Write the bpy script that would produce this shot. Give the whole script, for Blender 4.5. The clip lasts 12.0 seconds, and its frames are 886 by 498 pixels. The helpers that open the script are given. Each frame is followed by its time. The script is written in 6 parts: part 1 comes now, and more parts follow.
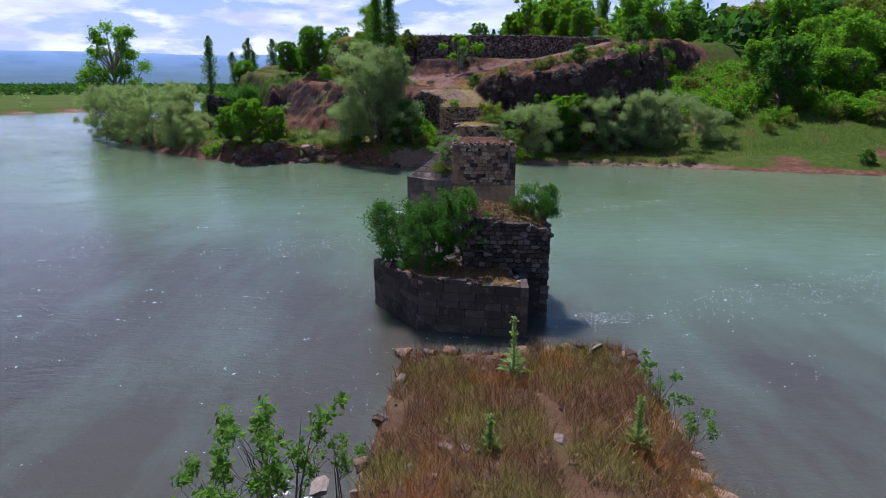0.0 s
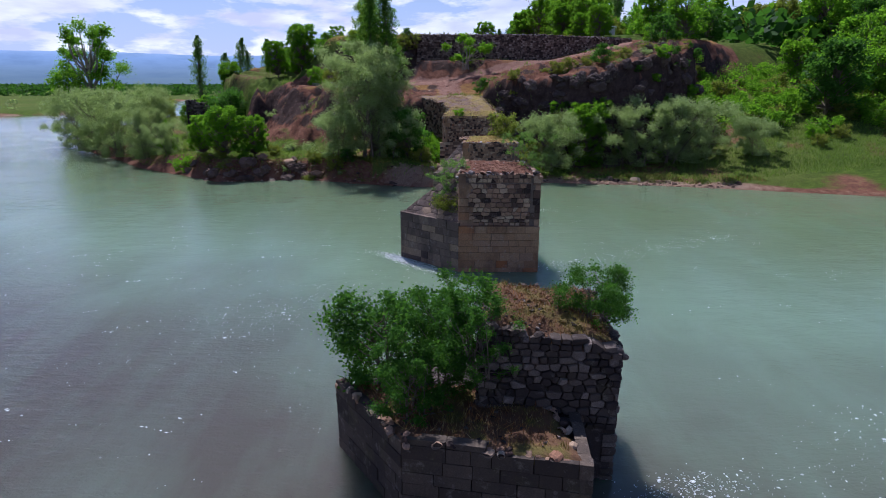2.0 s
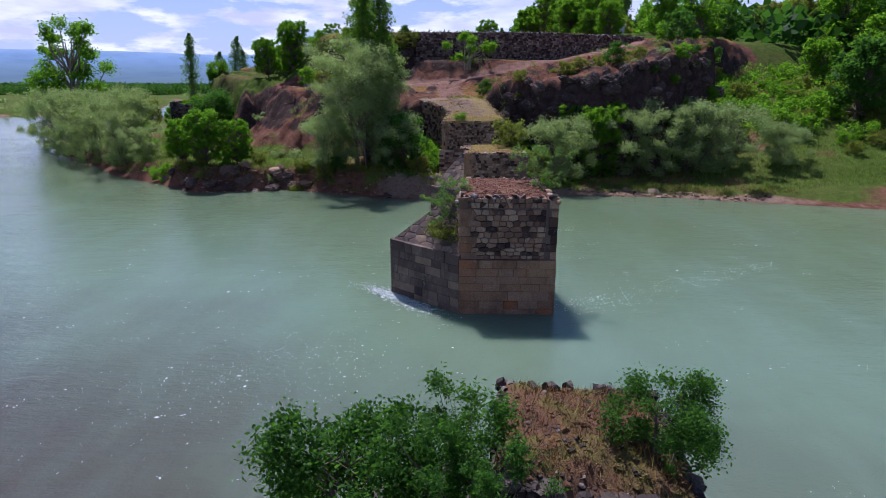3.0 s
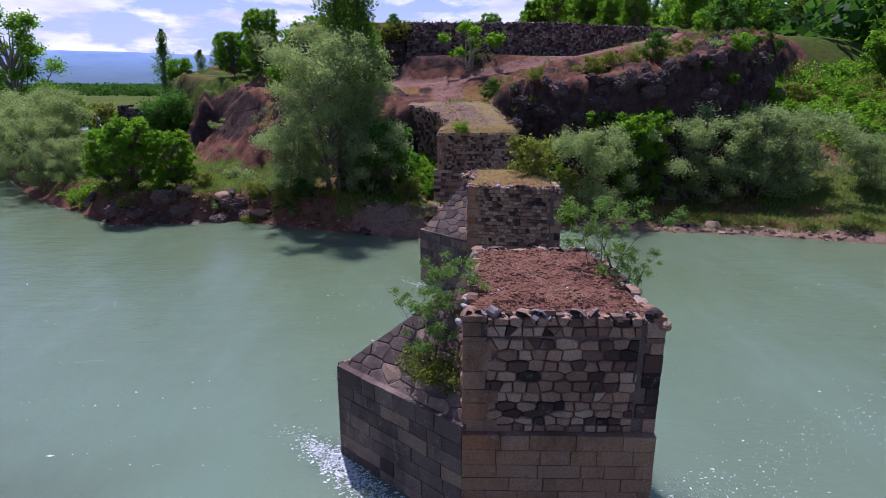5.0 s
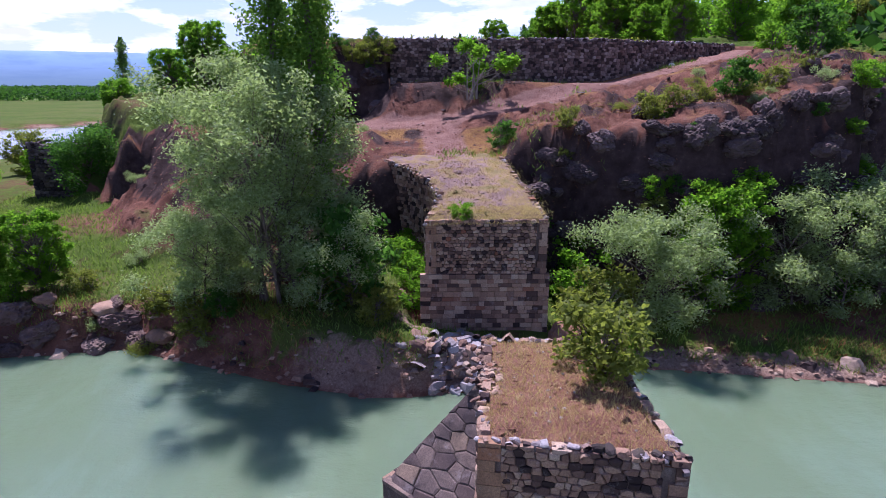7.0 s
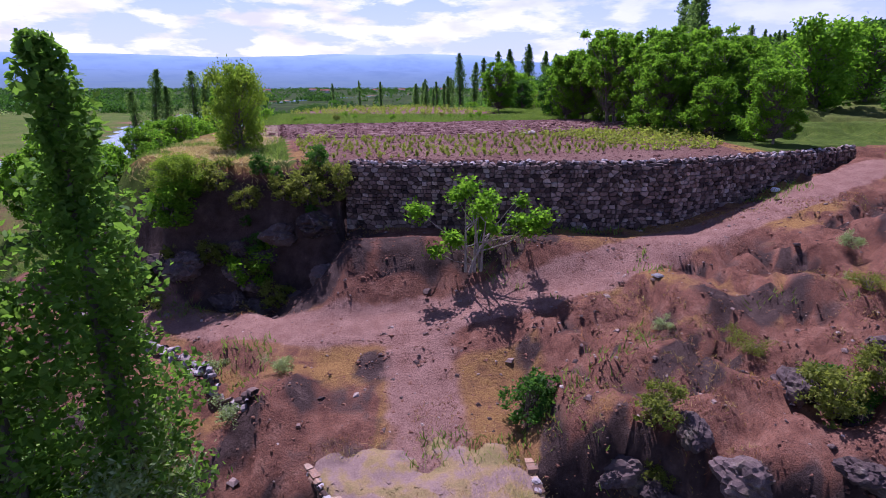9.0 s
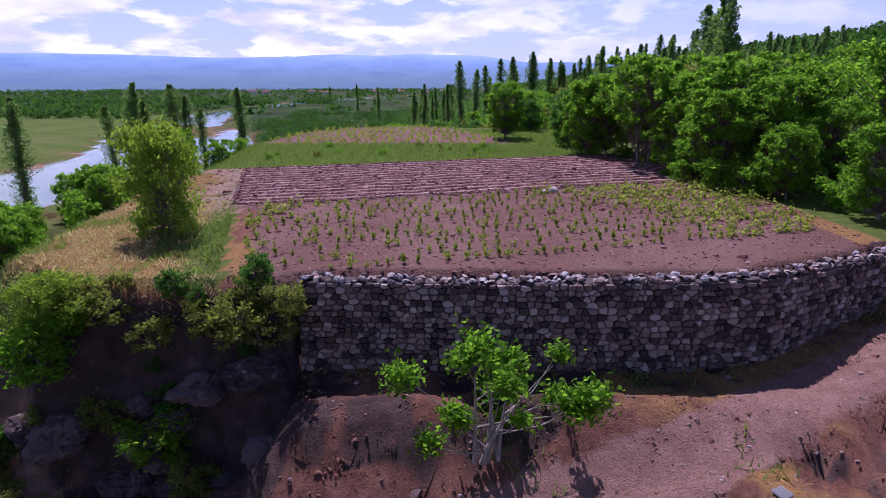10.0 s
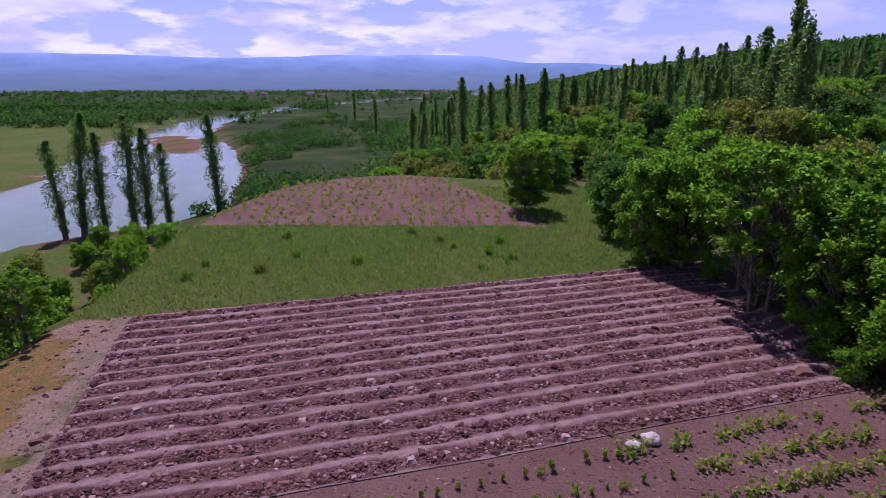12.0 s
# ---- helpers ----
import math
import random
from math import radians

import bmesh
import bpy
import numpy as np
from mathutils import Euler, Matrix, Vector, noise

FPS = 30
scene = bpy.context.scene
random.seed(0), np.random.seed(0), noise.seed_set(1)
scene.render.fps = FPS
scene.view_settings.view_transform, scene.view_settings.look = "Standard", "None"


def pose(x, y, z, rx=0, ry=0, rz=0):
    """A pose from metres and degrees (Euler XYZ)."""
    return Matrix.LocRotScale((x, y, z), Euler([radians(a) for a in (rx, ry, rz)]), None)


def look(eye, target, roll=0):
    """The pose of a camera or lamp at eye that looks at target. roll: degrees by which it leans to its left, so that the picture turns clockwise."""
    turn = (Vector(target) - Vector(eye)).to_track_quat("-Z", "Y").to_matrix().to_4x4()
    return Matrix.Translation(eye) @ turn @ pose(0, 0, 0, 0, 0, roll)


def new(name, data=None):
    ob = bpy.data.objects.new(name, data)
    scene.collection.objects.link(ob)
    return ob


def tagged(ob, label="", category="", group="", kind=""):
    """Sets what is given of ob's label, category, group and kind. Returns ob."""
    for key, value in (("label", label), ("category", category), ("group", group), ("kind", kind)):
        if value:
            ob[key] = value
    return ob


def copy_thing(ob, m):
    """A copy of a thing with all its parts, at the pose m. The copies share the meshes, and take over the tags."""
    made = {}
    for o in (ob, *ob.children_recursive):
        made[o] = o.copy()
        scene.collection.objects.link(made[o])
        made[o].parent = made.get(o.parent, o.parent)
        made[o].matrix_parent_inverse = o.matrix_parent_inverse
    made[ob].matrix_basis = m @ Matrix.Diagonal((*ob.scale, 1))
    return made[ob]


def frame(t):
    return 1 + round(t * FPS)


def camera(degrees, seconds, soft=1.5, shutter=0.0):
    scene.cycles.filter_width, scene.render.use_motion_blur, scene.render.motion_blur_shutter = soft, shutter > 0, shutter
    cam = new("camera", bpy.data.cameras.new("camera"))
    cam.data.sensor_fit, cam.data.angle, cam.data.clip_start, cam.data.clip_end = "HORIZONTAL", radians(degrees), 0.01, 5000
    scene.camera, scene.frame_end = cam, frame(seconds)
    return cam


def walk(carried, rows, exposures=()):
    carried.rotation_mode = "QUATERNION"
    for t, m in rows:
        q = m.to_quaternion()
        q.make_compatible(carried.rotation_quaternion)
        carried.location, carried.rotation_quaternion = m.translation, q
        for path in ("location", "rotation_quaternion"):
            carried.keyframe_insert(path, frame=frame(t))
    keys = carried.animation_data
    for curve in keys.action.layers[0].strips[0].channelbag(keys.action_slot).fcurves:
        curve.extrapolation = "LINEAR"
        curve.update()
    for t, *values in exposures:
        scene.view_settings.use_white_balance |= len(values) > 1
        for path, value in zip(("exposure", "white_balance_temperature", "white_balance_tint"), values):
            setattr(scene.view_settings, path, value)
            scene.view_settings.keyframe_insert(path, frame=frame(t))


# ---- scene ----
cam = camera(75.0, 12.0, 0.5)
PATH = [
    (0, (-1.028, -1.7, 9.878), (-0.991, 0.222, 9.327), -0.1),
    (0.5, (-0.981, 0.758, 9.957), (-0.949, 2.681, 9.408), -0.1),
    (1, (-0.965, 3.301, 10.097), (-0.935, 5.224, 9.547), -0.1),
    (1.5, (-0.916, 5.841, 10.279), (-0.888, 7.764, 9.73), -0.1),
    (2, (-0.817, 8.523, 10.42), (-0.79, 10.446, 9.871), 0.0),
    (2.5, (-0.699, 11.294, 10.542), (-0.675, 13.217, 9.993), 0.1),
    (3, (-0.549, 14.326, 10.665), (-0.526, 16.249, 10.114), 0.1),
    (4.8, (-0.192, 26.697, 10.656), (-0.165, 28.62, 10.107), 0.0),
    (5, (-0.115, 28.31, 10.666), (-0.089, 30.233, 10.117), 0.1),
    (5.5, (0.057, 32.393, 10.715), (0.082, 34.316, 10.166), 0.1),
    (6, (0.19, 36.583, 10.782), (0.217, 38.507, 10.234), 0.1),
    (6.5, (0.385, 40.865, 11.814), (0.411, 42.788, 11.265), -0.0),
    (7, (0.546, 45.465, 13.661), (0.573, 47.388, 13.111), -0.0),
    (7.5, (0.756, 50.243, 15.661), (0.782, 52.165, 15.112), -0.1),
    (7.7, (0.875, 52.188, 16.496), (0.901, 54.111, 15.946), -0.1),
    (9.3, (1.814, 70.3, 22.672), (1.841, 72.223, 22.122), -0.0),
    (9.5, (1.872, 72.552, 23.253), (1.899, 74.475, 22.703), -0.0),
    (10, (1.947, 78.28, 24.662), (1.974, 80.202, 24.112), -0.1),
    (10.5, (2.006, 84.022, 26.053), (2.033, 85.945, 25.502), 0.1),
    (11, (2.11, 89.841, 27.564), (2.136, 91.764, 27.013), 0.0),
    (11.5, (2.2, 95.2, 29.108), (2.226, 97.123, 28.557), -0.0),
    (12, (2.22, 99.256, 30.149), (2.246, 101.179, 29.598), -0.0),
]
walk(cam, [(t, look(eye, to, roll)) for t, eye, to, roll in PATH], [(0.0, 0.08, 5500, 17), (2.5, 0.05, 5500, 20), (5.5, 0.15, 5480, 34), (6.0, 0.28, 5420, 35), (6.6, 0.38, 5380, 35), (7.2, 0.7, 5330, 36), (7.7, 0.75, 5330, 36), (9.3, 0.32, 5380, 45), (10.5, 0.1, 5400, 44), (11.0, -0.1, 5400, 45), (12.0, -0.15, 5430, 50)])

# ---- light ----
SUN_EL, SUN_AZ = 60.0, -18.0          # degrees; azimuth from +y towards +x
sun_dir = Vector((math.sin(radians(SUN_AZ)) * math.cos(radians(SUN_EL)), math.cos(radians(SUN_AZ)) * math.cos(radians(SUN_EL)), math.sin(radians(SUN_EL))))
sun = new("sun", bpy.data.lights.new("sun", "SUN"))
sun.data.energy, sun.data.angle, sun.data.color = 5.4, radians(0.6), (1.0, 0.95, 0.88)
sun.rotation_euler = sun_dir.to_track_quat("Z", "Y").to_euler()
scene.view_settings.exposure = 0.0

world = bpy.data.worlds.new("sky")
scene.world = world
world.use_nodes = True
wn, wl = world.node_tree.nodes, world.node_tree.links
wn.clear()
w_out = wn.new("ShaderNodeOutputWorld")
w_bg = wn.new("ShaderNodeBackground")
w_sky = wn.new("ShaderNodeTexSky")
w_sky.sky_type = "NISHITA"
w_sky.sun_disc = False
w_sky.sun_elevation, w_sky.sun_rotation = radians(SUN_EL), radians(SUN_AZ)
w_sky.air_density, w_sky.dust_density, w_sky.ozone_density = 1.0, 0.2, 4.0
w_bg.inputs["Strength"].default_value = 0.085
w_tc = wn.new("ShaderNodeTexCoord")
w_map = wn.new("ShaderNodeMapping")
w_map.inputs["Scale"].default_value = (1.0, 1.0, 3.6)
w_map.inputs["Location"].default_value = (0.35, 0.1, 0.0)
w_n = wn.new("ShaderNodeTexNoise")
w_n.inputs["Scale"].default_value, w_n.inputs["Detail"].default_value, w_n.inputs["Roughness"].default_value = 8.0, 9.0, 0.56
w_r = wn.new("ShaderNodeValToRGB")
w_r.color_ramp.elements[0].position, w_r.color_ramp.elements[1].position = 0.46, 0.55
w_n2 = wn.new("ShaderNodeTexNoise")
w_n2.inputs["Scale"].default_value, w_n2.inputs["Detail"].default_value = 9.0, 6.0
w_cc = wn.new("ShaderNodeValToRGB")
w_cc.color_ramp.elements[0].position, w_cc.color_ramp.elements[1].position = 0.35, 0.6
w_cc.color_ramp.elements[0].color = (7.4, 7.6, 9.6, 1)
w_cc.color_ramp.elements[1].color = (11.5, 11.5, 12.2, 1)
w_mix = wn.new("ShaderNodeMix")
w_mix.data_type = "RGBA"
w_tint = wn.new("ShaderNodeMix")
w_tint.data_type, w_tint.blend_type = "RGBA", "MULTIPLY"
w_tint.inputs[0].default_value = 1.0
w_tint.inputs["B"].default_value = (0.98, 0.96, 1.0, 1)
wl.new(w_tc.outputs["Generated"], w_map.inputs["Vector"])
wl.new(w_map.outputs[0], w_n.inputs["Vector"])
wl.new(w_map.outputs[0], w_n2.inputs["Vector"])
wl.new(w_n.outputs["Fac"], w_r.inputs[0])
wl.new(w_n2.outputs["Fac"], w_cc.inputs[0])
wl.new(w_sky.outputs[0], w_tint.inputs["A"])
w_sep = wn.new("ShaderNodeSeparateXYZ")
wl.new(w_tc.outputs["Generated"], w_sep.inputs[0])
w_high = wn.new("ShaderNodeMapRange")
w_high.interpolation_type = "SMOOTHSTEP"
w_high.inputs["From Min"].default_value, w_high.inputs["From Max"].default_value = 0.12, 0.45
w_high.inputs["To Min"].default_value, w_high.inputs["To Max"].default_value = 1.0, 0.04
wl.new(w_sep.outputs[2], w_high.inputs["Value"])
w_cf = wn.new("ShaderNodeMath")
w_cf.operation = "MULTIPLY"
wl.new(w_r.outputs[0], w_cf.inputs[0])
wl.new(w_high.outputs[0], w_cf.inputs[1])
w_side = wn.new("ShaderNodeMapRange")
w_side.inputs["From Min"].default_value, w_side.inputs["From Max"].default_value = -0.1, 0.4
w_side.inputs["To Min"].default_value, w_side.inputs["To Max"].default_value = 1.0, 0.35
wl.new(w_sep.outputs[0], w_side.inputs["Value"])
w_cs = wn.new("ShaderNodeMath")
w_cs.operation = "MULTIPLY"
wl.new(w_cf.outputs[0], w_cs.inputs[0])
wl.new(w_side.outputs[0], w_cs.inputs[1])
wl.new(w_cs.outputs[0], w_mix.inputs["Factor"])
w_veil = wn.new("ShaderNodeMapRange")
w_veil.interpolation_type = "SMOOTHSTEP"
w_veil.inputs["From Min"].default_value, w_veil.inputs["From Max"].default_value = 0.0, 0.3
w_veil.inputs["To Min"].default_value, w_veil.inputs["To Max"].default_value = 0.75, 0.0
wl.new(w_sep.outputs[2], w_veil.inputs["Value"])
w_haze = wn.new("ShaderNodeMix")
w_haze.data_type = "RGBA"
w_haze.inputs["B"].default_value = (6.3, 7.0, 9.8, 1)
wl.new(w_veil.outputs[0], w_haze.inputs["Factor"])
wl.new(w_tint.outputs["Result"], w_haze.inputs["A"])
wl.new(w_haze.outputs["Result"], w_mix.inputs["A"])
wl.new(w_cc.outputs[0], w_mix.inputs["B"])
wl.new(w_mix.outputs["Result"], w_bg.inputs["Color"])
wl.new(w_bg.outputs[0], w_out.inputs[0])


# ---- materials ----
class Mat:
    """A node material with a few short ways to wire it."""

    def __init__(self, name, rough=0.9, spec=0.3):
        self.m = bpy.data.materials.new(name)
        self.m.use_nodes = True
        self.t = self.m.node_tree
        self.b = self.t.nodes["Principled BSDF"]
        self.b.inputs["Roughness"].default_value = rough
        self.b.inputs["Specular IOR Level"].default_value = spec
        self.pos = self.node("ShaderNodeNewGeometry").outputs["Position"]

    def node(self, kind):
        return self.t.nodes.new(kind)

    def link(self, a, b):
        self.t.links.new(a, b)

    def noise(self, scale, detail=5, rough=0.6, stretch=None, where=None):
        n = self.node("ShaderNodeTexNoise")
        n.inputs["Scale"].default_value, n.inputs["Detail"].default_value, n.inputs["Roughness"].default_value = scale, detail, rough
        v = where or self.pos
        if stretch:
            mp = self.node("ShaderNodeMapping")
            mp.inputs["Scale"].default_value = stretch
            self.link(v, mp.inputs["Vector"])
            v = mp.outputs[0]
        self.link(v, n.inputs["Vector"])
        return n.outputs["Fac"]

    def ramp(self, fac, *stops):
        r = self.node("ShaderNodeValToRGB")
        while len(r.color_ramp.elements) < len(stops):
            r.color_ramp.elements.new(0.5)
        for e, (p, c) in zip(r.color_ramp.elements, stops):
            e.position = p
            e.color = (*c, 1) if not isinstance(c, (int, float)) else (c, c, c, 1)
        self.link(fac, r.inputs[0])
        return r.outputs[0]

    def mix(self, fac, a, b, blend="MIX"):
        n = self.node("ShaderNodeMix")
        n.data_type, n.blend_type = "RGBA", blend
        for k, v in (("Factor", fac), ("A", a), ("B", b)):
            if isinstance(v, (int, float)):
                n.inputs[k].default_value = v if k == "Factor" else (v, v, v, 1)
            elif isinstance(v, tuple):
                n.inputs[k].default_value = (*v, 1)
            else:
                self.link(v, n.inputs[k])
        return n.outputs["Result"]

    def math(self, op, a, b=0.0, clamp=False):
        n = self.node("ShaderNodeMath")
        n.operation, n.use_clamp = op, clamp
        for i, v in enumerate((a, b)):
            if isinstance(v, (int, float)):
                n.inputs[i].default_value = v
            else:
                self.link(v, n.inputs[i])
        return n.outputs[0]

    def attr(self, name):
        n = self.node("ShaderNodeAttribute")
        n.attribute_name = name
        s = self.node("ShaderNodeSeparateColor")
        self.link(n.outputs["Color"], s.inputs[0])
        return s.outputs

    def bump(self, h, strength=0.5, dist=0.05):
        n = self.node("ShaderNodeBump")
        n.inputs["Strength"].default_value, n.inputs["Distance"].default_value = strength, dist
        self.link(h, n.inputs["Height"])
        self.link(n.outputs[0], self.b.inputs["Normal"])

    def color(self, c):
        if isinstance(c, tuple):
            self.b.inputs["Base Color"].default_value = (*c, 1)
        else:
            self.link(c, self.b.inputs["Base Color"])
        return self


def leaf_mat(name, dark, mid, light, thinness=0.46):
    k = Mat(name, 0.6, 0.08)
    g = k.node("ShaderNodeNewGeometry")
    c = k.ramp(g.outputs["Random Per Island"], (0.0, dark), (0.5, mid), (1.0, light))
    oi = k.node("ShaderNodeObjectInfo")
    c = k.mix(k.math("MULTIPLY", oi.outputs["Random"], 0.22), c, tuple(a * b for a, b in zip(mid, (1.25, 1.0, 0.6))))
    c = k.mix(k.ramp(k.noise(0.5, 3), (0.4, 0.0), (0.75, 0.4)), c, dark)
    k.color(c)
    tr = k.node("ShaderNodeBsdfTranslucent")
    k.link(k.mix(0.5, c, tuple(min(1, a * b) for a, b in zip(light, (2.0, 2.2, 0.9)))), tr.inputs["Color"])
    mx = k.node("ShaderNodeMixShader")
    mx.inputs[0].default_value = thinness
    k.link(k.b.outputs[0], mx.inputs[1])
    k.link(tr.outputs[0], mx.inputs[2])
    k.link(mx.outputs[0], k.t.nodes["Material Output"].inputs["Surface"])
    return k.m


def bark_mat(name, a, b):
    k = Mat(name, 0.9, 0.15)
    n = k.noise(9, 5, 0.65, (1, 1, 0.25))
    k.color(k.ramp(n, (0.3, a), (0.7, b)))
    k.bump(n, 0.6, 0.03)
    return k.m


M_WILLOW = leaf_mat("willow_leaves", (0.06, 0.095, 0.035), (0.18, 0.24, 0.105), (0.36, 0.43, 0.24), 0.42)
M_BROAD = leaf_mat("bright_leaves", (0.03, 0.085, 0.006), (0.085, 0.195, 0.012), (0.17, 0.32, 0.022), 0.56)
M_DARK = leaf_mat("dark_leaves", (0.018, 0.055, 0.01), (0.04, 0.11, 0.018), (0.08, 0.18, 0.028))
M_POPLAR = leaf_mat("poplar_leaves", (0.035, 0.075, 0.022), (0.09, 0.165, 0.045), (0.19, 0.29, 0.095))
M_OLIVE = leaf_mat("olive_green_leaves", (0.06, 0.08, 0.015), (0.12, 0.15, 0.03), (0.22, 0.24, 0.05))
M_FAR = leaf_mat("distant_leaves", (0.010, 0.038, 0.008), (0.025, 0.078, 0.012), (0.052, 0.125, 0.022))
M_BARK = bark_mat("bark", (0.07, 0.05, 0.04), (0.22, 0.18, 0.14))
M_BARK_PALE = bark_mat("pale_bark", (0.16, 0.13, 0.10), (0.36, 0.32, 0.27))


def stone_mat(name, stops, stain=0.55, moss=0.0):
    """Stone whose colour differs from piece to piece, with lichen and dark runs of weather."""
    k = Mat(name, 0.92, 0.08)
    oi = k.node("ShaderNodeObjectInfo").outputs["Random"]
    isl = k.node("ShaderNodeNewGeometry").outputs["Random Per Island"]
    r = k.math("FRACT", k.math("ADD", oi, isl))
    c = k.ramp(r, *stops)
    fine = k.noise(22, 6, 0.7)
    c = k.mix(k.ramp(fine, (0.3, 0.6), (0.68, 0.0)), c, (0.045, 0.033, 0.032))
    big = k.noise(0.9, 5, 0.65, (1, 1, 0.45))
    c = k.mix(k.ramp(big, (0.45, 0.0), (0.68, stain)), c, (0.035, 0.03, 0.032))
    lich = k.noise(3.2, 6, 0.7)
    c = k.mix(k.ramp(lich, (0.56, 0.0), (0.74, 0.45)), c, (0.42, 0.36, 0.33))
    if moss:
        c = k.mix(k.ramp(k.noise(1.6, 5), (0.52, 0.0), (0.68, moss)), c, (0.09, 0.08, 0.03))
    k.color(c)
    k.bump(k.noise(30, 6, 0.7), 0.55, 0.03)
    return k.m


M_STONE = stone_mat("pier_stone", ((0.0, (0.03, 0.02, 0.018)), (0.16, (0.12, 0.072, 0.055)), (0.4, (0.34, 0.20, 0.13)), (0.7, (0.47, 0.30, 0.195)), (0.9, (0.58, 0.43, 0.30)), (1.0, (0.31, 0.125, 0.065))), 0.3)
M_STONE_DARK = stone_mat("dark_weathered_stone", ((0.0, (0.03, 0.024, 0.022)), (0.4, (0.075, 0.058, 0.05)), (0.75, (0.15, 0.115, 0.095)), (1.0, (0.28, 0.225, 0.19))), 0.6, 0.3)
M_TAN = stone_mat("tan_ashlar", ((0.0, (0.33, 0.18, 0.10)), (0.35, (0.40, 0.23, 0.13)), (0.7, (0.46, 0.28, 0.165)), (0.93, (0.39, 0.235, 0.15)), (1.0, (0.42, 0.17, 0.07))), 0.6)
M_GREYASHLAR = stone_mat("grey_ashlar", ((0.0, (0.12, 0.085, 0.072)), (0.5, (0.19, 0.14, 0.115)), (0.85, (0.27, 0.195, 0.15)), (1.0, (0.38, 0.265, 0.175))), 0.65)
M_WALL = stone_mat("field_wall_stone", ((0.0, (0.035, 0.024, 0.022)), (0.25, (0.12, 0.078, 0.064)), (0.6, (0.27, 0.18, 0.145)), (0.85, (0.40, 0.295, 0.24)), (1.0, (0.54, 0.44, 0.37))), 0.45)
M_ROCK_DARK = stone_mat("dark_cliff_rock", ((0.0, (0.05, 0.036, 0.034)), (0.5, (0.10, 0.07, 0.063)), (1.0, (0.17, 0.12, 0.105))), 0.4, 0.4)
M_ROCK = stone_mat("outcrop_rock", ((0.0, (0.12, 0.075, 0.06)), (0.5, (0.19, 0.118, 0.092)), (1.0, (0.26, 0.175, 0.14))), 0.45, 0.25)
M_CAP = stone_mat("pale_rubble_stone", ((0.0, (0.26, 0.21, 0.20)), (0.5, (0.42, 0.36, 0.34)), (1.0, (0.55, 0.5, 0.48))), 0.3)
M_DARKASHLAR = stone_mat("dark_brown_ashlar", ((0.0, (0.065, 0.05, 0.04)), (0.6, (0.11, 0.085, 0.066)), (1.0, (0.16, 0.12, 0.09))), 0.45, 0.35)
M_CORE = stone_mat("rubble_core", ((0.0, (0.07, 0.055, 0.05)), (1.0, (0.11, 0.09, 0.08))), 0.5)

M_RUBBLE = stone_mat("rubble_concrete", ((0.0, (0.30, 0.22, 0.18)), (1.0, (0.40, 0.30, 0.25))), 0.35)
M_MORTAR = stone_mat("old_mortar", ((0.0, (0.16, 0.12, 0.10)), (1.0, (0.22, 0.165, 0.135))), 0.5)

k = Mat("river_water", 0.09, 0.5)
k.b.inputs["IOR"].default_value = 1.33
sep = k.node("ShaderNodeSeparateXYZ")
k.link(k.pos, sep.inputs[0])
warp = k.math("MULTIPLY", k.math("SUBTRACT", k.noise(0.05, 4), 0.5), 26.0)
along = k.math("ADD", k.math("ADD", sep.outputs[1], k.math("MULTIPLY", sep.outputs[0], 0.45)), warp)
silt = k.ramp(k.math("DIVIDE", along, 60.0), (0.36, (0.074, 0.067, 0.052)), (0.64, (0.135, 0.19, 0.125)), (0.95, (0.118, 0.162, 0.09)))
streak = k.noise(0.25, 5, 0.6, (1.0, 0.35, 1))
silt = k.mix(k.ramp(streak, (0.45, 0.0), (0.75, 0.3)), silt, (0.17, 0.25, 0.19))
k.color(silt)
w1 = k.noise(0.7, 3, 0.55, (0.7, 1.5, 1))
w2 = k.noise(3.2, 4, 0.6, (0.7, 1.3, 1))
w3 = k.noise(11.0, 2, 0.5)
h = k.math("ADD", k.math("ADD", k.math("MULTIPLY", w1, 0.9), k.math("MULTIPLY", w2, 0.42)), k.math("MULTIPLY", w3, 0.16))
calm = k.ramp(k.noise(0.11, 3), (0.35, 0.55), (0.65, 1.0))
still = k.ramp(k.math("DIVIDE", sep.outputs[1], 300.0), (0.26, 1.0), (0.5, 0.25))
k.bump(k.math("MULTIPLY", k.math("MULTIPLY", h, calm), still), 1.0, 0.08)
k.b.inputs["Roughness"].default_value = 0.05
k.b.subsurface_method = "BURLEY"
k.b.inputs["Subsurface Weight"].default_value = 1.0
k.b.inputs["Subsurface Radius"].default_value = (0.8, 1.0, 0.9)
k.b.inputs["Subsurface Scale"].default_value = 1.5
M_WATER = k.m

k = Mat("hill_ground", 0.95, 0.03)
cov = k.attr("cover")
cov2 = k.attr("ground_kind")
n_big = k.noise(0.22, 5)
n_mid = k.noise(1.3, 6, 0.65)
n_fin = k.noise(9.0, 6, 0.7)
soil = k.ramp(n_mid, (0.3, (0.10, 0.043, 0.028)), (0.52, (0.205, 0.092, 0.058)), (0.75, (0.31, 0.168, 0.112)))
soil = k.mix(k.ramp(n_fin, (0.35, 0.4), (0.6, 0.0)), soil, (0.09, 0.055, 0.045))
straw = k.ramp(n_fin, (0.3, (0.17, 0.085, 0.03)), (0.7, (0.34, 0.20, 0.07)))
grass = k.ramp(n_mid, (0.3, (0.04, 0.075, 0.012)), (0.55, (0.085, 0.135, 0.018)), (0.8, (0.17, 0.195, 0.04)))
grass = k.mix(k.ramp(n_fin, (0.35, 0.45), (0.65, 0.0)), grass, (0.035, 0.06, 0.01))
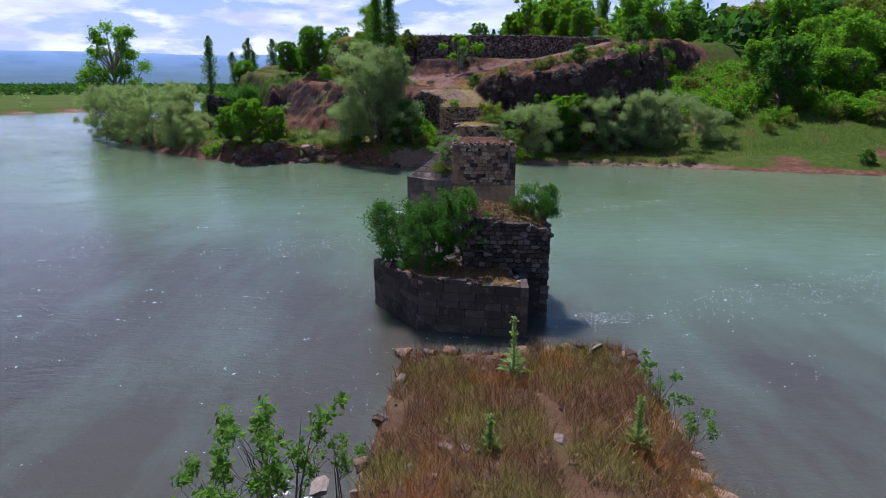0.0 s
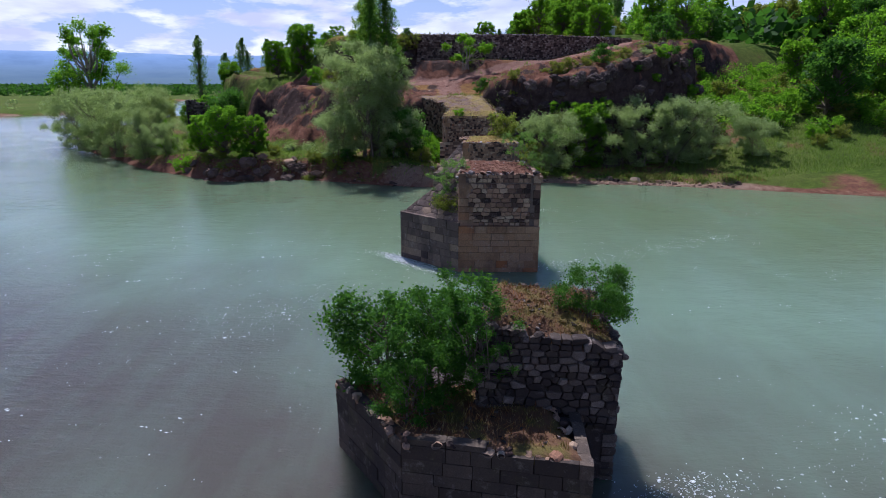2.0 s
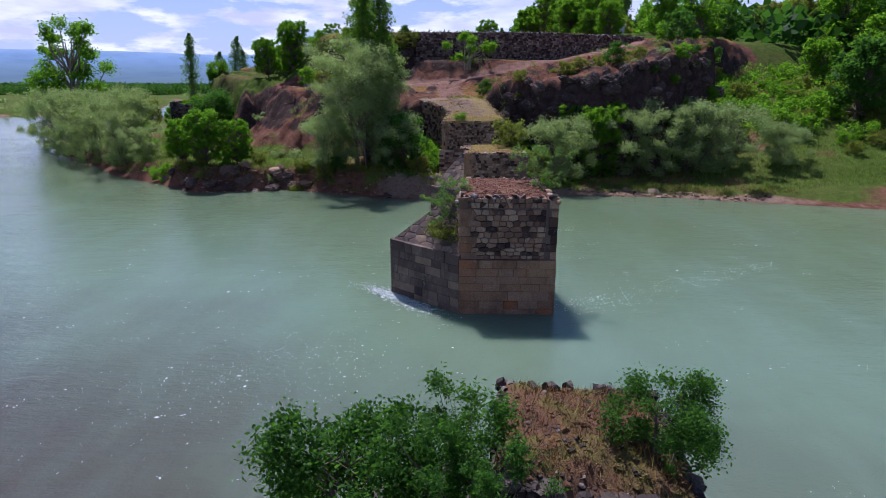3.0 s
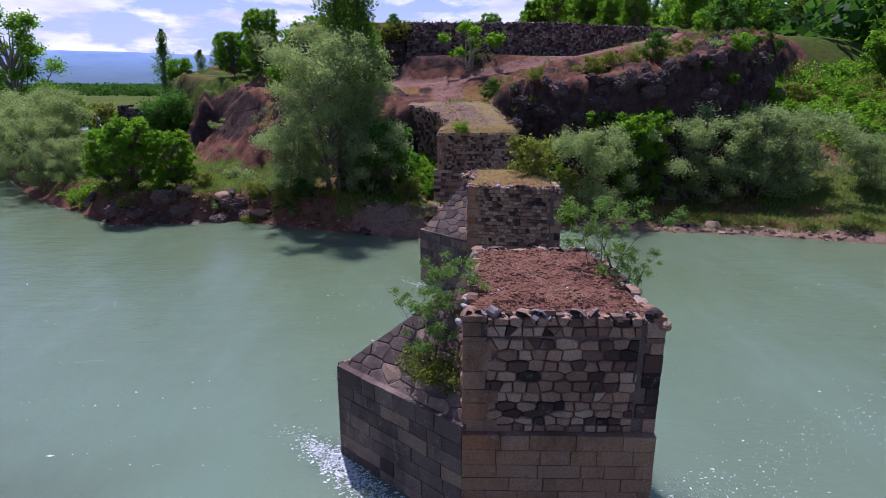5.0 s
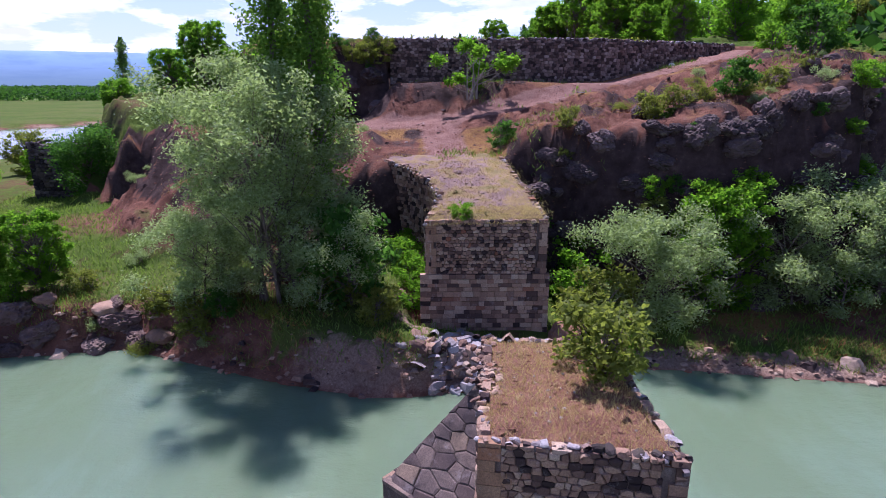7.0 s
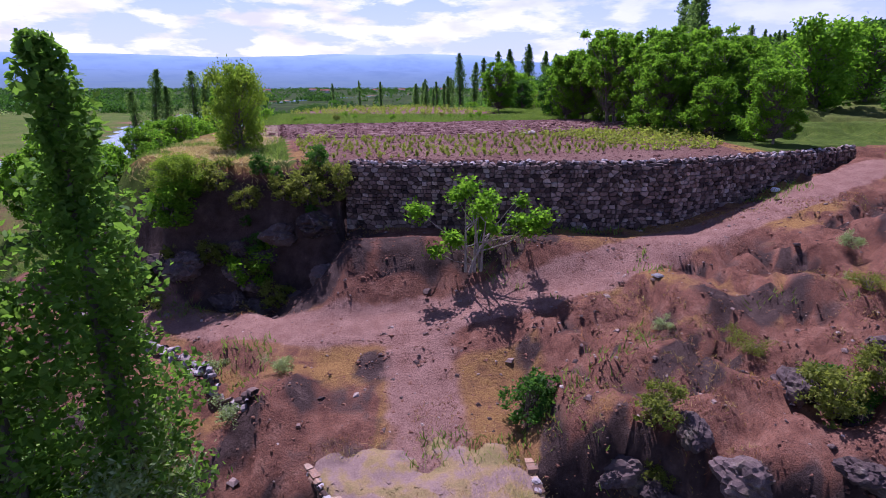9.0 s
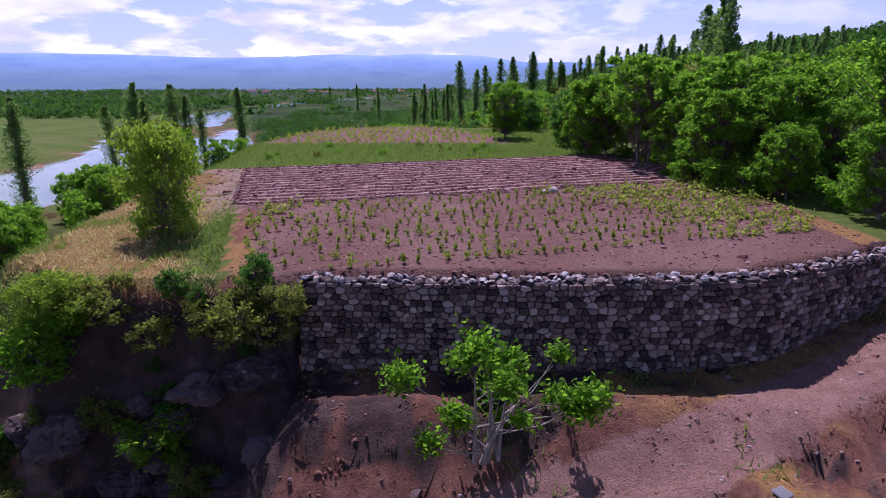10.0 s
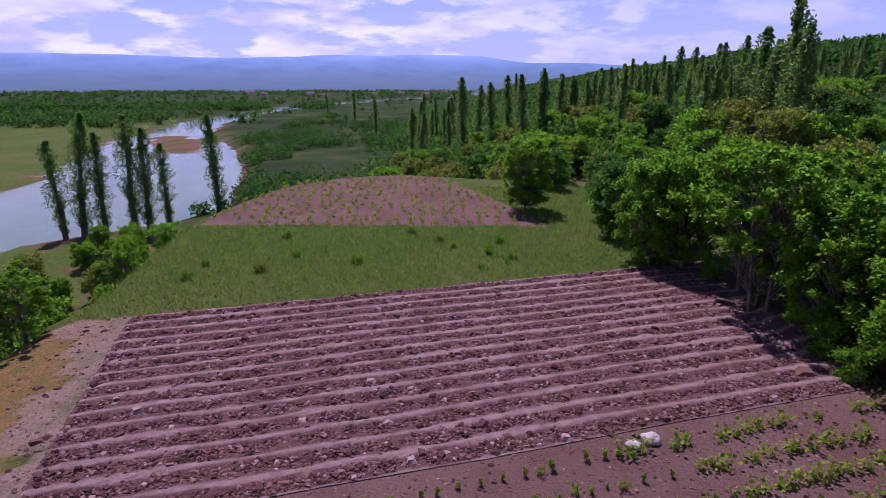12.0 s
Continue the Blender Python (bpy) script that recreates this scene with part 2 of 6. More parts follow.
grass = k.mix(k.ramp(k.noise(0.05, 5), (0.42, 0.0), (0.62, 0.4)), grass, (0.15, 0.135, 0.045))
track = k.ramp(n_mid, (0.3, (0.22, 0.115, 0.085)), (0.7, (0.33, 0.195, 0.15)))
track = k.mix(k.ramp(n_fin, (0.35, 0.45), (0.55, 0.0)), track, (0.13, 0.07, 0.055))
rock = k.ramp(n_mid, (0.3, (0.03, 0.02, 0.018)), (0.6, (0.08, 0.054, 0.046)), (0.8, (0.17, 0.115, 0.095)))
tilled = k.ramp(n_fin, (0.3, (0.105, 0.053, 0.04)), (0.7, (0.205, 0.115, 0.088)))
tilled = k.mix(k.ramp(n_big, (0.4, 0.0), (0.65, 0.35)), tilled, (0.26, 0.165, 0.13))


def edge(mask):
    return k.math("MULTIPLY", k.math("SUBTRACT", k.math("ADD", mask, k.math("MULTIPLY", k.math("SUBTRACT", n_mid, 0.5), 0.9)), 0.33), 3.0, True)


c = k.mix(edge(cov[1]), soil, straw)
c = k.mix(edge(cov2[1]), c, rock)
c = k.mix(edge(cov[0]), c, grass)
c = k.mix(edge(cov2[0]), c, track)
c = k.mix(edge(cov[2]), c, tilled)
c = k.mix(edge(cov2[2]), c, k.ramp(n_fin, (0.3, (0.17, 0.105, 0.07)), (0.55, (0.31, 0.21, 0.15)), (0.75, (0.42, 0.31, 0.23))))
wild_n = k.noise(0.03, 5)
wildc = k.ramp(wild_n, (0.35, (0.014, 0.032, 0.008)), (0.55, (0.03, 0.056, 0.012)), (0.72, (0.08, 0.10, 0.025)))
c = k.mix(k.attr("wild")[0], c, wildc)
grit = k.noise(26, 4, 0.75)
c = k.mix(k.ramp(grit, (0.36, 0.5), (0.52, 0.0)), c, (0.06, 0.035, 0.026))
k.color(c)
k.bump(k.math("ADD", k.math("ADD", n_fin, k.math("MULTIPLY", n_mid, 0.8)), k.math("MULTIPLY", grit, 0.5)), 0.9, 0.1)
M_GROUND = k.m

k = Mat("straw_turf", 0.95, 0.1)
n1, n2 = k.noise(1.1, 5), k.noise(14, 6, 0.7)
c = k.ramp(n1, (0.3, (0.11, 0.06, 0.038)), (0.5, (0.16, 0.085, 0.045)), (0.7, (0.17, 0.125, 0.055)))
c = k.mix(k.ramp(k.noise(1.1, 4), (0.48, 0.0), (0.6, 0.5)), c, (0.13, 0.13, 0.022))
c = k.mix(k.ramp(n2, (0.3, 0.55), (0.65, 0.0)), c, (0.08, 0.05, 0.035))
k.color(c)
k.bump(n2, 0.9, 0.06)
M_TURF = k.m

k = Mat("red_rubble_soil", 0.95, 0.1)
n1, n2 = k.noise(1.6, 5), k.noise(16, 6, 0.75)
c = k.ramp(n1, (0.3, (0.16, 0.07, 0.045)), (0.55, (0.25, 0.12, 0.075)), (0.8, (0.32, 0.19, 0.12)))
c = k.mix(k.ramp(n2, (0.35, 0.6), (0.6, 0.0)), c, (0.09, 0.05, 0.04))
k.color(c)
k.bump(n2, 1.0, 0.06)
M_REDSOIL = k.m


k = Mat("trodden_ramp", 0.95, 0.1)
n1, n2 = k.noise(0.8, 5), k.noise(14, 6, 0.7)
c = k.ramp(n1, (0.32, (0.17, 0.115, 0.095)), (0.46, (0.25, 0.17, 0.14)), (0.54, (0.27, 0.19, 0.085)), (0.68, (0.17, 0.15, 0.05)))
c = k.mix(k.ramp(n2, (0.3, 0.5), (0.6, 0.0)), c, (0.10, 0.06, 0.05))
k.color(c)
k.bump(n2, 0.8, 0.05)
M_RAMP = k.m


# ---- mesh helpers ----
def mesh_np(name, verts, faces, mat=None, smooth=False):
    """A mesh from arrays: verts (n, 3) and faces (m, 3 or 4)."""
    verts, faces = np.asarray(verts, dtype=np.float32), np.asarray(faces, dtype=np.int32)
    me = bpy.data.meshes.new(name)
    side = faces.shape[1]
    me.vertices.add(len(verts))
    me.vertices.foreach_set("co", verts.ravel())
    me.loops.add(faces.size)
    me.loops.foreach_set("vertex_index", faces.ravel())
    me.polygons.add(len(faces))
    me.polygons.foreach_set("loop_start", np.arange(0, faces.size, side, dtype=np.int32))
    me.polygons.foreach_set("use_smooth", np.full(len(faces), smooth))
    me.update(calc_edges=True)
    if mat:
        me.materials.append(mat)
    return me


def child(name, data, parent, label="", m=None):
    ob = new(name, data)
    ob.parent = parent
    if m is not None:
        ob.matrix_basis = m
    if label:
        ob["label"] = label
    return ob


def tube(path, radii, sides=7):
    """Vertices and quads of a tapered tube along a path."""
    path, n = np.asarray(path, float), len(path)
    vs, fs = [], []
    for i in range(n):
        d = path[min(i + 1, n - 1)] - path[max(i - 1, 0)]
        d /= np.linalg.norm(d) + 1e-9
        a = np.cross(d, (0.31, 0.95, 0.05))
        a /= np.linalg.norm(a) + 1e-9
        b = np.cross(d, a)
        for j in range(sides):
            w = 2 * math.pi * j / sides
            vs.append(path[i] + radii[i] * (a * math.cos(w) + b * math.sin(w)))
    for i in range(n - 1):
        for j in range(sides):
            j2 = (j + 1) % sides
            fs.append((i * sides + j, i * sides + j2, (i + 1) * sides + j2, (i + 1) * sides + j))
    return np.array(vs), np.array(fs)


def join(parts):
    vs, fs, o = [], [], 0
    for v, f in parts:
        vs.append(v)
        fs.append(np.asarray(f) + o)
        o += len(v)
    return np.concatenate(vs), np.concatenate(fs)


def leaves(centres, size, rng, slim=0.55, droop=0.0):
    """Small bent leaf blades, one at each centre, as quads."""
    n = len(centres)
    d = rng.normal(size=(n, 3))
    d[:, 2] = d[:, 2] * 0.7 - droop
    d /= np.linalg.norm(d, axis=1, keepdims=True)
    s = np.cross(d, rng.normal(size=(n, 3)))
    s /= np.linalg.norm(s, axis=1, keepdims=True)
    ln = size * rng.uniform(0.6, 1.4, (n, 1))
    v = np.empty((n, 4, 3))
    v[:, 0] = centres - d * ln * 0.5
    v[:, 1] = centres + s * ln * slim * 0.5
    v[:, 2] = centres + d * ln * 0.5
    v[:, 3] = centres - s * ln * slim * 0.5
    return v.reshape(-1, 3), np.arange(4 * n).reshape(-1, 4)


def blob_points(blobs, count, rng, fill=0.5):
    """Points in and mostly near the skin of a set of lumps (x, y, z, rx, ry, rz)."""
    b = np.array(blobs)
    vol = (b[:, 3] * b[:, 4] * b[:, 5]) ** 0.67
    pick = rng.choice(len(b), count, p=vol / vol.sum())
    d = rng.normal(size=(count, 3))
    d /= np.linalg.norm(d, axis=1, keepdims=True)
    r = rng.uniform(fill, 1.0, (count, 1)) ** 0.6 * (1 + 0.34 * rng.normal(size=(count, 1)))
    return b[pick, :3] + d * r * b[pick, 3:]


def make_tree(name, label, category, height, spread, bare, lumps, count, size, mat, seed, bark=None, shape="round", slim=0.55, droop=0.0, stems=1, lump=0.3, fill=0.45, lean_by=0.2, girth=1.0, split=False, fan=0.0):
    """A tree at the origin: an Empty with a trunk (limbs included) and a crown of many small leaves."""
    rng = np.random.default_rng(seed)
    root = tagged(new(name), label, category)
    blobs, tubes = [], []
    for s in range(stems):
        off = np.array([0.0, 0.0, 0.0]) if stems == 1 else np.array([*(rng.normal(size=2) * spread * 0.16), 0])
        lean = rng.normal(size=2) * (0.03 if shape == "column" else 0.07 if stems == 1 else lean_by) * height
        if fan:
            lean = fan * height * np.array([math.cos(2.4 * s + 0.5), 0.8 * math.sin(2.4 * s + 0.5)])
        zs = np.linspace(0, 1, 7)
        path = np.array([[off[0] + lean[0] * z ** 1.4, off[1] + lean[1] * z ** 1.4, z * height * (0.95 if shape == "column" else 0.78)] for z in zs])
        r0 = girth * (height * 0.024 / (stems ** 0.4) + 0.02)
        tubes.append(tube(path, r0 * (1.15 - 1.05 * zs)))
        for i in range(max(2, lumps // stems)):
            if shape == "column":
                z = bare + (1 - bare) * rng.uniform(0, 1) ** 0.9
                env = spread * (0.35 + 0.75 * math.sin(math.pi * min(1, (z - bare) / (1 - bare) * 0.86 + 0.1)) ** 0.8)
                rad = env * rng.uniform(0.1, 0.62)
                br = (spread * rng.uniform(0.32, 0.55), spread * rng.uniform(0.32, 0.55), height * rng.uniform(0.045, 0.085))
            else:
                z = bare + (0.93 - bare) * rng.uniform(0, 1) ** 0.8
                u = (z - bare) / (1 - bare)
                env = spread * (0.45 + 0.62 * math.sin(math.pi * (0.18 + 0.74 * u)))
                rad = env * rng.uniform(0.2, 0.9) ** 0.7
                q = lump * rng.uniform(0.6, 1.25)
                br = (spread * q * 1.1, spread * q * 1.1, spread * q * 0.85)
            a = rng.uniform(0, 2 * math.pi)
            base = np.array([np.interp(z, zs, path[:, 0]), np.interp(z, zs, path[:, 1])])
            c = np.array([base[0] + rad * math.cos(a), base[1] + rad * math.sin(a), z * height])
            blobs.append((*c, *br))
            if shape != "column":
                z0 = max(0.1, z - (0.28))
                st = np.array([np.interp(z0, zs, path[:, 0]), np.interp(z0, zs, path[:, 1]), z0 * height * 0.9])
                md = (st + c) / 2 + np.array([0, 0, -0.03 * height]) + rng.normal(size=3) * 0.02 * height
                tubes.append(tube([st, md, c], [r0 * 0.42, r0 * 0.27, r0 * 0.08], 5))
    if split:
        for i, (v, f) in enumerate(tubes):
            child("branch", mesh_np("branch", v, f, bark or M_BARK, True), root)
    else:
        v, f = join(tubes)
        child("trunk", mesh_np("trunk", v, f, bark or M_BARK, True), root)
    if shape == "column":
        u = rng.uniform(0, 1, count) ** 0.9
        env = spread * np.interp(u, (0, 0.1, 0.35, 0.65, 0.88, 1.0), (0.4, 0.75, 0.92, 0.86, 0.55, 0.16))
        a = rng.uniform(0, 2 * math.pi, count)
        ragged = 0.78 + 0.62 * value_noise(a * 1.6 + 9 * seed, u * 13, 1.0, seed, 3)
        r = env * np.sqrt(rng.uniform(0.05, 1.0, count)) * ragged
        bend = height * (bare + (0.985 - bare) * u)
        pts = np.stack([np.interp(bend, path[:, 2], path[:, 0]) + r * np.cos(a), np.interp(bend, path[:, 2], path[:, 1]) + r * np.sin(a), bend + 0.35 * r], -1)
        pts = pts[(value_noise(a * 2.2 + seed, u * 19, 1.0, seed + 5, 2) > -0.2) | (r < 0.4 * env)]
    else:
        pts = blob_points(blobs, count, rng, fill)
    pts[:, 2] = np.maximum(pts[:, 2], 0.04 * height)
    v, f = leaves(pts, size, rng, slim, droop)
    child("crown", mesh_np("crown", v, f, mat), root)
    return root


def place(x, y, z, turn=0.0, sx=1.0, sz=None):
    return Matrix.LocRotScale((x, y, z), Euler((0, 0, turn)), (sx, sx, sz or sx))


# ---- the lie of the land ----
NEAR_SHORE = [(5000, -1500), (300, -60), (140, 22), (80, 49), (48, 61), (33.7, 66), (22.8, 69.6), (13.5, 71.3), (9.3, 71.7), (4, 69.6), (-2.5, 69), (-7.5, 70.6), (-12.4, 72.7), (-16, 74.1),
              (-20.4, 73.5), (-24.8, 72.6), (-29.4, 76.5), (-39, 84), (-44, 90), (-60, 107), (-74, 130), (-82, 178), (-77, 204), (-56, 224), (-50, 243), (-64, 298), (-92, 375), (-136, 465), (-158, 545),
              (-172, 716), (-150, 900), (-60, 1200), (150, 1600), (500, 5000), (5000, 5000)]
FAR_SHORE = [(-5000, -700), (-330, -100), (-240, 100), (-172, 190), (-145, 216), (-119, 255), (-125, 286), (-134, 312), (-166, 387), (-173, 452), (-207, 600), (-206, 750), (-190, 950), (-100, 1280), (90, 1700), (430, 5000), (-5000, 5000)]
SOUTH_SHORE = [(-5000, -60), (-40, -42), (60, -40), (5000, -1700), (5000, -5000), (-5000, -5000)]
ISLAND = [(-160, 430), (-155, 455), (-127, 424), (-101, 360), (-117, 358), (-140, 392)]
HILL_TOP = [(-35, 114), (-31, 108), (-26, 103), (-20.5, 97), (-15, 91.5), (-10, 87.5), (-5, 85), (-1.6, 83.2), (5.6, 83), (7.5, 84.5), (10, 83.5), (13, 81.5), (17, 80), (22, 81), (27, 83.5), (31, 88), (34, 95), (37, 104), (47, 112), (47, 130), (-36, 130)]
TERRACE = [(-16.5, 103), (-12.5, 98.9), (-3.6, 99.6), (-3.4, 100.05), (5, 99.6), (11.9, 99.65), (15.2, 100.15), (19.3, 102.0), (26.3, 105.3), (30.6, 107.7), (36, 110.5), (70, 125), (70, 172), (26, 174), (5, 179), (-3.5, 181.5), (-11, 180), (-16, 174.5), (-19.4, 163), (-20, 152), (-18.3, 139), (-17.2, 131), (-18, 120)]
WALL_LINE = [(-3.4, 99.3), (5, 98.85), (12, 98.9), (15.4, 99.4), (19.6, 101.25), (26.6, 104.55), (31, 107.0)]


def inside_distance(x, y, poly):
    """Distance to a polygon's edge, positive within it."""
    p = np.array(poly, float)
    d2 = np.full(x.shape, 1e18)
    ins = np.zeros(x.shape, bool)
    for (x0, y0), (x1, y1) in zip(p, np.roll(p, -1, 0)):
        ex, ey = x1 - x0, y1 - y0
        t = np.clip(((x - x0) * ex + (y - y0) * ey) / (ex * ex + ey * ey), 0, 1)
        d2 = np.minimum(d2, (x - x0 - t * ex) ** 2 + (y - y0 - t * ey) ** 2)
        cross = (y0 > y) != (y1 > y)
        ins ^= cross & (x < (x1 - x0) * (y - y0) / ((y1 - y0) if y1 != y0 else 1e-9) + x0)
    return np.where(ins, 1, -1) * np.sqrt(d2)


def step(a, b, v):
    t = np.clip((v - a) / (b - a), 0, 1)
    return t * t * (3 - 2 * t)


def value_noise(x, y, scale, seed=0, octaves=4):
    """Smooth value noise about 0, roughly -1 to 1."""
    out, amp = np.zeros(np.shape(x)), 1.0
    for o in range(octaves):
        rng = np.random.default_rng(seed * 31 + o)
        g = rng.uniform(-1, 1, (64, 64))
        u, v = np.asarray(x) / scale + 17.3 * o, np.asarray(y) / scale + 5.1 * o
        i, j = np.floor(u).astype(int), np.floor(v).astype(int)
        fu, fv = u - i, v - j
        fu, fv = fu * fu * (3 - 2 * fu), fv * fv * (3 - 2 * fv)
        a, b = g[i % 64, j % 64], g[(i + 1) % 64, j % 64]
        c, d = g[i % 64, (j + 1) % 64], g[(i + 1) % 64, (j + 1) % 64]
        out += amp * ((a * (1 - fu) + b * fu) * (1 - fv) + (c * (1 - fu) + d * fu) * fv)
        amp, scale = amp * 0.5, scale * 0.47
    return out


lumps = value_noise


def road_level(x, y):
    z = 10.6 + 0.165 * np.clip(x, 0, 30) + 0.065 * np.clip(x, -16, 0) + 0.10 * (np.maximum(y, 88) - 92)
    return z - 0.20 * np.maximum(0, 88 - y)


def track_line(x):
    """Where the dirt track crosses the knoll."""
    return np.interp(x, (-19, -10.3, -5.1, -0.8, 3.7, 9.8, 15.5, 22.3, 30), (98.6, 94.2, 92.1, 92.2, 92.9, 94.2, 96.9, 100.0, 103.5))


def land(x, y):
    """Height of the ground, and the masks of what covers it."""
    x, y = np.asarray(x, float), np.asarray(y, float)
    d_near, d_far, d_south = inside_distance(x, y, NEAR_SHORE), inside_distance(x, y, FAR_SHORE), inside_distance(x, y, SOUTH_SHORE)
    d_isle = inside_distance(x, y, ISLAND)
    d_hill, d_terr = inside_distance(x, y, HILL_TOP), inside_distance(x, y, TERRACE)
    n1, n2 = lumps(x, y, 9, 1), lumps(x, y, 2.2, 2, 3)
    shore = np.maximum(np.maximum(d_near, d_far), np.maximum(d_south, d_isle))
    bed = -1.8 + 1.9 * step(-3, 0.2, shore)
    # low ground by the river
    left = step(10, -6, x) * (0.35 + 0.65 * step(-42, -28, x))
    low = 0.15 + (1.6 * left + 0.5) * step(0, 1.7 + 1.7 * (1 - left), shore + 0.5 * n2 + 0.9 * n1 * left) + 0.9 * step(2, 14, shore) + 0.25 * n1 * step(2, 9, shore)
    low = np.where(d_near > 0, low, 0.9 * step(0, 4, shore) + 0.4 + 0.3 * n1 * step(2, 9, shore))
    # the long hillside beyond the cliff, and the valley floor behind the terrace
    x0 = 40 + 0.12 * np.maximum(y - 130, 0)
    e = np.maximum(x - x0, 0)
    slope = 17 + 0.10 * np.minimum(e, 260) + 0.00042 * np.minimum(e, 200) ** 2 + 2.0 * lumps(x, y, 60, 5, 3) * step(0, 60, e)
    front = 2.0 + 0.235 * np.maximum(y - 72 + 0.32 * np.minimum(x - 36, 90), 0)
    right = np.minimum(slope, front)
    valley = 2.6 + 14 * step(x0 - 75, x0, x)
    right = np.where(x < x0, np.where(y > 150, valley, np.minimum(front, 17)), right)
    rise = step(24, 40, x) * step(0, 10, d_near) * (d_near > 0)
    back = step(150, 215, y) * (d_near > 0) * step(0, 14, d_near)
    ground = low + (np.maximum(right, low) - low) * np.maximum(rise, back)
    # the knoll: a road level, its steep sides, the terrace on top
    road = road_level(x, y)
    bank = step(-6.2 - 1.0 * n1, -3.0, d_terr) * step(30, 24, x) * step(-6.0, -2.5, x)
    road = road + bank * np.maximum(0, 13.75 - road)
    off_track = step(1.0, 2.4, np.abs(y - track_line(x)))
    ledge = np.abs(lumps(x + 0.5 * y, y, 4.5, 3, 3))
    road = road + 0.25 * n1 * (1 - bank) + off_track * (1 - 0.8 * bank) * (0.13 * n2 + 0.35 * step(0.35, 0.5, lumps(x, y, 3.6, 23, 3)) + 0.9 * step(0.0, 0.45, ledge) * step(60, 80, y) - 0.75)
    gully = step(0.24, 0.02, np.abs(lumps(x + 0.4 * y, y, 4.2, 91, 3))) * off_track * step(82, 85, y) * step(33, 28, x) * step(-6, -2, x)
    road = road - 0.75 * gully * (1 - 0.35 * bank)
    cliff = step(5.8, 7.5, x)
    fall = (8.5 + 3.0 * step(-6, -14, x) - 4.5 * step(-19, -26, x)) * (1 - cliff) + 2.6 * cliff
    hollow = step(-5.5, -3.8, x) * step(1.5, 0.5, x)
    fall = fall * (1 - hollow) + 3.0 * hollow
    crown = 0.35 - 0.33 * step(-3, -9, x)
    n3 = np.abs(lumps(x, y, 5.0, 8, 4))
    t = step(-1, crown, (d_hill + 1.0 * n2 + 0.9 * n1 - 2.2 * n3 * step(7, 4, x) + 0.6) / fall)
    t = t + 0.025 * np.sin(t * 15 + 5 * n1) * step(0, 0.15, t) * step(1, 0.85, t)
    knoll = ground + np.maximum(road - ground, 0) * t
    terr = 17.47 + 0.06 * n1 + 0.03 * n2
    drop = np.where(y > 130, np.where(x < -8, 9.0, 22.0), np.where(x < -12, 7.0, 0.1))
    drop = np.where((x > 30.5) & (y < 131), 0.1 + 10 * step(30.5, 38, x), drop)
    drop = np.where((x > -24) & (x < -3.5) & (y < 103), 2.6 + 4.4 * step(-13, -22, x), drop)
    tt = step(-drop, 0.0, d_terr + np.where(x < -4, 0.5 * n1, 0))
    z = knoll + np.maximum(terr - knoll, 0) * tt
    # the ramp runs on into the slope
    saddle = step(-4.6, -2.6, x) * step(6.0, 5.0, x) * step(82.4, 83.4, y) * step(92.5, 87.5, y)
    z = z + (8.72 + 0.2 * (y - 83.4) + 0.05 * n2 - z) * saddle
    # beneath the abutment's ramp
    ramp = step(-1.2, -0.2, x) * step(7.2, 6.2, x) * step(72.5, 73.8, y) * step(83.4, 82.4, y)
    z = z * (1 - ramp) + np.minimum(z, 1.0) * ramp
    z = np.where(shore > 0, z, np.minimum(bed, z))
    return z, dict(shore=shore, hill=d_hill, terr=d_terr, near=d_near, far=d_far, t=t, tt=tt, e=e, n1=n1, n2=n2, cliff=cliff, gully=gully, road=road, isle=d_isle)


def spread_axis(lo, hi, fine, reach_lo, reach_hi, grow=1.13):
    core = list(np.arange(lo, hi + 1e-6, fine))
    a, s = lo, fine
    left = []
    while a > reach_lo:
        s *= grow
        a -= s
        left.append(a)
    b, s = hi, fine
    right = []
    while b < reach_hi:
        s *= grow
        b += s
        right.append(b)
    return np.array(left[::-1] + core + right)


def grid_mesh(name, xs, ys, z, mat):
    gx, gy = np.meshgrid(xs, ys)
    v = np.stack([gx, gy, z], -1).reshape(-1, 3)
    nx, ny = len(xs), len(ys)
    i = (np.arange(ny - 1)[:, None] * nx + np.arange(nx - 1)[None]).ravel()
    return mesh_np(name, v, np.stack([i, i + 1, i + nx + 1, i + nx], -1), mat, True)


def paint(me, name, r, g, b):
    a = me.color_attributes.new(name, "FLOAT_COLOR", "POINT")
    a.data.foreach_set("color", np.stack([r, g, b, np.ones_like(r)], -1).astype(np.float32).ravel())


xs = spread_axis(-46, 50, 0.5, -4800, 4800, 1.10)
ys = spread_axis(66, 190, 0.55, -4800, 4800, 1.08)
gx, gy = np.meshgrid(xs, ys)
gz, mk = land(gx, gy)
me = grid_mesh("ground", xs, ys, gz, M_GROUND)
flat = lambda a: np.asarray(a, float).reshape(-1)
x, y = gx, gy
on_knoll = (mk["hill"] > -6) & (y < 130)
slope_z = np.hypot(*np.gradient(gz, ys, xs))
in_field = (mk["tt"] > 0.9)
row = y - 0.27 * x                                   # the field's rows run a little askew
field_left = -6.2 - 0.265 * (y - 99)
green = step(0.3, 2.0, mk["shore"]) * np.where(on_knoll & (mk["t"] > 0.10), 0.06 + 0.3 * lumps(x, y, 6, 9), 0.62 + 0.4 * lumps(x, y, 7, 12)) * step(1.3, 0.6, slope_z)
green = np.where((x > -6) & (x < 0) & (y > 70) & (y < 83), 0.9 * step(1.2, 0.8, slope_z), green)
green = np.where((x > -8) & (x < 9) & (y < 74.2) & (mk["near"] > 1.0), 0.8 + 0.3 * lumps(x, y, 1.5, 81, 2), green)
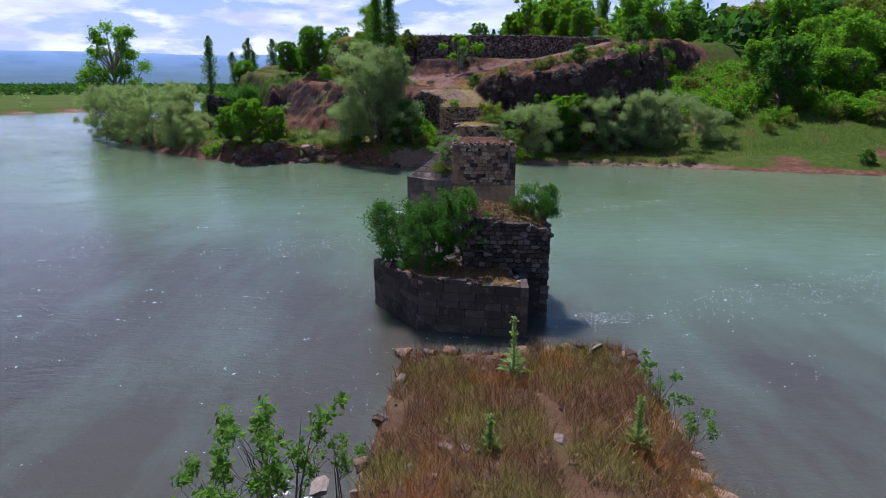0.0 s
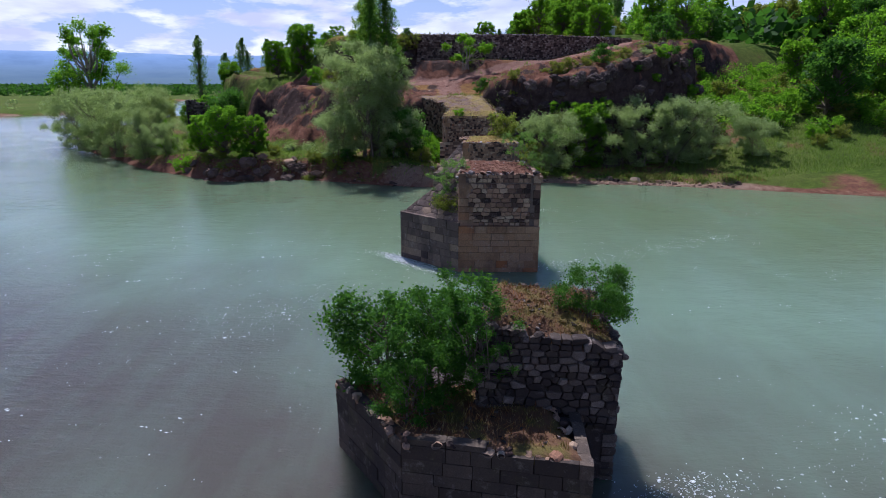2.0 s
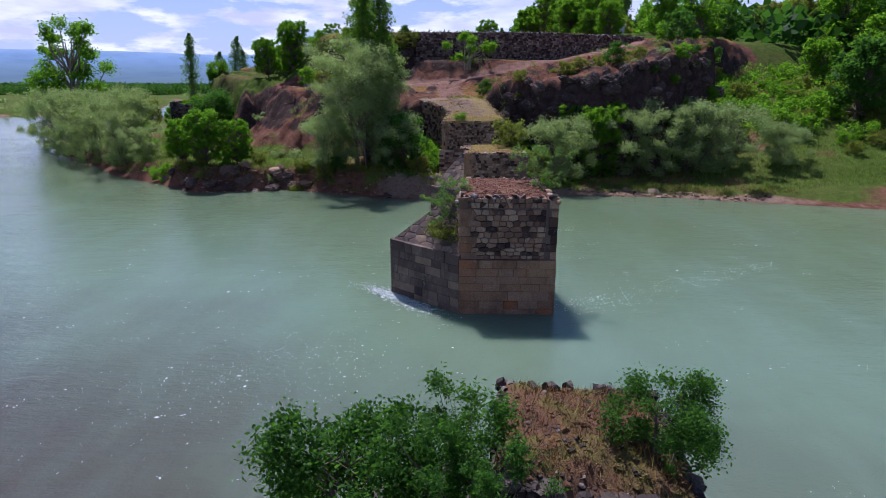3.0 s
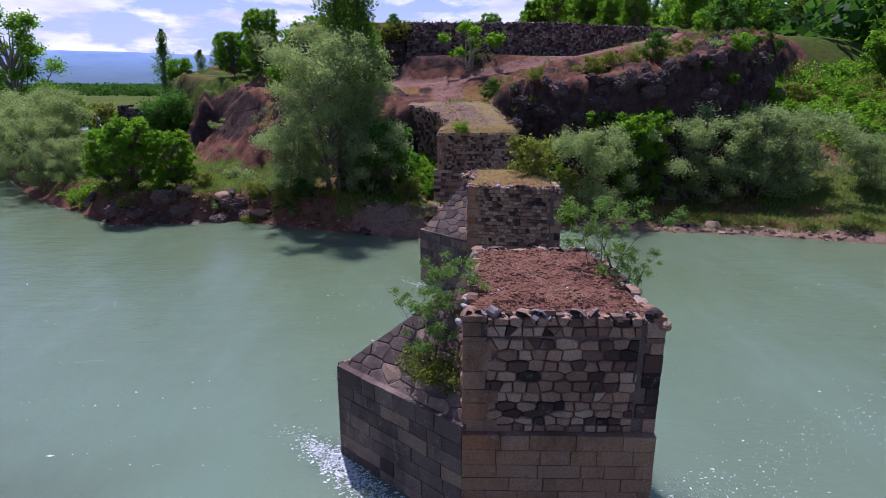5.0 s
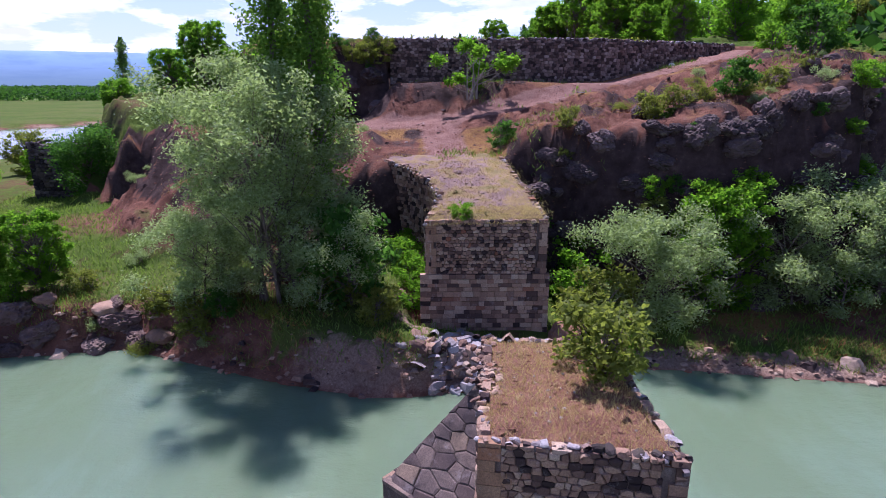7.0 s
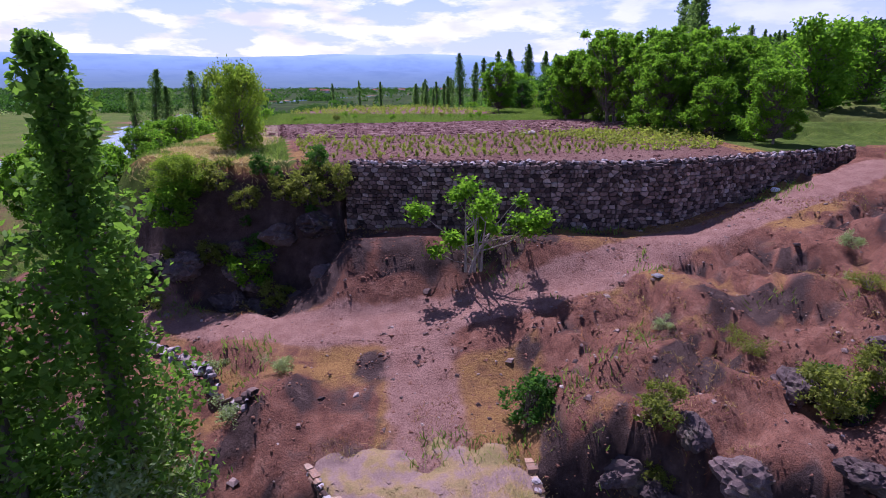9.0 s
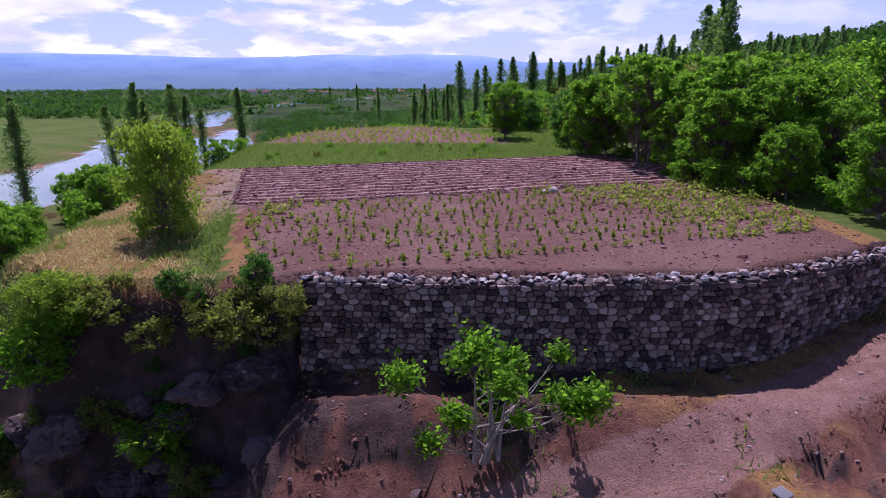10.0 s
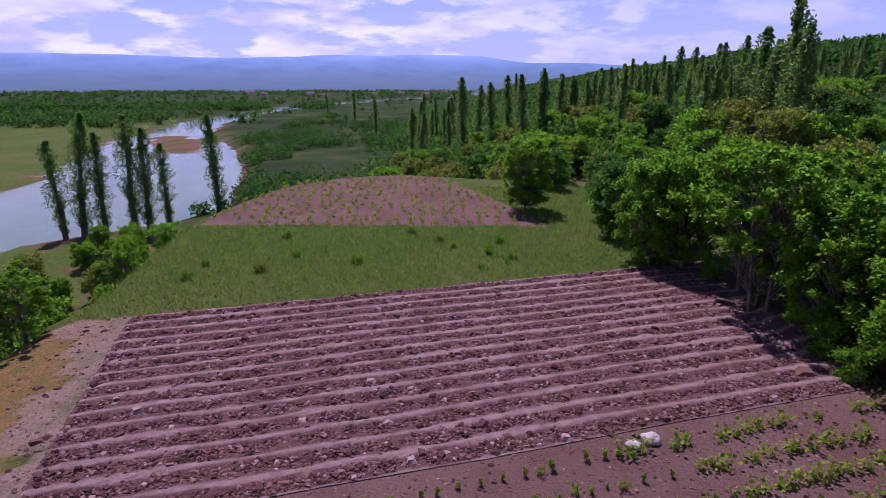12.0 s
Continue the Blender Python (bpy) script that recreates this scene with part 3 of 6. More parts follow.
green = np.where((x > 9) & (x < 34) & (y < 76) & (mk["near"] > 1.6), 0.5 + 0.6 * lumps(x, y, 3, 82, 3), green)
green = np.where(in_field & (y < 130) & (x < field_left), 0.42 + 0.5 * step(2.4, 0.6, field_left - x), green)
green = np.where(in_field & (row > 134.2), 0.9, green)
green = np.where(in_field & (x > 23), 0.8, green)
green = np.where((x > 27) & (y < 130) & (mk["hill"] < -4), (0.72 + 0.5 * lumps(x, y, 6, 12)) * step(0.3, 1.6, mk["shore"]), green)
green = np.where(mk["far"] > 1.5, 0.9, green)
green = np.where((x < -14.5) & (y > 101) & (y < 200) & (mk["near"] > 2) & ~in_field, 0.75 + 0.3 * lumps(x, y, 5, 18), green)
straw = np.where(on_knoll, 0.3 + 0.6 * lumps(x, y, 4.5, 7), 0.3) * step(0.9, 0.5, slope_z)
straw = np.where(in_field & (y < 132) & (x < field_left), 0.85, straw)
straw = np.where((x > -1) & (x < 6.5) & (y > 82) & (y < 90), 0.6, straw)
till = np.where(in_field & (x > field_left + (1.0 - 1.5 * step(113.5, 116.5, row))) & (x < 22 + 0.05 * (y - 110)) & (row < 134.0), 1.0, 0.0)
till = np.where(in_field & (y > 151.4 + 0.4 * mk["n1"]) & (x < 11.3 - 0.336 * (y - 156.3)) & (x > -19.6), 0.9, till)
yr = track_line(x)
track = step(1.9, 1.0, np.abs(y - yr - 0.15 * mk["n1"])) * (on_knoll) * (x > -20)
track = np.maximum(track, step(2.2, 1.0, np.abs(x - 1.6 + 0.10 * (y - 84))) * (y > 80) * (y < 93) * 0.8)
rock = step(1.1, 1.7, slope_z) * on_knoll * (x > 6) + 0.8 * step(0.75, 1.3, slope_z + 0.4 * lumps(x, y, 3, 53, 3)) * on_knoll * (x <= 6)
pale = in_field & (row > 113 + 1.2 * mk["n1"]) & (row < 134) & (x < field_left + 0.3) & (x > field_left - 4 - 2.5 * lumps(x, y, 3, 57, 3))
sand = step(2.2, 0.2, mk["shore"]) * (mk["shore"] > -4) * np.where(mk["near"] > -4, 0.2 + 0.15 * (x > 8), 0.7)
sand = np.maximum(sand, 0.6 * pale)
sand = np.maximum(sand, 0.7 * step(1.5, 0.4, np.abs(mk["near"] - 0.6)) * step(-9, -4, x) * step(40, 30, x))
path_y = np.interp(x, (-8, -4, -1.1, 0.9, 2.5), (76.6, 75.6, 73.3, 71.6, 70.6))
sand = np.maximum(sand, 0.9 * step(0.7, 0.3, np.abs(y - path_y)) * (x > -8) * (x < 1.5))
outcrop = (on_knoll & (y < 99)) * step(0.35, 0.6, lumps(x, y, 3.6, 23, 3))
rock = np.maximum(rock, 0.8 * outcrop)
rock = np.maximum(rock, 0.75 * ((mk["terr"] > -6) & (mk["tt"] < 0.5) & (x < 14) & (x > -16)) * step(-0.2, 0.4, lumps(x, y, 2.4, 29, 3)))
rock = np.maximum(rock, 0.45 * step(2.4, 1.2, mk["shore"]) * (x < 3) * (x > -60) * (mk["near"] > 0.1) * step(-0.1, 0.5, lumps(x, y, 2.0, 28, 3)))
rock = np.maximum(rock, 0.62 * mk["gully"] * on_knoll * (mk["tt"] < 0.3))
paint(me, "cover", flat(green), flat(straw), flat(till))
wild_mask = np.maximum(step(190, 235, y) * (mk["near"] > 2), np.maximum(step(450, 700, y), step(60, 95, x) * step(100, 125, y))) * (mk["shore"] > 1)
paint(me, "wild", flat(wild_mask), flat(wild_mask), flat(wild_mask))
paint(me, "ground_kind", flat(track), flat(np.clip(rock, 0, 1)), flat(sand))
ground = tagged(new("ground", me), "red earth knoll, green banks and wide valley floor", "ground", kind="structure")

wx = spread_axis(-40, 40, 10, -4700, 4700, 1.5)
me = grid_mesh("water", wx, wx + 60, np.zeros((len(wx), len(wx))), M_WATER)
water = tagged(new("water", me), "murky green-brown river water with small ripples", "river", kind="structure")


def height_at(px, py):
    return float(land(np.array([px]), np.array([py]))[0][0])


# ---- masonry ----
def stone_template(style, mat, seed):
    """A unit block, front at y = -0.5, with worn edges; squared, or a rough many-cornered field stone."""
    rng = random.Random(seed)
    if style == "ashlar":
        n, j, inset, bulge = 4, 0.008, 0.010, 0.30
        ring = [(-0.5, -0.5), (0.5, -0.5), (0.5, 0.5), (-0.5, 0.5)]
    else:
        n, j, inset, bulge = 8, 0.05, 0.2, 0.25
        ring = []
        for i in range(n):
            w = 2 * math.pi * (i + 0.5 + rng.uniform(-0.3, 0.3)) / n
            cx, cz = math.cos(w), math.sin(w)
            q = 0.53 / (abs(cx) ** 3 + abs(cz) ** 3) ** (1 / 3) * rng.uniform(0.86, 1.08)
            ring.append((cx * q, cz * q))
    vs = []
    for yy, sh in ((0.5, 0.0), (-0.5 + bulge, 0.0), (-0.5, inset)):
        for rx, rz in ring:
            vs.append((rx * (1 - 2 * sh) + rng.uniform(-j, j), yy + rng.uniform(-j, j) * 1.2, rz * (1 - 2 * sh) + rng.uniform(-j, j)))
    if n == 4:
        fs = [(8, 9, 10, 11)]
    else:
        fs = [(16, 17, 18, 19), (16, 19, 20, 23), (20, 21, 22, 23)]
    for a in (0, n):
        for i in range(n):
            q = (i + 1) % n
            fs.append((a + i, a + q, a + n + q, a + n + i))
    return mesh_np("stone", vs, fs, mat)


TEMPLATES = {}


def templates(style, mat):
    key = (style, mat.name)
    if key not in TEMPLATES:
        TEMPLATES[key] = [stone_template(style, mat, 100 * len(TEMPLATES) + s) for s in range(9)]
    return TEMPLATES[key]


def face_frame(origin, along, up):
    """A frame on a wall's face: x along it, y into the wall, z up it."""
    u = Vector(along).normalized()
    w = Vector(up).normalized()
    v = w.cross(u).normalized()
    w = u.cross(v).normalized()
    m = Matrix((u, v, w)).transposed().to_4x4()
    m.translation = origin
    return m


def courses(frame_m, width, lo, hi, style, mat, rng, tall=(0.3, 0.42), wide=(0.45, 0.95), depth=0.3, proud=0.03, keep=None, gap=0.014, quoin=0.0):
    """Stones of a face in rough courses: a list of (matrix, style, material)."""
    out = []
    z = lo
    while z < hi - 0.06:
        h = min(rng.uniform(*tall), hi - z)
        if hi - z - h < 0.1:
            h = hi - z
        x = 0.0
        while x < width - 0.05:
            w = rng.uniform(*wide)
            big = quoin and (x < 0.05 or x + w > width - 0.3)
            if big:
                w = rng.uniform(0.5, 0.85)
            w = min(w, width - x)
            if width - x - w < 0.12:
                w = width - x
            if keep is None or keep(x + w / 2, z + h / 2):
                hh = h * (1 if style == "ashlar" else rng.choice((0.7, 0.95, 1.0, 1.1, 1.15, 1.5)))
                cz = z + h / 2 + (0 if style == "ashlar" else rng.uniform(-0.06, 0.06))
                m = frame_m @ Matrix.LocRotScale((x + w / 2, depth / 2 - proud * rng.uniform(0.2, 1.6), cz), Euler((rng.uniform(-0.03, 0.03), 0 if style == "ashlar" else rng.uniform(-0.25, 0.25), rng.uniform(-0.03, 0.03))), (max(w - gap, 0.05), depth, max(hh - gap, 0.05)))
                out.append((m, "ashlar" if big else style, mat))
            x += w
        z += h
    return out


def clip_half(poly, mx, my, nx, ny):
    """The part of a convex polygon on the near side of a line."""
    out = []
    for (ax, ay), (bx, by) in zip(poly, poly[1:] + poly[:1]):
        da, db = (ax - mx) * nx + (ay - my) * ny, (bx - mx) * nx + (by - my) * ny
        if da <= 0:
            out.append((ax, ay))
        if (da < 0) != (db < 0) and abs(da - db) > 1e-9:
            t = da / (da - db)
            out.append((ax + t * (bx - ax), ay + t * (by - ay)))
    return out


def rubble(frame_m, width, lo, hi, mat, rng, tall=0.27, wide=0.42, depth=0.3, proud=0.028, keep=None, joint=0.012, quoin=0.0, squeeze=0.56, jitter=0.13, cuts=()):
    """Random rubble: irregular stones that fit one another, as (matrix, verts, faces, material)."""
    seeds = []
    z = lo
    row = 0
    x_lo, x_hi = (0.55, width - 0.55) if quoin else (0.0, width)
    while z < hi:
        h = tall * rng.uniform(0.75, 1.3)
        x = x_lo - wide * rng.random()
        while x < x_hi + wide:
            w = wide * rng.choice((0.45, 0.6, 0.8, 1.0, 1.2, 1.7))
            if rng.random() > 0.08:
                seeds.append((x + w / 2 + rng.uniform(-jitter, jitter) * w, z + h / 2 + rng.uniform(-jitter, jitter) * h, rng.uniform(-0.02, 0.02)))
            x += w
        z += h
        row += 1
    out = []
    if quoin:
        for side in (0, 1):
            z = lo
            while z < hi - 0.08:
                h = min(rng.uniform(0.28, 0.45), hi - z)
                w = rng.choice((0.42, 0.55, 0.68, 0.85) if side == 0 else (0.3, 0.42, 0.5))
                x = w / 2 if side == 0 else width - w / 2
                m = frame_m @ Matrix.LocRotScale((x, depth / 2 - proud * rng.uniform(0.6, 1.3), z + h / 2), Euler((0, 0, 0)), (w - 0.008, depth, h - 0.008))
                out.append((m, "ashlar", M_TAN if side == 0 and mat is M_STONE else mat))
                z += h
    for cx, cz, off in seeds:
        if not (x_lo - 0.1 < cx < x_hi + 0.1 and lo < cz < hi) or (keep and not keep(cx, cz)):
            continue
        poly = [(max(x_lo, cx - 1.1), max(lo, cz - 0.8)), (min(x_hi, cx + 1.1), max(lo, cz - 0.8)), (min(x_hi, cx + 1.1), min(hi, cz + 0.8)), (max(x_lo, cx - 1.1), min(hi, cz + 0.8))]
        for cut in cuts:
            poly = clip_half(poly, *cut)
        if len(poly) < 3:
            continue
        for ox, oz, o2 in seeds:
            dx, dz = ox - cx, oz - cz
            if (dx or dz) and abs(dx) < 1.6 and abs(dz) < 1.1:
                # a wider-than-tall metric
                poly = clip_half(poly, cx + dx / 2, cz + dz / 2, dx * squeeze, dz / squeeze)
                if len(poly) < 3:
                    break
        if len(poly) < 3:
            continue
        gx0, gz0 = sum(q[0] for q in poly) / len(poly), sum(q[1] for q in poly) / len(poly)
        size = min(max(q[0] for q in poly) - min(q[0] for q in poly), max(q[1] for q in poly) - min(q[1] for q in poly))
        if size < 0.07:
            continue
        n = len(poly)
        k1 = max(0.3, 1 - joint / (size * 0.5))
        k2 = k1 * rng.uniform(0.8, 0.93)
        pr = proud * rng.uniform(0.0, 1.5)
        vs = []
        for yy, kk in ((depth, k1), (-pr * 0.35, k1), (-pr - 0.012, k2)):
            for qx, qz in poly:
                jj = 0.012 if kk == k2 else 0.004
                vs.append(((qx - gx0) * kk + rng.uniform(-jj, jj), yy + (rng.uniform(-0.012, 0.012) if kk == k2 else 0), (qz - gz0) * kk + rng.uniform(-jj, jj)))
        vs.append((0, -pr - 0.02 + rng.uniform(-0.012, 0.01), 0))
        fs = []
        for a in (0, n):
            for i in range(n):
                q = (i + 1) % n
                fs.append((a + i, a + q, a + n + q, a + n + i))
        for i in range(n):
            q = (i + 1) % n
            fs.append((2 * n + i, 2 * n + q, 3 * n, 3 * n))
        out.append((frame_m @ Matrix.Translation((gx0, 0, gz0)), vs, fs, mat))
    return out


def lay(root, stones, limit=300, rest_name="rubble"):
    """The first stones become parts of their own, those past the limit one joined part."""
    rng = random.Random(len(stones))
    inv = Matrix.Translation(-root.location)
    rest = {}
    for i, item in enumerate(stones):
        m, mat = item[0], item[-1]
        if i < limit:
            if len(item) == 4:
                me = bpy.data.meshes.new("stone")
                me.from_pydata(item[1], [], [f if f[2] != f[3] else f[:3] for f in item[2]])
                me.materials.append(mat)
            else:
                me = rng.choice(templates(item[1], mat))
            ob = new("stone", me)
            ob.parent, ob.matrix_parent_inverse, ob.matrix_basis = root, inv, m
            continue
        mm = np.array(m)
        if len(item) == 4:
            co, ix = np.array(item[1]), np.array(item[2])
        else:
            me = rng.choice(templates(item[1], mat))
            co, ix = np.empty(len(me.vertices) * 3, np.float32), np.empty(len(me.loops), np.int32)
            me.vertices.foreach_get("co", co)
            me.loops.foreach_get("vertex_index", ix)
            co, ix = co.reshape(-1, 3), ix.reshape(-1, 4)
        rest.setdefault(mat.name, (mat, []))[1].append((co @ mm[:3, :3].T + mm[:3, 3], ix))
    for mat, items in rest.values():
        v, f = join(items)
        me = bpy.data.meshes.new(rest_name)
        me.from_pydata(v.tolist(), [], [q if q[2] != q[3] else q[:3] for q in f.tolist()])
        me.materials.append(mat)
        ob = child(rest_name, me, root)
        ob.matrix_parent_inverse = inv
        ob["kind"] = "stuff"


def loose(points, size, style, mat, rng, flat=0.7):
    """Loose stones lying about the given points."""
    return [(Matrix.LocRotScale(p, Euler((rng.uniform(-0.4, 0.4), rng.uniform(-0.4, 0.4), rng.uniform(0, 6.28))), [size * rng.uniform(0.5, 1.5) * q for q in (1, 0.85, flat)]), style, mat) for p in points]


def solid(faces_of):
    """A closed solid from a list of polygons given by their corners."""
    bm = bmesh.new()
    for poly in faces_of:
        bm.faces.new([bm.verts.new(p) for p in poly])
    bmesh.ops.remove_doubles(bm, verts=bm.verts, dist=0.001)
    bmesh.ops.recalc_face_normals(bm, faces=bm.faces)
    me = bpy.data.meshes.new("core")
    bm.to_mesh(me)
    bm.free()
    return me


def prism_faces(outline, bottom, tops):
    n = len(outline)
    lo = [(px, py, bottom) for px, py in outline]
    hi = [(px, py, tz) for (px, py), tz in zip(outline, tops)]
    return [[lo[i], lo[(i + 1) % n], hi[(i + 1) % n], hi[i]] for i in range(n)] + [hi, lo[::-1]]


def pier_root(name, label, x, y, category="bridge pier"):
    root = tagged(new(name), label, category, "piers of the ruined bridge")
    root.location = (x, y, 0)
    return root


def under(name, me, root, mat, label=""):
    if mat and not me.materials:
        me.materials.append(mat)
    ob = child(name, me, root, label)
    ob.matrix_parent_inverse = Matrix.Translation(-root.location)
    return ob


def soil_top(corners, mat, seed, hump=0.2, rough=0.06, n=46):
    """An uneven cover of soil over a four-cornered top; corners (x, y, z) in turn."""
    a, b, c, d = (np.array(p, float) for p in corners)
    s, t = np.meshgrid(np.linspace(0, 1, n), np.linspace(0, 1, n))
    s3, t3 = s[..., None], t[..., None]
    p = a * (1 - s3) * (1 - t3) + b * s3 * (1 - t3) + c * s3 * t3 + d * (1 - s3) * t3
    edge_w = np.minimum(np.minimum(s, 1 - s), np.minimum(t, 1 - t))
    wob = lumps(p[..., 0] + seed, p[..., 1], 0.9, seed, 4)
    p[..., 2] += hump * step(0, 0.25, edge_w) + rough * wob * step(0, 0.06, edge_w) - 0.12 * step(0.03, 0.0, edge_w)
    i = (np.arange(n - 1)[:, None] * n + np.arange(n - 1)[None]).ravel()
    return mesh_np("soil", p.reshape(-1, 3), np.stack([i, i + 1, i + n + 1, i + n], -1), mat, True), p


def top_stones(p, rng, count, size, mat, rim=0, rim_mat=None):
    """Stones strewn over a soil top, and a broken row along its rim."""
    n = p.shape[0]
    out = []
    for i in range(rim):
        q = rng.randrange(4)
        w = rng.randrange(n)
        e = (1, w) if q == 0 else (n - 2, w) if q == 1 else (w, 1) if q == 2 else (w, n - 2)
        c = Vector(p[e]) + Vector((rng.uniform(-0.1, 0.1), rng.uniform(-0.1, 0.1), rng.uniform(-0.03, 0.06)))
        out += loose([c], 0.2, "rubble", rim_mat or mat, rng, 0.75)
    for i in range(count):
        out += loose([Vector(p[rng.randrange(2, n - 2), rng.randrange(2, n - 2)]) + Vector((rng.uniform(-.05, .05), rng.uniform(-.05, .05), 0))], size, "rubble", mat, rng)
    return out


def cutwater_pier(label, front_l, front_r, back_r, back_l, tip, z_top, z_cap, z_ledge, ledge, seed, face_mats, with_top=M_REDSOIL, coursed=False):
    """A river pier with a rectangular body, a pointed cutwater upstream and its half-pyramid cap."""
    rng = random.Random(seed)
    fl, fr, br, bl, tp = (Vector((*p, 0)) for p in (front_l, front_r, back_r, back_l, tip))
    root = pier_root("bridge_pier", label, (fl.x + br.x) / 2, (fl.y + br.y) / 2)
    up = Vector((0, 0, 1))
    inn = 0.03
    body = [(fl.x + inn, fl.y + inn), (fr.x - inn, fr.y + inn), (br.x - inn, br.y - inn), (bl.x + inn, bl.y - inn)]
    under("core", solid(prism_faces(body, -1.6, [z_top - 0.15] * 4)), root, M_MORTAR)
    ti = tp + Vector((inn * 2.2, 0, 0))
    apex = (fl + bl) / 2 + up * z_top
    base = [(fl.x + inn, fl.y + inn), (bl.x + inn, bl.y - inn), (ti.x, ti.y)]
    under("cutwater_core", solid(prism_faces(base, -1.6, [z_cap - 0.1] * 3)), root, M_MORTAR)
    f3, b3, t3 = fl + up * z_cap, bl + up * z_cap, tp + up * (z_cap - 0.15)
    ins = Vector((0.03, 0, -0.03))
    under("cutwater_cap", solid([[f3 + ins, apex + ins, t3 + ins], [apex + ins, b3 + ins, t3 + ins], [f3 + ins, b3 + ins, apex + ins], [f3 + ins, t3 + ins, b3 + ins]]), root, M_MORTAR)
    squared, rough = face_mats
    w = (fr - fl).length
    out = Vector((fr.y - fl.y, fl.x - fr.x, 0)).normalized() * ledge
    plinth = [(fl.x + out.x, fl.y + out.y + 0.03), (fr.x + out.x, fr.y + out.y + 0.03), (fr.x - inn, fr.y + 0.4), (fl.x + inn, fl.y + 0.4)]
    under("plinth_core", solid(prism_faces(plinth, -1.6, [z_ledge - 0.04] * 4)), root, M_MORTAR)
    st = courses(face_frame(fl + out, fr - fl, up), w, -0.5, z_ledge, "ashlar", M_TAN, rng, (0.36, 0.5), (0.55, 1.25), proud=0.007, gap=0.005)
    if coursed:
        st += rubble(face_frame(fl, fr - fl, up), w, z_ledge, z_top - 0.5, M_STONE, rng, 0.25, 0.36, quoin=1.0, joint=0.012, proud=0.045, squeeze=0.52, jitter=0.08)
        st += rubble(face_frame(fl, fr - fl, up), w, z_top - 0.5, z_top, rough, rng, 0.2, 0.27, quoin=1.0, joint=0.012, proud=0.05)
    else:
        st += rubble(face_frame(fl, fr - fl, up), w, z_ledge, z_top, rough, rng, 0.18, 0.26, quoin=1.0, joint=0.009, proud=0.03, squeeze=0.58)
    cw = fl - tp
    st += courses(face_frame(tp + out, cw, up), cw.length, -0.5, z_cap, "ashlar", M_GREYASHLAR, rng, (0.36, 0.48), (0.5, 1.1), proud=0.007, gap=0.005)
    # the cap's slope that faces the bridge, then the body's side walls and back
    slope_u = f3 - t3
    slope_n = (apex - t3) - slope_u * ((apex - t3).dot(slope_u) / slope_u.length_squared)
    lim = slope_n.length
    foot = (apex - t3).dot(slope_u) / slope_u.length
    L = slope_u.length
    edges = ((0, 0, -lim, foot), (L, 0, lim, L - foot))
    st += rubble(face_frame(t3, slope_u, slope_n), L, 0, lim, M_GREYASHLAR, rng, 0.34, 0.62, proud=0.012, joint=0.007, squeeze=0.6, cuts=edges)
    st += courses(face_frame(bl, fl - bl, up), (fl - bl).length, 0, z_top, "rubble", rough, rng, (0.26, 0.36), (0.3, 0.6), keep=lambda u, v: v > z_cap - 0.2)
    st += courses(face_frame(fr, br - fr, up), (br - fr).length, -0.4, z_top, "rubble", rough, rng, (0.28, 0.4), (0.35, 0.7))
    st += courses(face_frame(br, bl - br, up), (bl - br).length, -0.4, z_top, "rubble", rough, rng, (0.3, 0.4), (0.4, 0.8))
    st += courses(face_frame(bl, tp - bl, up), (tp - bl).length, -0.4, z_cap, "ashlar", squared, rng, (0.34, 0.46), (0.5, 1.0))
    me, p = soil_top([(*fl.xy, z_top - 0.08), (*fr.xy, z_top - 0.08), (*br.xy, z_top - 0.08), (*bl.xy, z_top - 0.08)], with_top, seed)
    under("soil", me, root, None, "uneven reddish soil with rubble")
    st += top_stones(p, rng, 40, 0.07, M_CAP, 70, M_STONE) + top_stones(p, rng, 0, 0.07, M_CAP, 60, M_CAP)
    for n in range(int(w / 0.24)):
        c = fl.lerp(fr, (n + rng.random()) * 0.24 / w) + Vector((0, 0.12, z_top + rng.uniform(-0.1, 0.04)))
        st += loose([c], 0.24, "rubble", rng.choice((M_STONE, M_CAP, M_STONE_DARK, M_WALL)), rng, 0.8)
    lay(root, st)
    return root, p


p4, top4 = cutwater_pier("tall ruined bridge pier with pointed cutwater, in the river", (1.5, 57.0), (6.12, 56.2), (6.0, 62.4), (2.1, 62.8), (-0.95, 59.4), 5.75, 2.95, 2.75, 0.06, 4, (M_STONE, M_STONE), M_REDSOIL)
p3, top3 = cutwater_pier("ruined bridge pier of rubble and ashlar, topped with red soil", (0.5, 40.42), (5.08, 40.27), (4.85, 46.0), (1.1, 46.1), (-2.95, 43.55), 5.65, 2.9, 2.7, 0.2, 3, (M_STONE, M_STONE), coursed=True)

heap = random.Random(44)
lay(p4, loose([(2.0 + heap.gauss(0, 0.25), 60.5 + heap.gauss(0, 0.9), 5.75) for i in range(90)], 0.17, "rubble", M_STONE, heap), 0, "rubble")

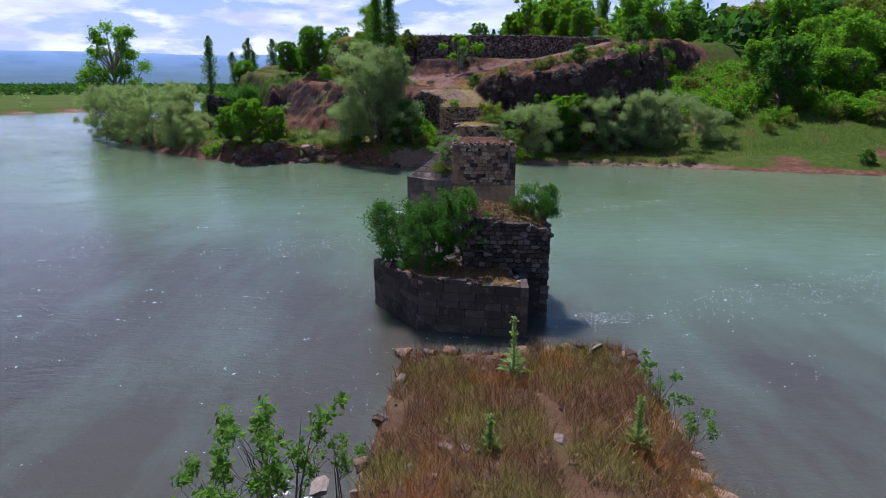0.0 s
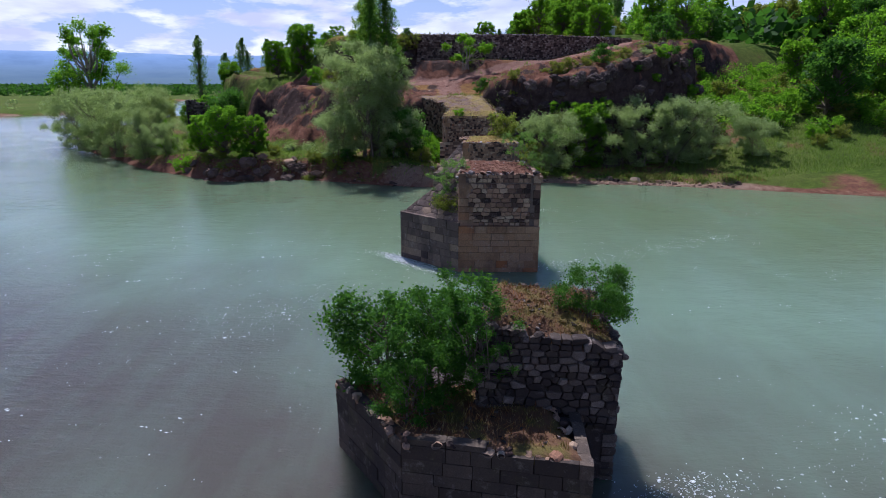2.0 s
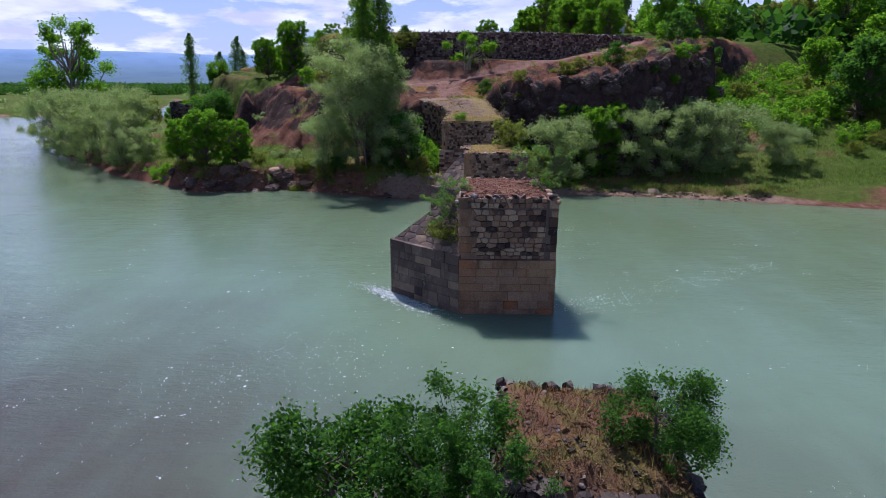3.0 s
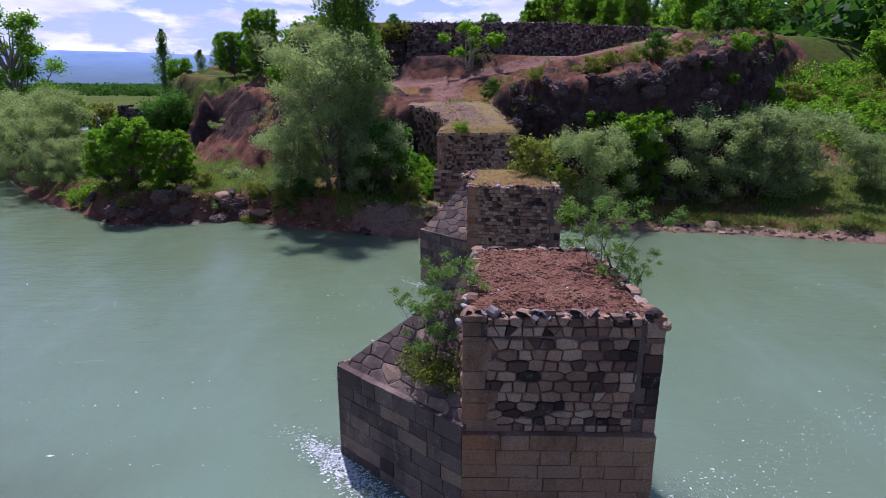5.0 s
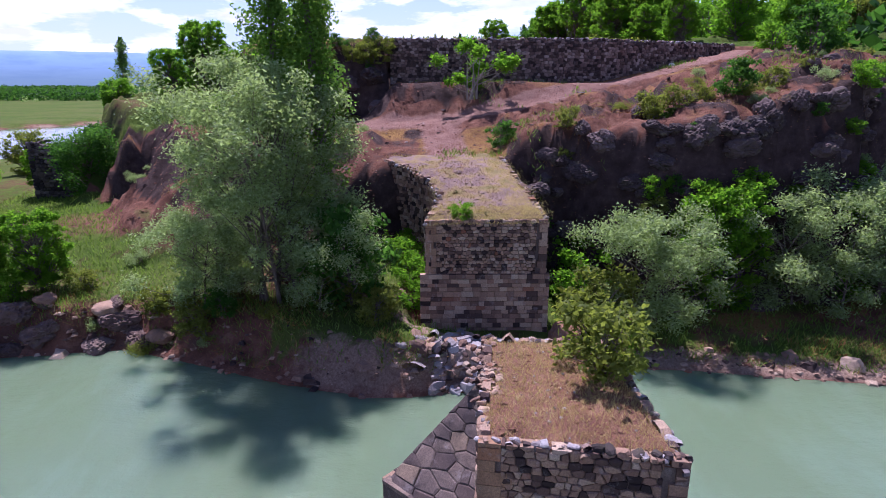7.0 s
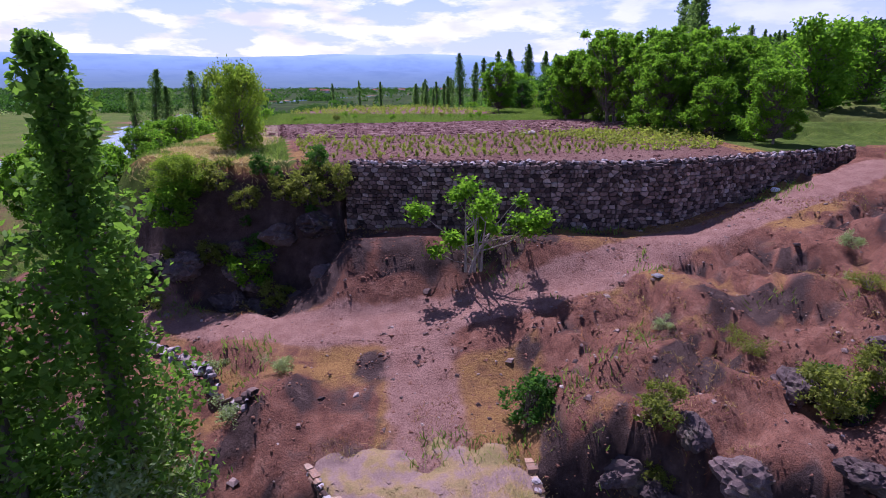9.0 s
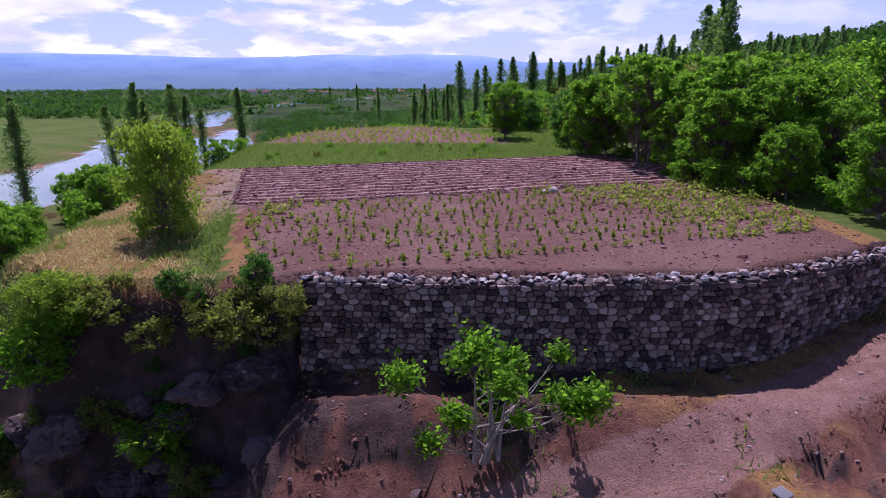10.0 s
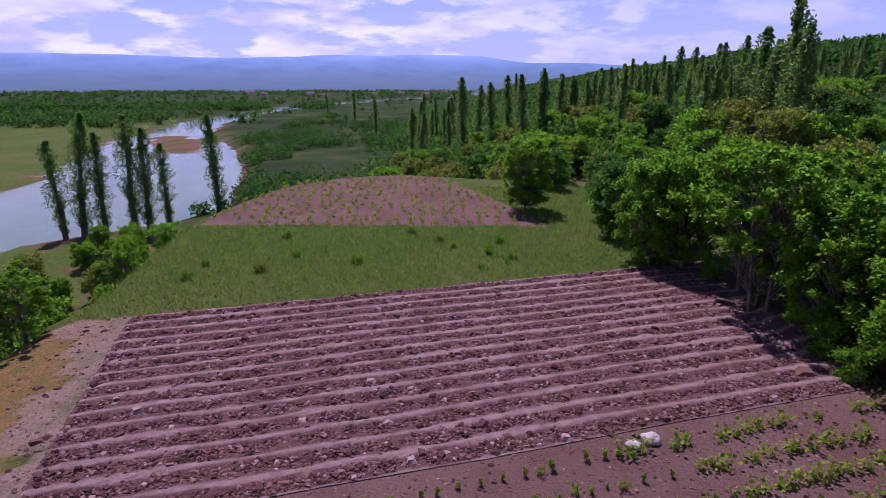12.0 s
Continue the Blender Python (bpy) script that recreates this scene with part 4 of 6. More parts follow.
# the broken pier: a low dark apron and a taller stump behind it
rng2 = random.Random(22)
p2 = pier_root("bridge_pier", "dark broken bridge pier overgrown with bushes", 1, 22.5)
UP = Vector((0, 0, 1))
apron = [(-1.65, 20.55), (2.75, 19.65), (3.0, 22.3), (0.3, 26.2), (-1.2, 26.2), (-3.7, 23.6)]
stump = [(0.3, 22.25), (3.95, 21.9), (4.25, 25.6), (0.9, 25.8)]
shrink = lambda o, k: [((px - sum(q[0] for q in o) / len(o)) * k + sum(q[0] for q in o) / len(o), (py - sum(q[1] for q in o) / len(o)) * k + sum(q[1] for q in o) / len(o)) for px, py in o]
under("core", solid(prism_faces(shrink(stump, 0.965), -1.5, [4.3, 3.7, 4.0, 4.2])), p2, M_CORE)
under("apron_core", solid(prism_faces(shrink(apron, 0.97), -1.5, [2.1, 1.85, 1.9, 2.1, 2.0, 1.7])), p2, M_CORE)
st = []
for a, b, lo, hi, style, mat, top in ((apron[0], apron[1], -0.5, 2.3, "ashlar", M_DARKASHLAR, lambda u, v: v < 2.32 - 0.05 * u), (apron[5], apron[0], -0.5, 2.2, "ashlar", M_DARKASHLAR, None),
                                      (stump[0], stump[1], 1.6, 4.5, "rubble", M_STONE_DARK, lambda u, v: v < 4.5 - 0.17 * u), (apron[1], apron[2], -0.5, 2.1, "ashlar", M_DARKASHLAR, None), (stump[1], stump[2], -0.5, 3.9, "rubble", M_STONE_DARK, None), (stump[3], stump[0], 1.6, 4.4, "rubble", M_STONE_DARK, None)):
    a, b = Vector((*a, 0)), Vector((*b, 0))
    size = ((0.32, 0.44), (0.5, 1.1)) if style == "ashlar" else ((0.22, 0.36), (0.24, 0.5))
    if style == "ashlar":
        st += courses(face_frame(a, b - a, UP), (b - a).length, lo, hi, style, mat, rng2, *size, keep=top, proud=0.015, gap=0.008)
    else:
        st += rubble(face_frame(a, b - a, UP), (b - a).length, lo, hi, mat, rng2, 0.2, 0.28, keep=top, proud=0.05, joint=0.012)
me, top2 = soil_top([(*stump[0], 4.45), (*stump[1], 3.75), (*stump[2], 4.1), (*stump[3], 4.4)], M_TURF, 2, 0.3, 0.14)
under("soil", me, p2, None, "dry reddish turf")
me, top2b = soil_top([(*apron[0], 2.25), (*apron[1], 2.05), (2.2, 23.6, 2.0), (*apron[5], 2.1)], M_TURF, 6, 0.12, 0.12)
under("apron_soil", me, p2, None, "dry reddish turf")
st += top_stones(top2, rng2, 90, 0.09, M_STONE_DARK, 90, M_STONE_DARK) + top_stones(top2b, rng2, 60, 0.1, M_STONE_DARK, 70, M_STONE)
lay(p2, st)

# the pier under the start
rng1 = random.Random(11)
p1 = pier_root("bridge_pier", "broken bridge pier with dry grass on its top", 0.5, 3)
o1 = [(-3.0, -6), (2.05, -6), (2.2, 7.35), (-1.5, 7.15)]
under("core", solid(prism_faces(shrink(o1, 0.98), -1.5, [5.25] * 4)), p1, M_CORE)
st = []
for a, b in ((o1[1], o1[2]), (o1[2], o1[3]), (o1[3], o1[0])):
    a, b = Vector((*a, 0)), Vector((*b, 0))
    st += rubble(face_frame(a, b - a, UP), (b - a).length, 3.6, 5.45, M_STONE, rng1, 0.2, 0.3, proud=0.06)
    st += courses(face_frame(a, b - a, UP), (b - a).length, -0.5, 3.6, "ashlar", M_STONE, rng1, (0.45, 0.6), (0.8, 1.6))
o1s = shrink(o1, 1.03)
me, top1 = soil_top([(*o1s[0], 5.5), (*o1s[1], 5.5), (*o1s[2], 5.5), (*o1s[3], 5.5)], M_TURF, 9, 0.22, 0.12, 90)
under("soil", me, p1, None, "dry straw-coloured turf")
st = top_stones(top1, rng1, 0, 0.09, M_STONE, 46, M_STONE) + top_stones(top1, rng1, 0, 0.09, M_STONE, 40, M_WALL) + loose([(-0.62, 4.2, 5.72), (-0.85, 4.25, 5.7), (0.5, 4.4, 5.66), (0.55, 3.95, 5.66), (0.45, 5.0, 5.65), (1.7, 7.1, 5.6), (1.45, 7.2, 5.6), (1.95, 6.7, 5.55), (-2.35, 4.0, 5.4), (-2.5, 3.7, 5.3), (-1.15, 7.0, 5.62)], 0.2, "rubble", M_WALL, rng1, 0.55) + top_stones(top1, rng1, 160, 0.06, M_STONE) + st
lay(p1, st)

# the abutment's ramp
rnga = random.Random(7)
ab = pier_root("bridge_abutment", "stone abutment ramp of the ruined bridge against the bank", 3, 77, "bridge abutment")
left_edge = [(0.05, 74.0, 6.95), (0.5, 75.6, 7.4), (0.75, 77.2, 7.75), (0.4, 78.8, 8.05), (-0.3, 80.4, 8.35), (-1.1, 82.0, 8.6), (-2.2, 83.2, 8.75), (-3.0, 84.4, 8.85)]
right_edge = [(6.3, 74.0, 7.05), (6.1, 75.6, 7.4), (5.85, 77.2, 7.8), (5.6, 78.8, 8.15), (5.4, 80.4, 8.45), (5.25, 82.0, 8.7), (5.15, 83.2, 8.85), (5.1, 84.4, 9.0)]
bm = bmesh.new()
grid = [[[bm.verts.new((q[0] + side * 0.1, q[1] + (0.1 if n == 0 else 0), z)) for z in (-0.5, q[2] - 0.15)] for n, q in enumerate(line)] for line, side in ((left_edge, 1), (right_edge, -1))]
for n in range(len(left_edge) - 1):
    for e in (0, 1):
        bm.faces.new((grid[e][n][0], grid[e][n + 1][0], grid[e][n + 1][1], grid[e][n][1]))
    bm.faces.new((grid[0][n][1], grid[0][n + 1][1], grid[1][n + 1][1], grid[1][n][1]))
for n in (0, -1):
    bm.faces.new((grid[0][n][0], grid[1][n][0], grid[1][n][1], grid[0][n][1]))
bmesh.ops.recalc_face_normals(bm, faces=bm.faces)
me = bpy.data.meshes.new("core")
bm.to_mesh(me)
bm.free()
under("core", me, ab, M_MORTAR)
st = []
a, b = Vector((0.05, 74.0, 0)), Vector((6.3, 74.0, 0))
st += rubble(face_frame(a, b - a, UP), 6.25, 4.15, 7.05, M_STONE, rnga, 0.17, 0.24, quoin=1.0, joint=0.01, proud=0.04, squeeze=0.6)
st += courses(face_frame(a + Vector((-0.3, -0.12, 0)), b - a, UP), 6.75, 0.4, 4.15, "ashlar", M_STONE, rnga, (0.2, 0.32), (0.28, 0.65), proud=0.012, gap=0.008)
for e, line in ((0, left_edge), (1, right_edge)):
    for p, q in zip(line, line[1:]):
        a, b = Vector((p[0], p[1], 0)), Vector((q[0], q[1], 0))
        za, zb = p[2], q[2]
        if e == 0:
            a, b, za, zb = b, a, zb, za
        L = (b - a).length
        st += rubble(face_frame(a, b - a, UP), L, 1.0, max(za, zb), M_STONE, rnga, 0.24, 0.36, proud=0.05, keep=lambda u, v, za=za, zb=zb, L=L: v < za + (zb - za) * u / L)
n = 64
tt_, ss_ = np.meshgrid(np.linspace(0, 1, n), np.linspace(0, 1, n), indexing="ij")
yy_ = 73.95 + 13.4 * tt_
edge_at = lambda line, c: np.interp(yy_, [q[1] for q in line], [q[c] for q in line])
topa = np.stack([edge_at(left_edge, 0) * (1 - ss_) + edge_at(right_edge, 0) * ss_, yy_, edge_at(left_edge, 2) * (1 - ss_) + edge_at(right_edge, 2) * ss_], -1)
rim_w = np.minimum(np.minimum(ss_, 1 - ss_) * 3.0, tt_ * 5)
topa[..., 2] += 0.10 * step(0, 0.4, rim_w) + 0.10 * lumps(topa[..., 0], topa[..., 1], 1.1, 12, 4) * step(0, 0.2, rim_w) - 0.16 * step(0.08, 0.0, rim_w)
past = step(83.2, 84.4, yy_)
topa[..., 2] += past * (land(topa[..., 0], topa[..., 1])[0] + 0.06 + 0.2 * lumps(topa[..., 0], topa[..., 1], 1.4, 17, 3) - 0.32 * step(84.5, 87.2, yy_) - 0.25 * step(0.15, 0.0, np.minimum(ss_, 1 - ss_)) - topa[..., 2])
i = (np.arange(n - 1)[:, None] * n + np.arange(n - 1)[None]).ravel()
under("soil", mesh_np("soil", topa.reshape(-1, 3), np.stack([i, i + 1, i + n + 1, i + n], -1), M_RAMP, True), ab, None, "trodden dry turf")
rim = []
for i in range(170):
    rim += loose([Vector(topa[rnga.randrange(int(n * 0.75)), rnga.choice((0, 0, 1, n - 2, n - 1))]) + Vector((0, 0, 0.03))], 0.22, "rubble", M_CAP if rnga.random() < 0.4 else M_STONE, rnga, 0.7)
lay(ab, st + rim)


# the retaining wall below the field
def along_line(line):
    """Segments of a plan line: start, end and length so far."""
    out, s = [], 0.0
    for (ax, ay), (bx, by) in zip(line, line[1:]):
        d = math.hypot(bx - ax, by - ay)
        out.append((Vector((ax, ay, 0)), Vector((bx, by, 0)), s))
        s += d
    return out


rngw = random.Random(33)
wall = tagged(new("retaining_wall"), "dry-stone retaining wall of grey field stones below the field", "wall", kind="structure")
wall.location = (8, 99, 13)
st, caps = [], []
wall_faces = []
for a, b, s in along_line(WALL_LINE):
    wall_faces += prism_faces([(a.x, a.y + 0.05), (b.x, b.y + 0.05), (b.x, b.y + 0.75), (a.x, a.y + 0.75)], 12.0, [17.35] * 4)
    L = (b - a).length
    st += rubble(face_frame(a, b - a, UP), L, 12.6, 17.35, M_WALL, rngw, 0.23, 0.33, depth=0.3, proud=0.08, joint=0.016, squeeze=0.62, jitter=0.2)
    for i in range(int(L * 12)):
        q = a.lerp(b, rngw.random())
        caps += loose([(q.x + rngw.uniform(-0.1, 0.1), q.y + rngw.uniform(0.05, 0.7), 17.36 + rngw.uniform(0, 0.14))], 0.24, "rubble", M_CAP if rngw.random() < 0.4 else M_WALL, rngw, 0.7)
st.sort(key=lambda q: (q[0].translation.z < 14.2, abs(q[0].translation.x - 3)))
under("core", solid(wall_faces[:6]), wall, M_CORE)
for i in range(6, len(wall_faces), 6):
    under("core", solid(wall_faces[i:i + 6]), wall, M_CORE)
lay(wall, st + caps)

# low parapet along the hill's brow
parapet = tagged(new("parapet_wall"), "low tumbled dry-stone wall along the brow of the slope", "wall", kind="structure")
parapet.location = (-12, 92, 9)
st = []
for a, b, s in along_line([(-18.5, 97), (-16.6, 95.4), (-13.2, 92.9), (-8.7, 89.2), (-5.2, 86.3)]):
    L = (b - a).length
    for i in range(int(L * 14)):
        q = a.lerp(b, rngw.random())
        lift = rngw.uniform(-0.15, 0.55)
        st += loose([(q.x + rngw.uniform(-0.2, 0.2), q.y + rngw.uniform(-0.2, 0.2), height_at(q.x, q.y) + lift)], 0.3, "rubble", M_WALL if rngw.random() < 0.35 else M_CAP, rngw, 0.7)
lay(parapet, st, 120)


# ---- trees ----
M_LIME = leaf_mat("yellow_green_leaves", (0.07, 0.12, 0.012), (0.14, 0.22, 0.02), (0.24, 0.34, 0.035))
M_VERGE = leaf_mat("verge_leaves", (0.035, 0.085, 0.012), (0.085, 0.18, 0.024), (0.16, 0.28, 0.045))
poplars = [make_tree("poplar", "tall slender dark green poplar", "tree", 20, 2.4, 0.05, 60, 12000, 0.3, M_POPLAR, s, shape="column", fill=0.2) for s in (11, 12, 13)]
far_poplars = [make_tree("poplar", "tall slender poplar in the valley woods", "tree", 20, 2.1, 0.05, 46, 4800, 0.45, M_POPLAR, s, shape="column", fill=0.2) for s in (14, 15)]
near_poplars = [make_tree("poplar", "tall green poplar rising behind the willow", "tree", 20, 2.3, 0.08, 70, 17000, 0.24, M_VERGE, s, shape="column", fill=0.25) for s in (17, 18)]
willow = make_tree("willow", "large pale grey-green willow on the river bank", "tree", 13.4, 4.5, 0.1, 110, 62000, 0.2, M_WILLOW, 21, M_BARK, slim=0.34, droop=0.3, stems=5, lump=0.2, fill=0.12, girth=0.6, split=True, fan=0.15)
willow_bushes = [make_tree("willow_bush", "rounded pale grey-green willow bush", "bush", 7.5, 3.9, 0.04, 64, 26000, 0.2, M_WILLOW, s, slim=0.36, stems=4, lump=0.2, fill=0.12, girth=0.6) for s in (31, 32)]
broads = [make_tree("broadleaf_tree", "bright green broadleaf tree with a dense crown", "tree", 10, 3.6, 0.13, 210, 24000, 0.27, M_BROAD, s, M_BARK, lump=0.13, fill=0.05, girth=0.6) for s in (41, 42, 43)]
field_trees = [make_tree("broadleaf_tree", "bright green field-edge tree on forked bare trunks", "tree", 10.5, 3.5, 0.24, 120, 16000, 0.3, M_BROAD, s, M_BARK, lump=0.13, fill=0.05, girth=0.6, stems=3, lean_by=0.1) for s in (141, 142, 143)]
mids = [make_tree("broadleaf_tree", "green broadleaf tree on the hillside", "tree", 9, 3.8, 0.06, 80, 6500, 0.42, m, s, lump=0.22, fill=0.2) for m, s in ((M_BROAD, 45), (M_DARK, 46), (M_BROAD, 47), (M_OLIVE, 48))]
dark_tree = make_tree("broadleaf_tree", "dark green ivy-like tree beside the ruin", "tree", 8, 3.4, 0.05, 50, 12000, 0.3, M_DARK, 49, lump=0.33)
thin_tree = make_tree("broadleaf_tree", "tall thin-crowned tree with open branches", "tree", 21, 6.0, 0.22, 44, 13000, 0.42, M_BROAD, 61, M_BARK_PALE, lump=0.2)
shrubs = [make_tree("green_bush", "leafy green bush on the slope", "bush", 3.0, 1.6, 0.05, 40, 2600, 0.24, m, s, stems=4, lump=0.28, fill=0.2) for m, s in ((M_BROAD, 51), (M_DARK, 52), (M_OLIVE, 53))]
scrub = [make_tree("scrub_bush", "small grey-green scrub bush on dry ground", "bush", 1.2, 0.9, 0.02, 16, 1500, 0.12, m, s, stems=3, lump=0.4) for m, s in ((M_OLIVE, 54), (M_WILLOW, 55))]
fig = make_tree("fig_tree", "bright green fig tree growing below the wall", "tree", 5.0, 2.8, 0.1, 22, 5200, 0.22, M_BROAD, 71, M_BARK_PALE, slim=0.6, stems=5, lump=0.2, fill=0.15)
pier_shrub = make_tree("green_bush", "dark green leafy bush rooted in the masonry", "bush", 2.6, 1.5, 0.05, 44, 13000, 0.095, M_DARK, 81, stems=4, lump=0.27, slim=0.6, fill=0.15)
pier_shrub2 = make_tree("green_bush", "feathery green bush rooted in the masonry", "bush", 2.6, 1.1, 0.04, 50, 9500, 0.085, M_DARK, 82, stems=6, lump=0.2, slim=0.35, fill=0.1, girth=0.6)
loose_shrub = make_tree("green_bush", "loose airy bush with thin bare branches and sparse leaves", "bush", 2.6, 1.4, 0.12, 40, 5200, 0.08, M_POPLAR, 84, stems=6, lump=0.17, slim=0.5, fill=0.1, girth=0.35)
sapling = make_tree("sapling", "thin leafy sapling growing out of the pier", "bush", 2.1, 0.8, 0.3, 16, 620, 0.095, M_VERGE, 83, stems=5, lump=0.17, slim=0.55, girth=0.4, split=True)
bushy = make_tree("broadleaf_tree", "yellow-green bushy tree beside the field", "tree", 6.2, 3.0, 0.0, 110, 17000, 0.22, M_LIME, 91, stems=4, lump=0.27, fill=0.1)
wild = random.Random(5)
used = set()


def plant(kinds, px, py, size=1.0, tall=None, z=None, label="", turn=None):
    """Sets one of the given kinds at a place; the first use of each takes the original."""
    src = kinds[wild.randrange(len(kinds))] if isinstance(kinds, list) else kinds
    gz0 = height_at(px, py) if z is None else z
    m = place(px, py, gz0 - 0.08, wild.uniform(0, 6.28) if turn is None else turn, size, size * (tall or 1.0))
    if src.name not in used:
        used.add(src.name)
        ob = src
    else:
        ob = copy_thing(src, Matrix.Identity(4))
    ob.matrix_basis = m
    if label:
        ob["label"] = label
    return ob


plant(willow, -8.0, 74.7, turn=0.4)
plant(willow_bushes, -12.2, 75.2, 0.78)
plant(willow_bushes, -5.2, 74.8, 0.74)
for px, py, s in ((-58, 106, 1.0), (-50, 99, 0.95), (-42, 91, 1.0), (12.4, 76.0, 0.92), (22.6, 76.9, 0.95), (26.8, 77.6, 1.05), (31.0, 78.0, 0.85), (36.5, 75, 0.6), (-35, 84.5, 0.55), (-46, 92.5, 0.8), (-54, 101, 0.85), (-39, 87, 0.7), (-62, 109.5, 0.8)):
    plant(willow_bushes, px, py, s, tall=1.3 if px < -37 else 1.0)
plant(thin_tree, -66, 123)
for px, py, s in ((-25, 76.3, 0.62), (-28.5, 78.5, 0.5), (-22.0, 77.0, 0.5), (-26.5, 108, 0.6), (-24, 112.5, 0.55), (16.6, 77.0, 0.76), (-47, 104, 0.8), (-41, 108, 0.6), (-21.5, 103, 0.72), (11.5, 158, 0.78)):
    plant(broads, px, py, s)
plant(dark_tree, -33.8, 103.5, 0.85)
for px, py, s in ((-8.1, 78.6, 0.93), (-6.1, 80.0, 0.9)):
    plant(near_poplars, px, py, s)
for px, py, s in ((-64, 171, 1.05), (-68.5, 207, 0.95), (-66.6, 210, 1.2), (-63.5, 212, 1.0), (-55.8, 208.5, 1.12), (-53.4, 209.5, 1.0), (-50.2, 211, 0.85), (-46.6, 228, 1.1)):
    plant(poplars, px, py, s)
# thicket on the bank between the fields and the river
for i in range(46):
    px, py = wild.uniform(-58, -24), wild.uniform(118, 196)
    if inside_distance(np.array([px]), np.array([py]), NEAR_SHORE)[0] > 4 and inside_distance(np.array([px]), np.array([py]), TERRACE)[0] < -5:
        plant([broads[0], broads[1], mids[0], mids[3]], px, py, wild.uniform(0.4, 0.65))
for px, py, s in ((-19.6, 127.6, 0.45), (-21.0, 139.8, 0.4), (-23.0, 136.5, 0.42), (-21.8, 131.5, 0.36), (-22.5, 145, 0.4)):
    plant(field_trees, px, py, s)
for px, py, s in ((-20.4, 124.5, 0.9), (-21.5, 129.5, 0.9), (-22.6, 142, 0.9), (-21.4, 149, 0.8), (-22.4, 134, 0.9), (-19.9, 119.5, 0.9), (-20.6, 115, 1.0)):
    plant(shrubs[0], px, py, s)
for px, py, s in ((-19.5, 115.5, 0.3), (-21.5, 120, 0.32), (-22.5, 125, 0.36), (-25, 122, 0.4), (-29, 128, 0.5)):
    plant(broads, px, py, s)
# row beside the field
for px, py, s in ((20.7, 129.6, 0.95), (21.9, 133.2, 0.92), (26.5, 124.5, 0.9), (22.6, 142.0, 0.8), (24.6, 136.0, 0.85)):
    plant(field_trees, px, py, s)
for px, py, s in ((17.8, 139.4, 0.8), (19.6, 138.0, 0.85), (22.4, 126.0, 0.85), (23.6, 122.8, 0.92), (22.4, 119.8, 0.72), (25.6, 118.8, 0.8), (24.4, 114.4, 0.5), (28.5, 116.8, 0.62), (27.5, 128.5, 0.9), (29.0, 122.0, 0.8)):
    plant(broads, px, py, s)
for px, py, s in ((21.4, 124.4, 0.7), (21.0, 122.0, 0.6), (21.6, 117.4, 0.8), (23.2, 116.4, 0.9), (18.6, 140.6, 0.8), (20.9, 135.8, 0.5), (21.6, 131.2, 0.4), (26.0, 111.6, 0.8)):
    plant(shrubs[0], px, py, s)
for px, py, s in ((26, 108.5, 0.55), (-26.5, 134, 0.5), (-27, 140, 0.5), (-28, 147, 0.5), (-29, 153, 0.55), (-27, 128, 0.5)):
    plant(broads, px, py, s)
# slope beyond the cliff and the side valley
spots = 0
while spots < 150:
    px, py = wild.uniform(36, 150), wild.uniform(84, 300)
    if py < 92 + 0.05 * px and wild.random() < 0.7 or (px < 48 and py < 100) or (38 < px < 66 and 96 < py < 112):
        continue
    plant(mids, px, py, wild.uniform(0.7, 1.25))
    spots += 1
for i in range(70):
    px = wild.uniform(-10, 60)
    plant(mids, px, wild.uniform(192, 290), wild.uniform(0.55, 0.95))
for i in range(20):
    plant(mids, wild.uniform(12, 40), wild.uniform(145, 192), wild.uniform(0.5, 0.85))
for px, py, s in ((11, 282, 1.27), (16.8, 300, 1.1), (19.7, 280, 1.07), (24.5, 277, 1.1), (27.3, 266, 1.05), (31.6, 266, 1.07), (33.5, 268, 1.0), (47, 296, 0.87), (65.5, 327, 0.95), (68.3, 321.6, 0.94), (76.6, 324.6, 1.05), (77.2, 314, 0.97), (87.4, 324.7, 1.06), (87.6, 311.8, 1.16), (90, 302, 1.1), (92.8, 292.5, 1.1),
                  (89.7, 280, 1.1), (77.4, 245.7, 1.12), (51, 187.8, 1.05), (50.7, 185, 0.95), (49.2, 177.9, 1.19), (47.4, 173.4, 1.0), (64, 240, 0.85), (66.7, 236.6, 0.75), (67.5, 239, 0.8), (137, 313, 0.8), (156.5, 320, 0.9), (139, 281.6, 0.9), (-30, 420, 1.0), (-5, 470, 1.1), (15, 500, 1.1), (50, 450, 1.2), (-60, 560, 1.1), (-95, 640, 1.0), (3, 380, 1.0), (10, 350, 1.0), (14, 352, 0.95)):
    plant(far_poplars, px, py, s)
for i in range(80):
    px = wild.uniform(40, 150)
    plant(far_poplars, px, 225 + 1.1 * (px - 40) + wild.uniform(-45, 75), wild.uniform(0.6, 0.95))
for i in range(22):
    plant(far_poplars, wild.uniform(-14, 34), wild.uniform(250, 420), wild.uniform(0.65, 1.0))
